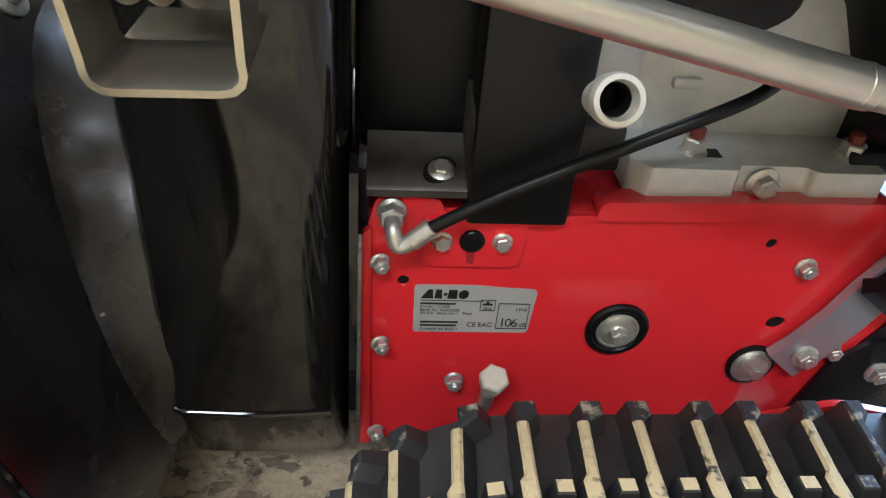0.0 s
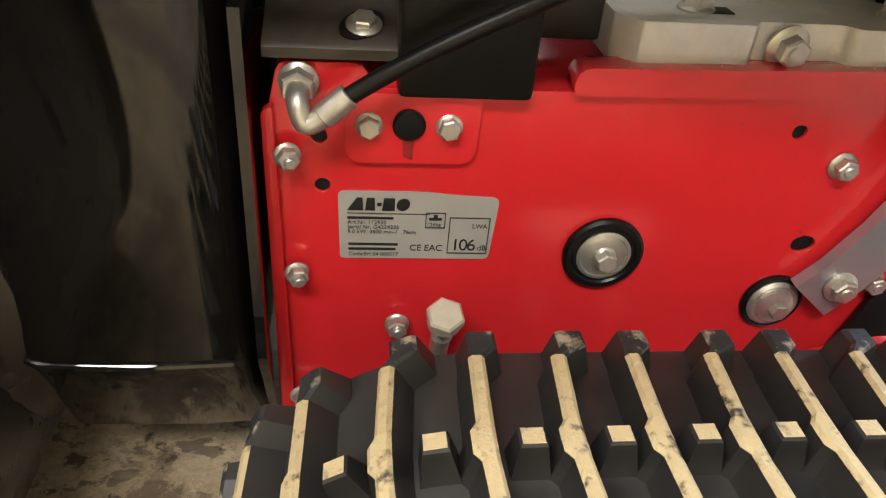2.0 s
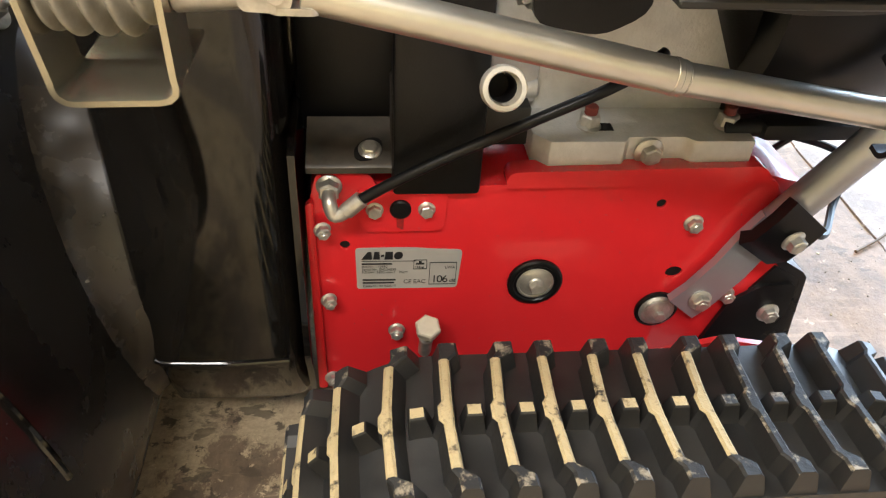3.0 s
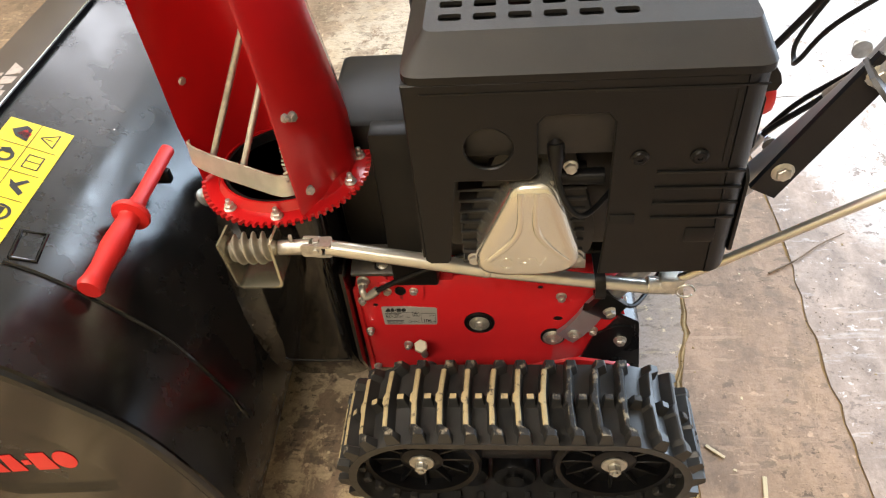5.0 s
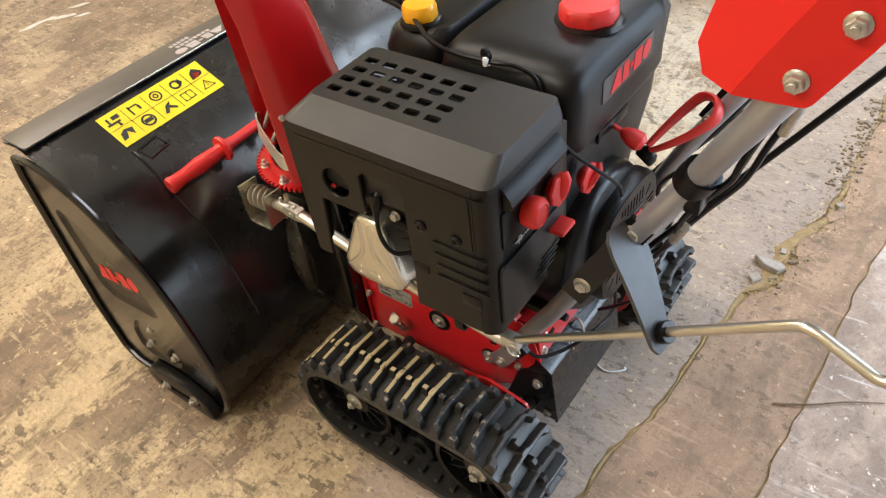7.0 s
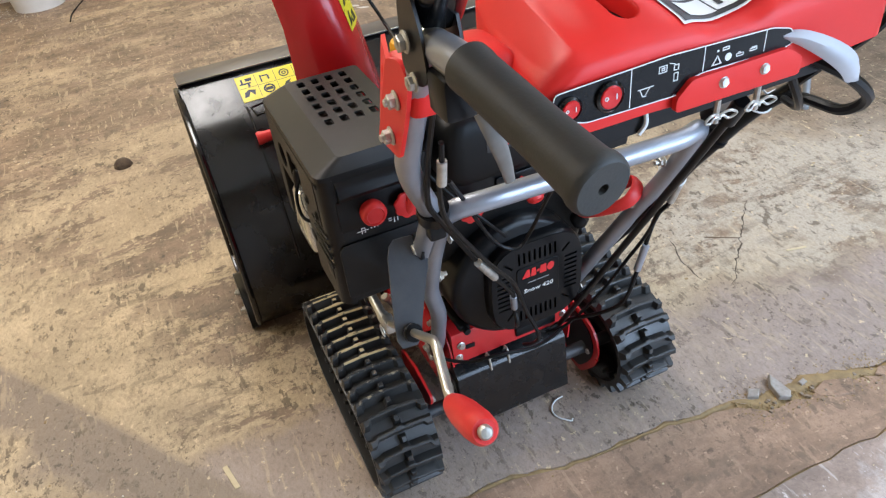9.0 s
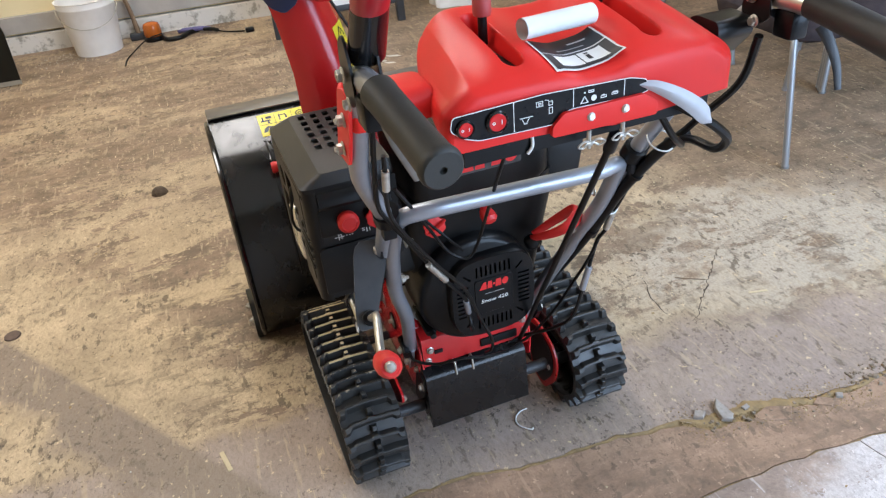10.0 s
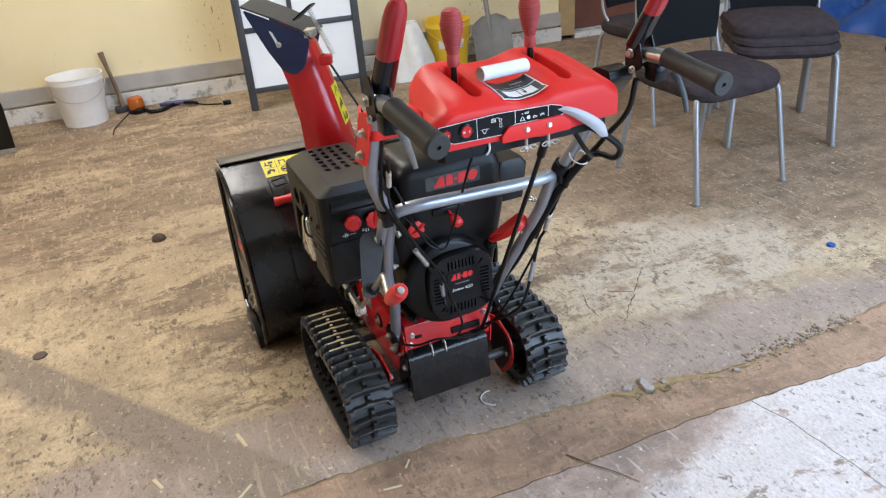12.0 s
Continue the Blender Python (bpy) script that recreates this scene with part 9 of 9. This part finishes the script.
part("bar", bm, DARK_FRAME, bar_thing)


# crumbs of concrete, straws and string on the floor
def stone(outline, low, high, tilt, mat, label):
    """A broken flake of concrete: a sharp outline, uneven on top."""
    bm = bmesh.new()
    c = sum((Vector(p) for p in outline), Vector((0, 0))) / len(outline)
    local = [tuple(Vector(p) - c) for p in outline]
    plate(bm, local, "z", 0.0, high - low, bevel=min(0.0015, (high - low) * 0.25), seg=1)
    ob = part("concrete_fragment", bm, mat)
    ob.matrix_world = Matrix.Translation((c.x, c.y, low)) @ Euler((radians(tilt[0]), radians(tilt[1]), 0)).to_matrix().to_4x4()
    return tagged(ob, label, "stone", "concrete fragments")


FRAG = material("grey_concrete_crumb", (0.38, 0.345, 0.31), 0.85, colour2=(0.24, 0.205, 0.17), scale=60, amount=0.8, bump=0.6, bump_scale=180)
stone([(0.342, 0.602), (0.392, 0.610), (0.404, 0.598), (0.394, 0.579), (0.365, 0.583)], 0.000, 0.011, (-5, 4), FRAG, "loose grey concrete shard lying on the joint")
stone([(0.349, 0.546), (0.361, 0.564), (0.375, 0.548), (0.364, 0.531)], 0.000, 0.008, (3, -5), FRAG, "loose grey concrete chip beside the joint")
stone([(0.378, 0.656), (0.388, 0.657), (0.391, 0.641), (0.381, 0.639)], -0.001, 0.006, (0, 5), FRAG, "loose grey concrete chip beside the joint")
stone([(0.400, 0.690), (0.422, 0.738), (0.452, 0.712), (0.440, 0.676), (0.424, 0.652), (0.410, 0.650)], -0.006, 0.002, (1, -1), SLAB_BROWN, "flat broken piece of concrete sunk in the joint")
stone([(0.424, 0.805), (0.445, 0.834), (0.459, 0.812), (0.436, 0.783)], -0.004, 0.003, (2, 2), SLAB_BROWN, "flat broken piece of concrete sunk in the joint")
stone([(0.432, 0.846), (0.440, 0.858), (0.450, 0.850), (0.443, 0.838)], -0.001, 0.006, (0, -6), FRAG, "loose grey concrete chip beside the joint")
# low sandy mound where the joint has broken out
bm = bmesh.new()
rows = []
for p in JOINT:
    if -1.2 < p.y < 1.9:
        w = 0.0062 + 0.032 * math.exp(-((p.y - 0.62) / 0.13) ** 2) + 0.010 * math.exp(-((p.y - 0.98) / 0.14) ** 2)
        w *= 0.7 + 0.6 * noise.noise(Vector((p.y * 22, 1.3, 0)))
        rows.append([bm.verts.new((p.x - 0.020 * math.exp(-((p.y - 0.60) / 0.12) ** 2) + w * q, p.y + 0.004 * noise.noise(Vector((p.y * 60, q * 3, 2))), -0.006 + (0.0056 + 0.0026 * math.exp(-((p.y - 0.70) / 0.25) ** 2)) * (1 - q * q) ** 0.7 + 0.0015 * noise.noise(Vector((p.y * 80, q * 4, 5))))) for q in (-1, -0.7, -0.35, 0, 0.35, 0.7, 1)])
for a, b in zip(rows, rows[1:]):
    for k in range(6):
        bm.faces.new((a[k], a[k + 1], b[k + 1], b[k]))
tagged(part("sand_mound", bm, DIRT), "ochre sand that has come up through the broken joint", "sand", kind="stuff")
# sand that spills out of the joint
bm = bmesh.new()
rnd = random.Random(5)
for k in range(900):
    t = rnd.random()
    y = 0.50 + 0.42 * t
    x = 0.375 + 0.062 * (y - 0.5) / 0.34 + rnd.gauss(0, 0.024)
    r = rnd.uniform(0.0007, 0.0024)
    lathe(bm, [(r, -0.001), (r * 0.7, r * 0.5), (0, r * 0.7)], (x, y, 0.0), (0, 0, 1), 5)
for k in range(260):
    p = JOINT[rnd.randrange(len(JOINT))]
    r = rnd.uniform(0.0010, 0.0026)
    lathe(bm, [(r, -0.001), (r * 0.7, r * 0.5), (0, r * 0.7)], (p.x + rnd.gauss(0, 0.008), p.y + rnd.uniform(-0.02, 0.02), 0.0), (0, 0, 1), 5)
tagged(part("sand", bm, DIRT), "sandy crumbs along the cracked floor joint", "sand", kind="stuff")
PALE_WOOD = material("pale_straw", (0.62, 0.52, 0.33), 0.7, colour2=(0.45, 0.36, 0.2), scale=40, amount=0.5)


def sliver(at, length, turn, w=0.006, mat=PALE_WOOD, label="pale wood sliver on the floor", name="wood_sliver"):
    bm = bmesh.new()
    box(bm, (-length / 2, -w / 2, 0.0), (length / 2, w / 2, 0.0022), 0.0006, 1)
    ob = part(name, bm, mat)
    ob.matrix_world = Matrix.Translation((at[0], at[1], 0.0005)) @ Matrix.Rotation(radians(turn), 4, "Z")
    return tagged(ob, label, "sliver", "wood slivers")


sliver((0.045, -0.418), 0.062, 12, 0.010)
sliver((0.10, -0.63), 0.045, 22, 0.009)
sliver((0.228, -0.446), 0.050, 131, 0.007)
sliver((0.385, -0.135), 0.045, 80, 0.006)
sliver((0.33, -0.075), 0.03, -40, 0.005)
sliver((-0.62, 0.95), 0.05, 75, 0.006)
sliver((0.073, 0.948), 0.050, 75, 0.0065)
sliver((-0.051, 0.832), 0.080, 56, 0.0022, OLD_WOOD, "thin dry stalk on the concrete", "dry_stalk")
bm = bmesh.new()
sweep(bm, curve_through([(0.185, 0.226, 0.002), (0.187, 0.210, 0.003), (0.195, 0.196, 0.002), (0.209, 0.188, 0.003), (0.224, 0.190, 0.002), (0.236, 0.198, 0.003), (0.245, 0.209, 0.002), (0.242, 0.213, 0.003)], 5), 0.0016, 6)
tagged(part("string", bm, PAPER), "short white string curled on the floor", "string")
bm = bmesh.new()
lathe(bm, [(0.030, 0.0), (0.028, 0.010), (0.018, 0.020), (0, 0.024)], (-1.327, -0.478, 0.0), (0, 0, 1), 9)
tagged(part("clod", bm, material("dark_clod", (0.05, 0.032, 0.02), 0.9, colour2=(0.11, 0.08, 0.05), scale=60, amount=0.8, bump=0.8, bump_scale=120)), "small dark clod of dirt on the floor", "clod")
bm = bmesh.new()
lathe(bm, [(0.022, 0.0), (0.021, 0.004), (0.012, 0.005), (0, 0.003)], (-0.66, -0.905, 0.0), (0, 0, 1), 16)
tagged(part("washer_disc", bm, material("rusty_disc", (0.12, 0.08, 0.06), 0.7, colour2=(0.06, 0.04, 0.03), scale=50, amount=0.7)), "flat rusty disc on the floor", "disc")
bm = bmesh.new()
sweep(bm, curve_through([(0.488, 0.272, 0.003), (0.540, 0.300, 0.005), (0.590, 0.338, 0.004), (0.642, 0.368, 0.003)], 5), [0.0022 - 0.00008 * k for k in range(16)], 6)
tagged(part("twig", bm, OLD_WOOD), "thin dry twig on the white concrete", "twig")
bm = bmesh.new()
lathe(bm, [(0.016, 0.0), (0.014, 0.008), (0, 0.010)], (0.075, 1.63, 0.0), (0, 0, 1), 7)
tagged(part("blue_scrap", bm, TARP), "small blue plastic scrap on the floor", "scrap")
# litter of chips and grit
bm = bmesh.new()
rnd = random.Random(21)
for k in range(900):
    x, y = rnd.uniform(-3.0, 0.9), rnd.uniform(-1.6, 3.2)
    if rnd.random() < 0.35:
        x, y = rnd.gauss(-0.25, 0.35), rnd.gauss(1.75, 0.35)
    r = rnd.uniform(0.0006, 0.0020) if rnd.random() < 0.93 else rnd.uniform(0.002, 0.0042)
    a = rnd.uniform(0, 3.14)
    box(bm, (-r * rnd.uniform(1, 3), -r, 0), (r, r, r * 0.6), 0, 2, Matrix.Translation((x, y, 0)) @ Matrix.Rotation(a, 4, "Z"))
tagged(part("litter", bm, PALE_WOOD), "pale wood chips and crumbs strewn over the floor", "litter", kind="stuff")
bm = bmesh.new()
for k in range(500):
    x, y = rnd.uniform(-3.0, 0.9), rnd.uniform(-1.6, 3.2)
    r = rnd.uniform(0.0008, 0.0024)
    box(bm, (-r * rnd.uniform(1, 2.5), -r, 0), (r, r, r * 0.6), 0, 2, Matrix.Translation((x, y, 0)) @ Matrix.Rotation(rnd.uniform(0, 3), 4, "Z"))
tagged(part("grit", bm, DIRT), "dark grit strewn over the floor", "grit", kind="stuff")

# white grit spilled by the bucket, and crumbs scattered over the floor
rnd = random.Random(41)
bm = bmesh.new()
for k in range(230):
    if k < 110:
        a, r = rnd.uniform(0, 6.28), 0.17 * rnd.random() ** 0.7
        x, y, e = -3.27 + 0.8 * r * math.cos(a), -0.87 + r * math.sin(a), rnd.uniform(0.002, 0.006)
    else:
        x, y, e = rnd.uniform(-2.9, 0.2), rnd.uniform(-1.6, 2.2), rnd.uniform(0.0012, 0.0035)
    turn = rnd.uniform(0, 3.1)
    vs = [bm.verts.new((x + e * q * math.cos(turn + t), y + e * q * math.sin(turn + t), 0.0)) for t, q in ((0, 1.0), (1.3, 0.7), (2.6, 0.9), (4.2, 0.6))]
    tip = bm.verts.new((x, y, e * 0.7))
    for i in range(4):
        bm.faces.new((vs[i], vs[(i + 1) % 4], tip))
tagged(part("grit", bm, material("white_grit", (0.66, 0.64, 0.58), 0.8, colour2=(0.30, 0.26, 0.2), scale=3, amount=0.7)), "white grit spilled on the floor by the bucket", "grit", kind="stuff")

# crumbled concrete along the far end of the joint, and grit on the strip by the gate
rnd = random.Random(77)
bm = bmesh.new()
for k in range(420):
    if k < 190:
        y = rnd.uniform(0.90, 1.32)
        x, e = 0.415 + rnd.gauss(0, 0.016), rnd.uniform(0.002, 0.008) * (0.5 + rnd.random())
    elif k < 230:
        y = rnd.uniform(0.50, 0.88)
        x, e = 0.385 + 0.055 * (y - 0.5) / 0.3 + rnd.gauss(0, 0.014), rnd.uniform(0.002, 0.006)
    else:
        x, y, e = rnd.gauss(0.545, 0.05), rnd.gauss(0.16, 0.10), rnd.uniform(0.0006, 0.0019)
    turn = rnd.uniform(0, 6.2)
    ring = [bm.verts.new((x + e * q * math.cos(turn + t), y + e * q * math.sin(turn + t), -0.0008)) for t, q in ((0, 1.0), (1.1, 0.7), (2.2, 0.95), (3.6, 0.65), (4.9, 0.85))]
    up = [bm.verts.new((x + (v.co.x - x) * 0.7, y + (v.co.y - y) * 0.7, e * rnd.uniform(0.45, 0.75))) for v in ring]
    for i in range(5):
        bm.faces.new((ring[i], ring[(i + 1) % 5], up[(i + 1) % 5], up[i]))
    bm.faces.new(up)
tagged(part("rubble", bm, material("brown_rubble", (0.30, 0.235, 0.17), 0.9, colour2=(0.17, 0.125, 0.08), scale=30, amount=0.8, bump=0.5, bump_scale=200)), "crumbled brown concrete along the broken joint", "rubble", kind="stuff")

# old splashes of white paint
bm = bmesh.new()
for outline in ([(-2.285, 0.46), (-2.262, 0.50), (-2.268, 0.55), (-2.252, 0.61), (-2.275, 0.60), (-2.290, 0.53)], [(-2.262, 0.57), (-2.228, 0.60), (-2.195, 0.655), (-2.212, 0.66), (-2.248, 0.62)], [(-2.285, 0.67), (-2.255, 0.69), (-2.235, 0.745), (-2.262, 0.735)], [(-2.190, 0.635), (-2.165, 0.650), (-2.150, 0.69), (-2.172, 0.685)]):
    plate(bm, rounded(outline, 0.006, 2), "z", -0.001, 0.0006)
tagged(part("paint_splash", bm, material("old_white_paint", (0.62, 0.59, 0.53), 0.6, colour2=(0.40, 0.34, 0.26), scale=40, amount=0.6)), "old splashes of white paint on the concrete", "paint", kind="stuff")
# hairline cracks filled with dark dirt
bm = bmesh.new()
for seed, ends in ((61, [(-0.113, 0.722), (-0.078, 0.716), (-0.048, 0.698), (0.000, 0.690), (0.046, 0.691)]), (62, [(-0.145, 0.996), (-0.024, 0.868), (0.104, 0.728)])):
    line = rough_line(ends, 0.009, 0.0050, seed)
    wide = random.Random(seed)
    rows = []
    for k, p in enumerate(line):
        d = (line[min(k + 1, len(line) - 1)] - line[max(k - 1, 0)]).normalized()
        side = Vector((-d.y, d.x)) * (0.0008 + 0.0046 * wide.random() * math.sin(math.pi * k / (len(line) - 1)))
        rows.append([bm.verts.new((p.x + side.x * q, p.y + side.y * q, 0.0006 if q == 0 else -0.0004)) for q in (-1, 0, 1)])
    for a, b in zip(rows, rows[1:]):
        for i in range(2):
            bm.faces.new((a[i], a[i + 1], b[i + 1], b[i]))
tagged(part("crack_dirt", bm, material("dark_crack_dirt", (0.10, 0.075, 0.05), 0.95, colour2=(0.05, 0.038, 0.026), scale=90, amount=0.8)), "dark dirt in hairline cracks of the concrete", "dirt", kind="stuff")
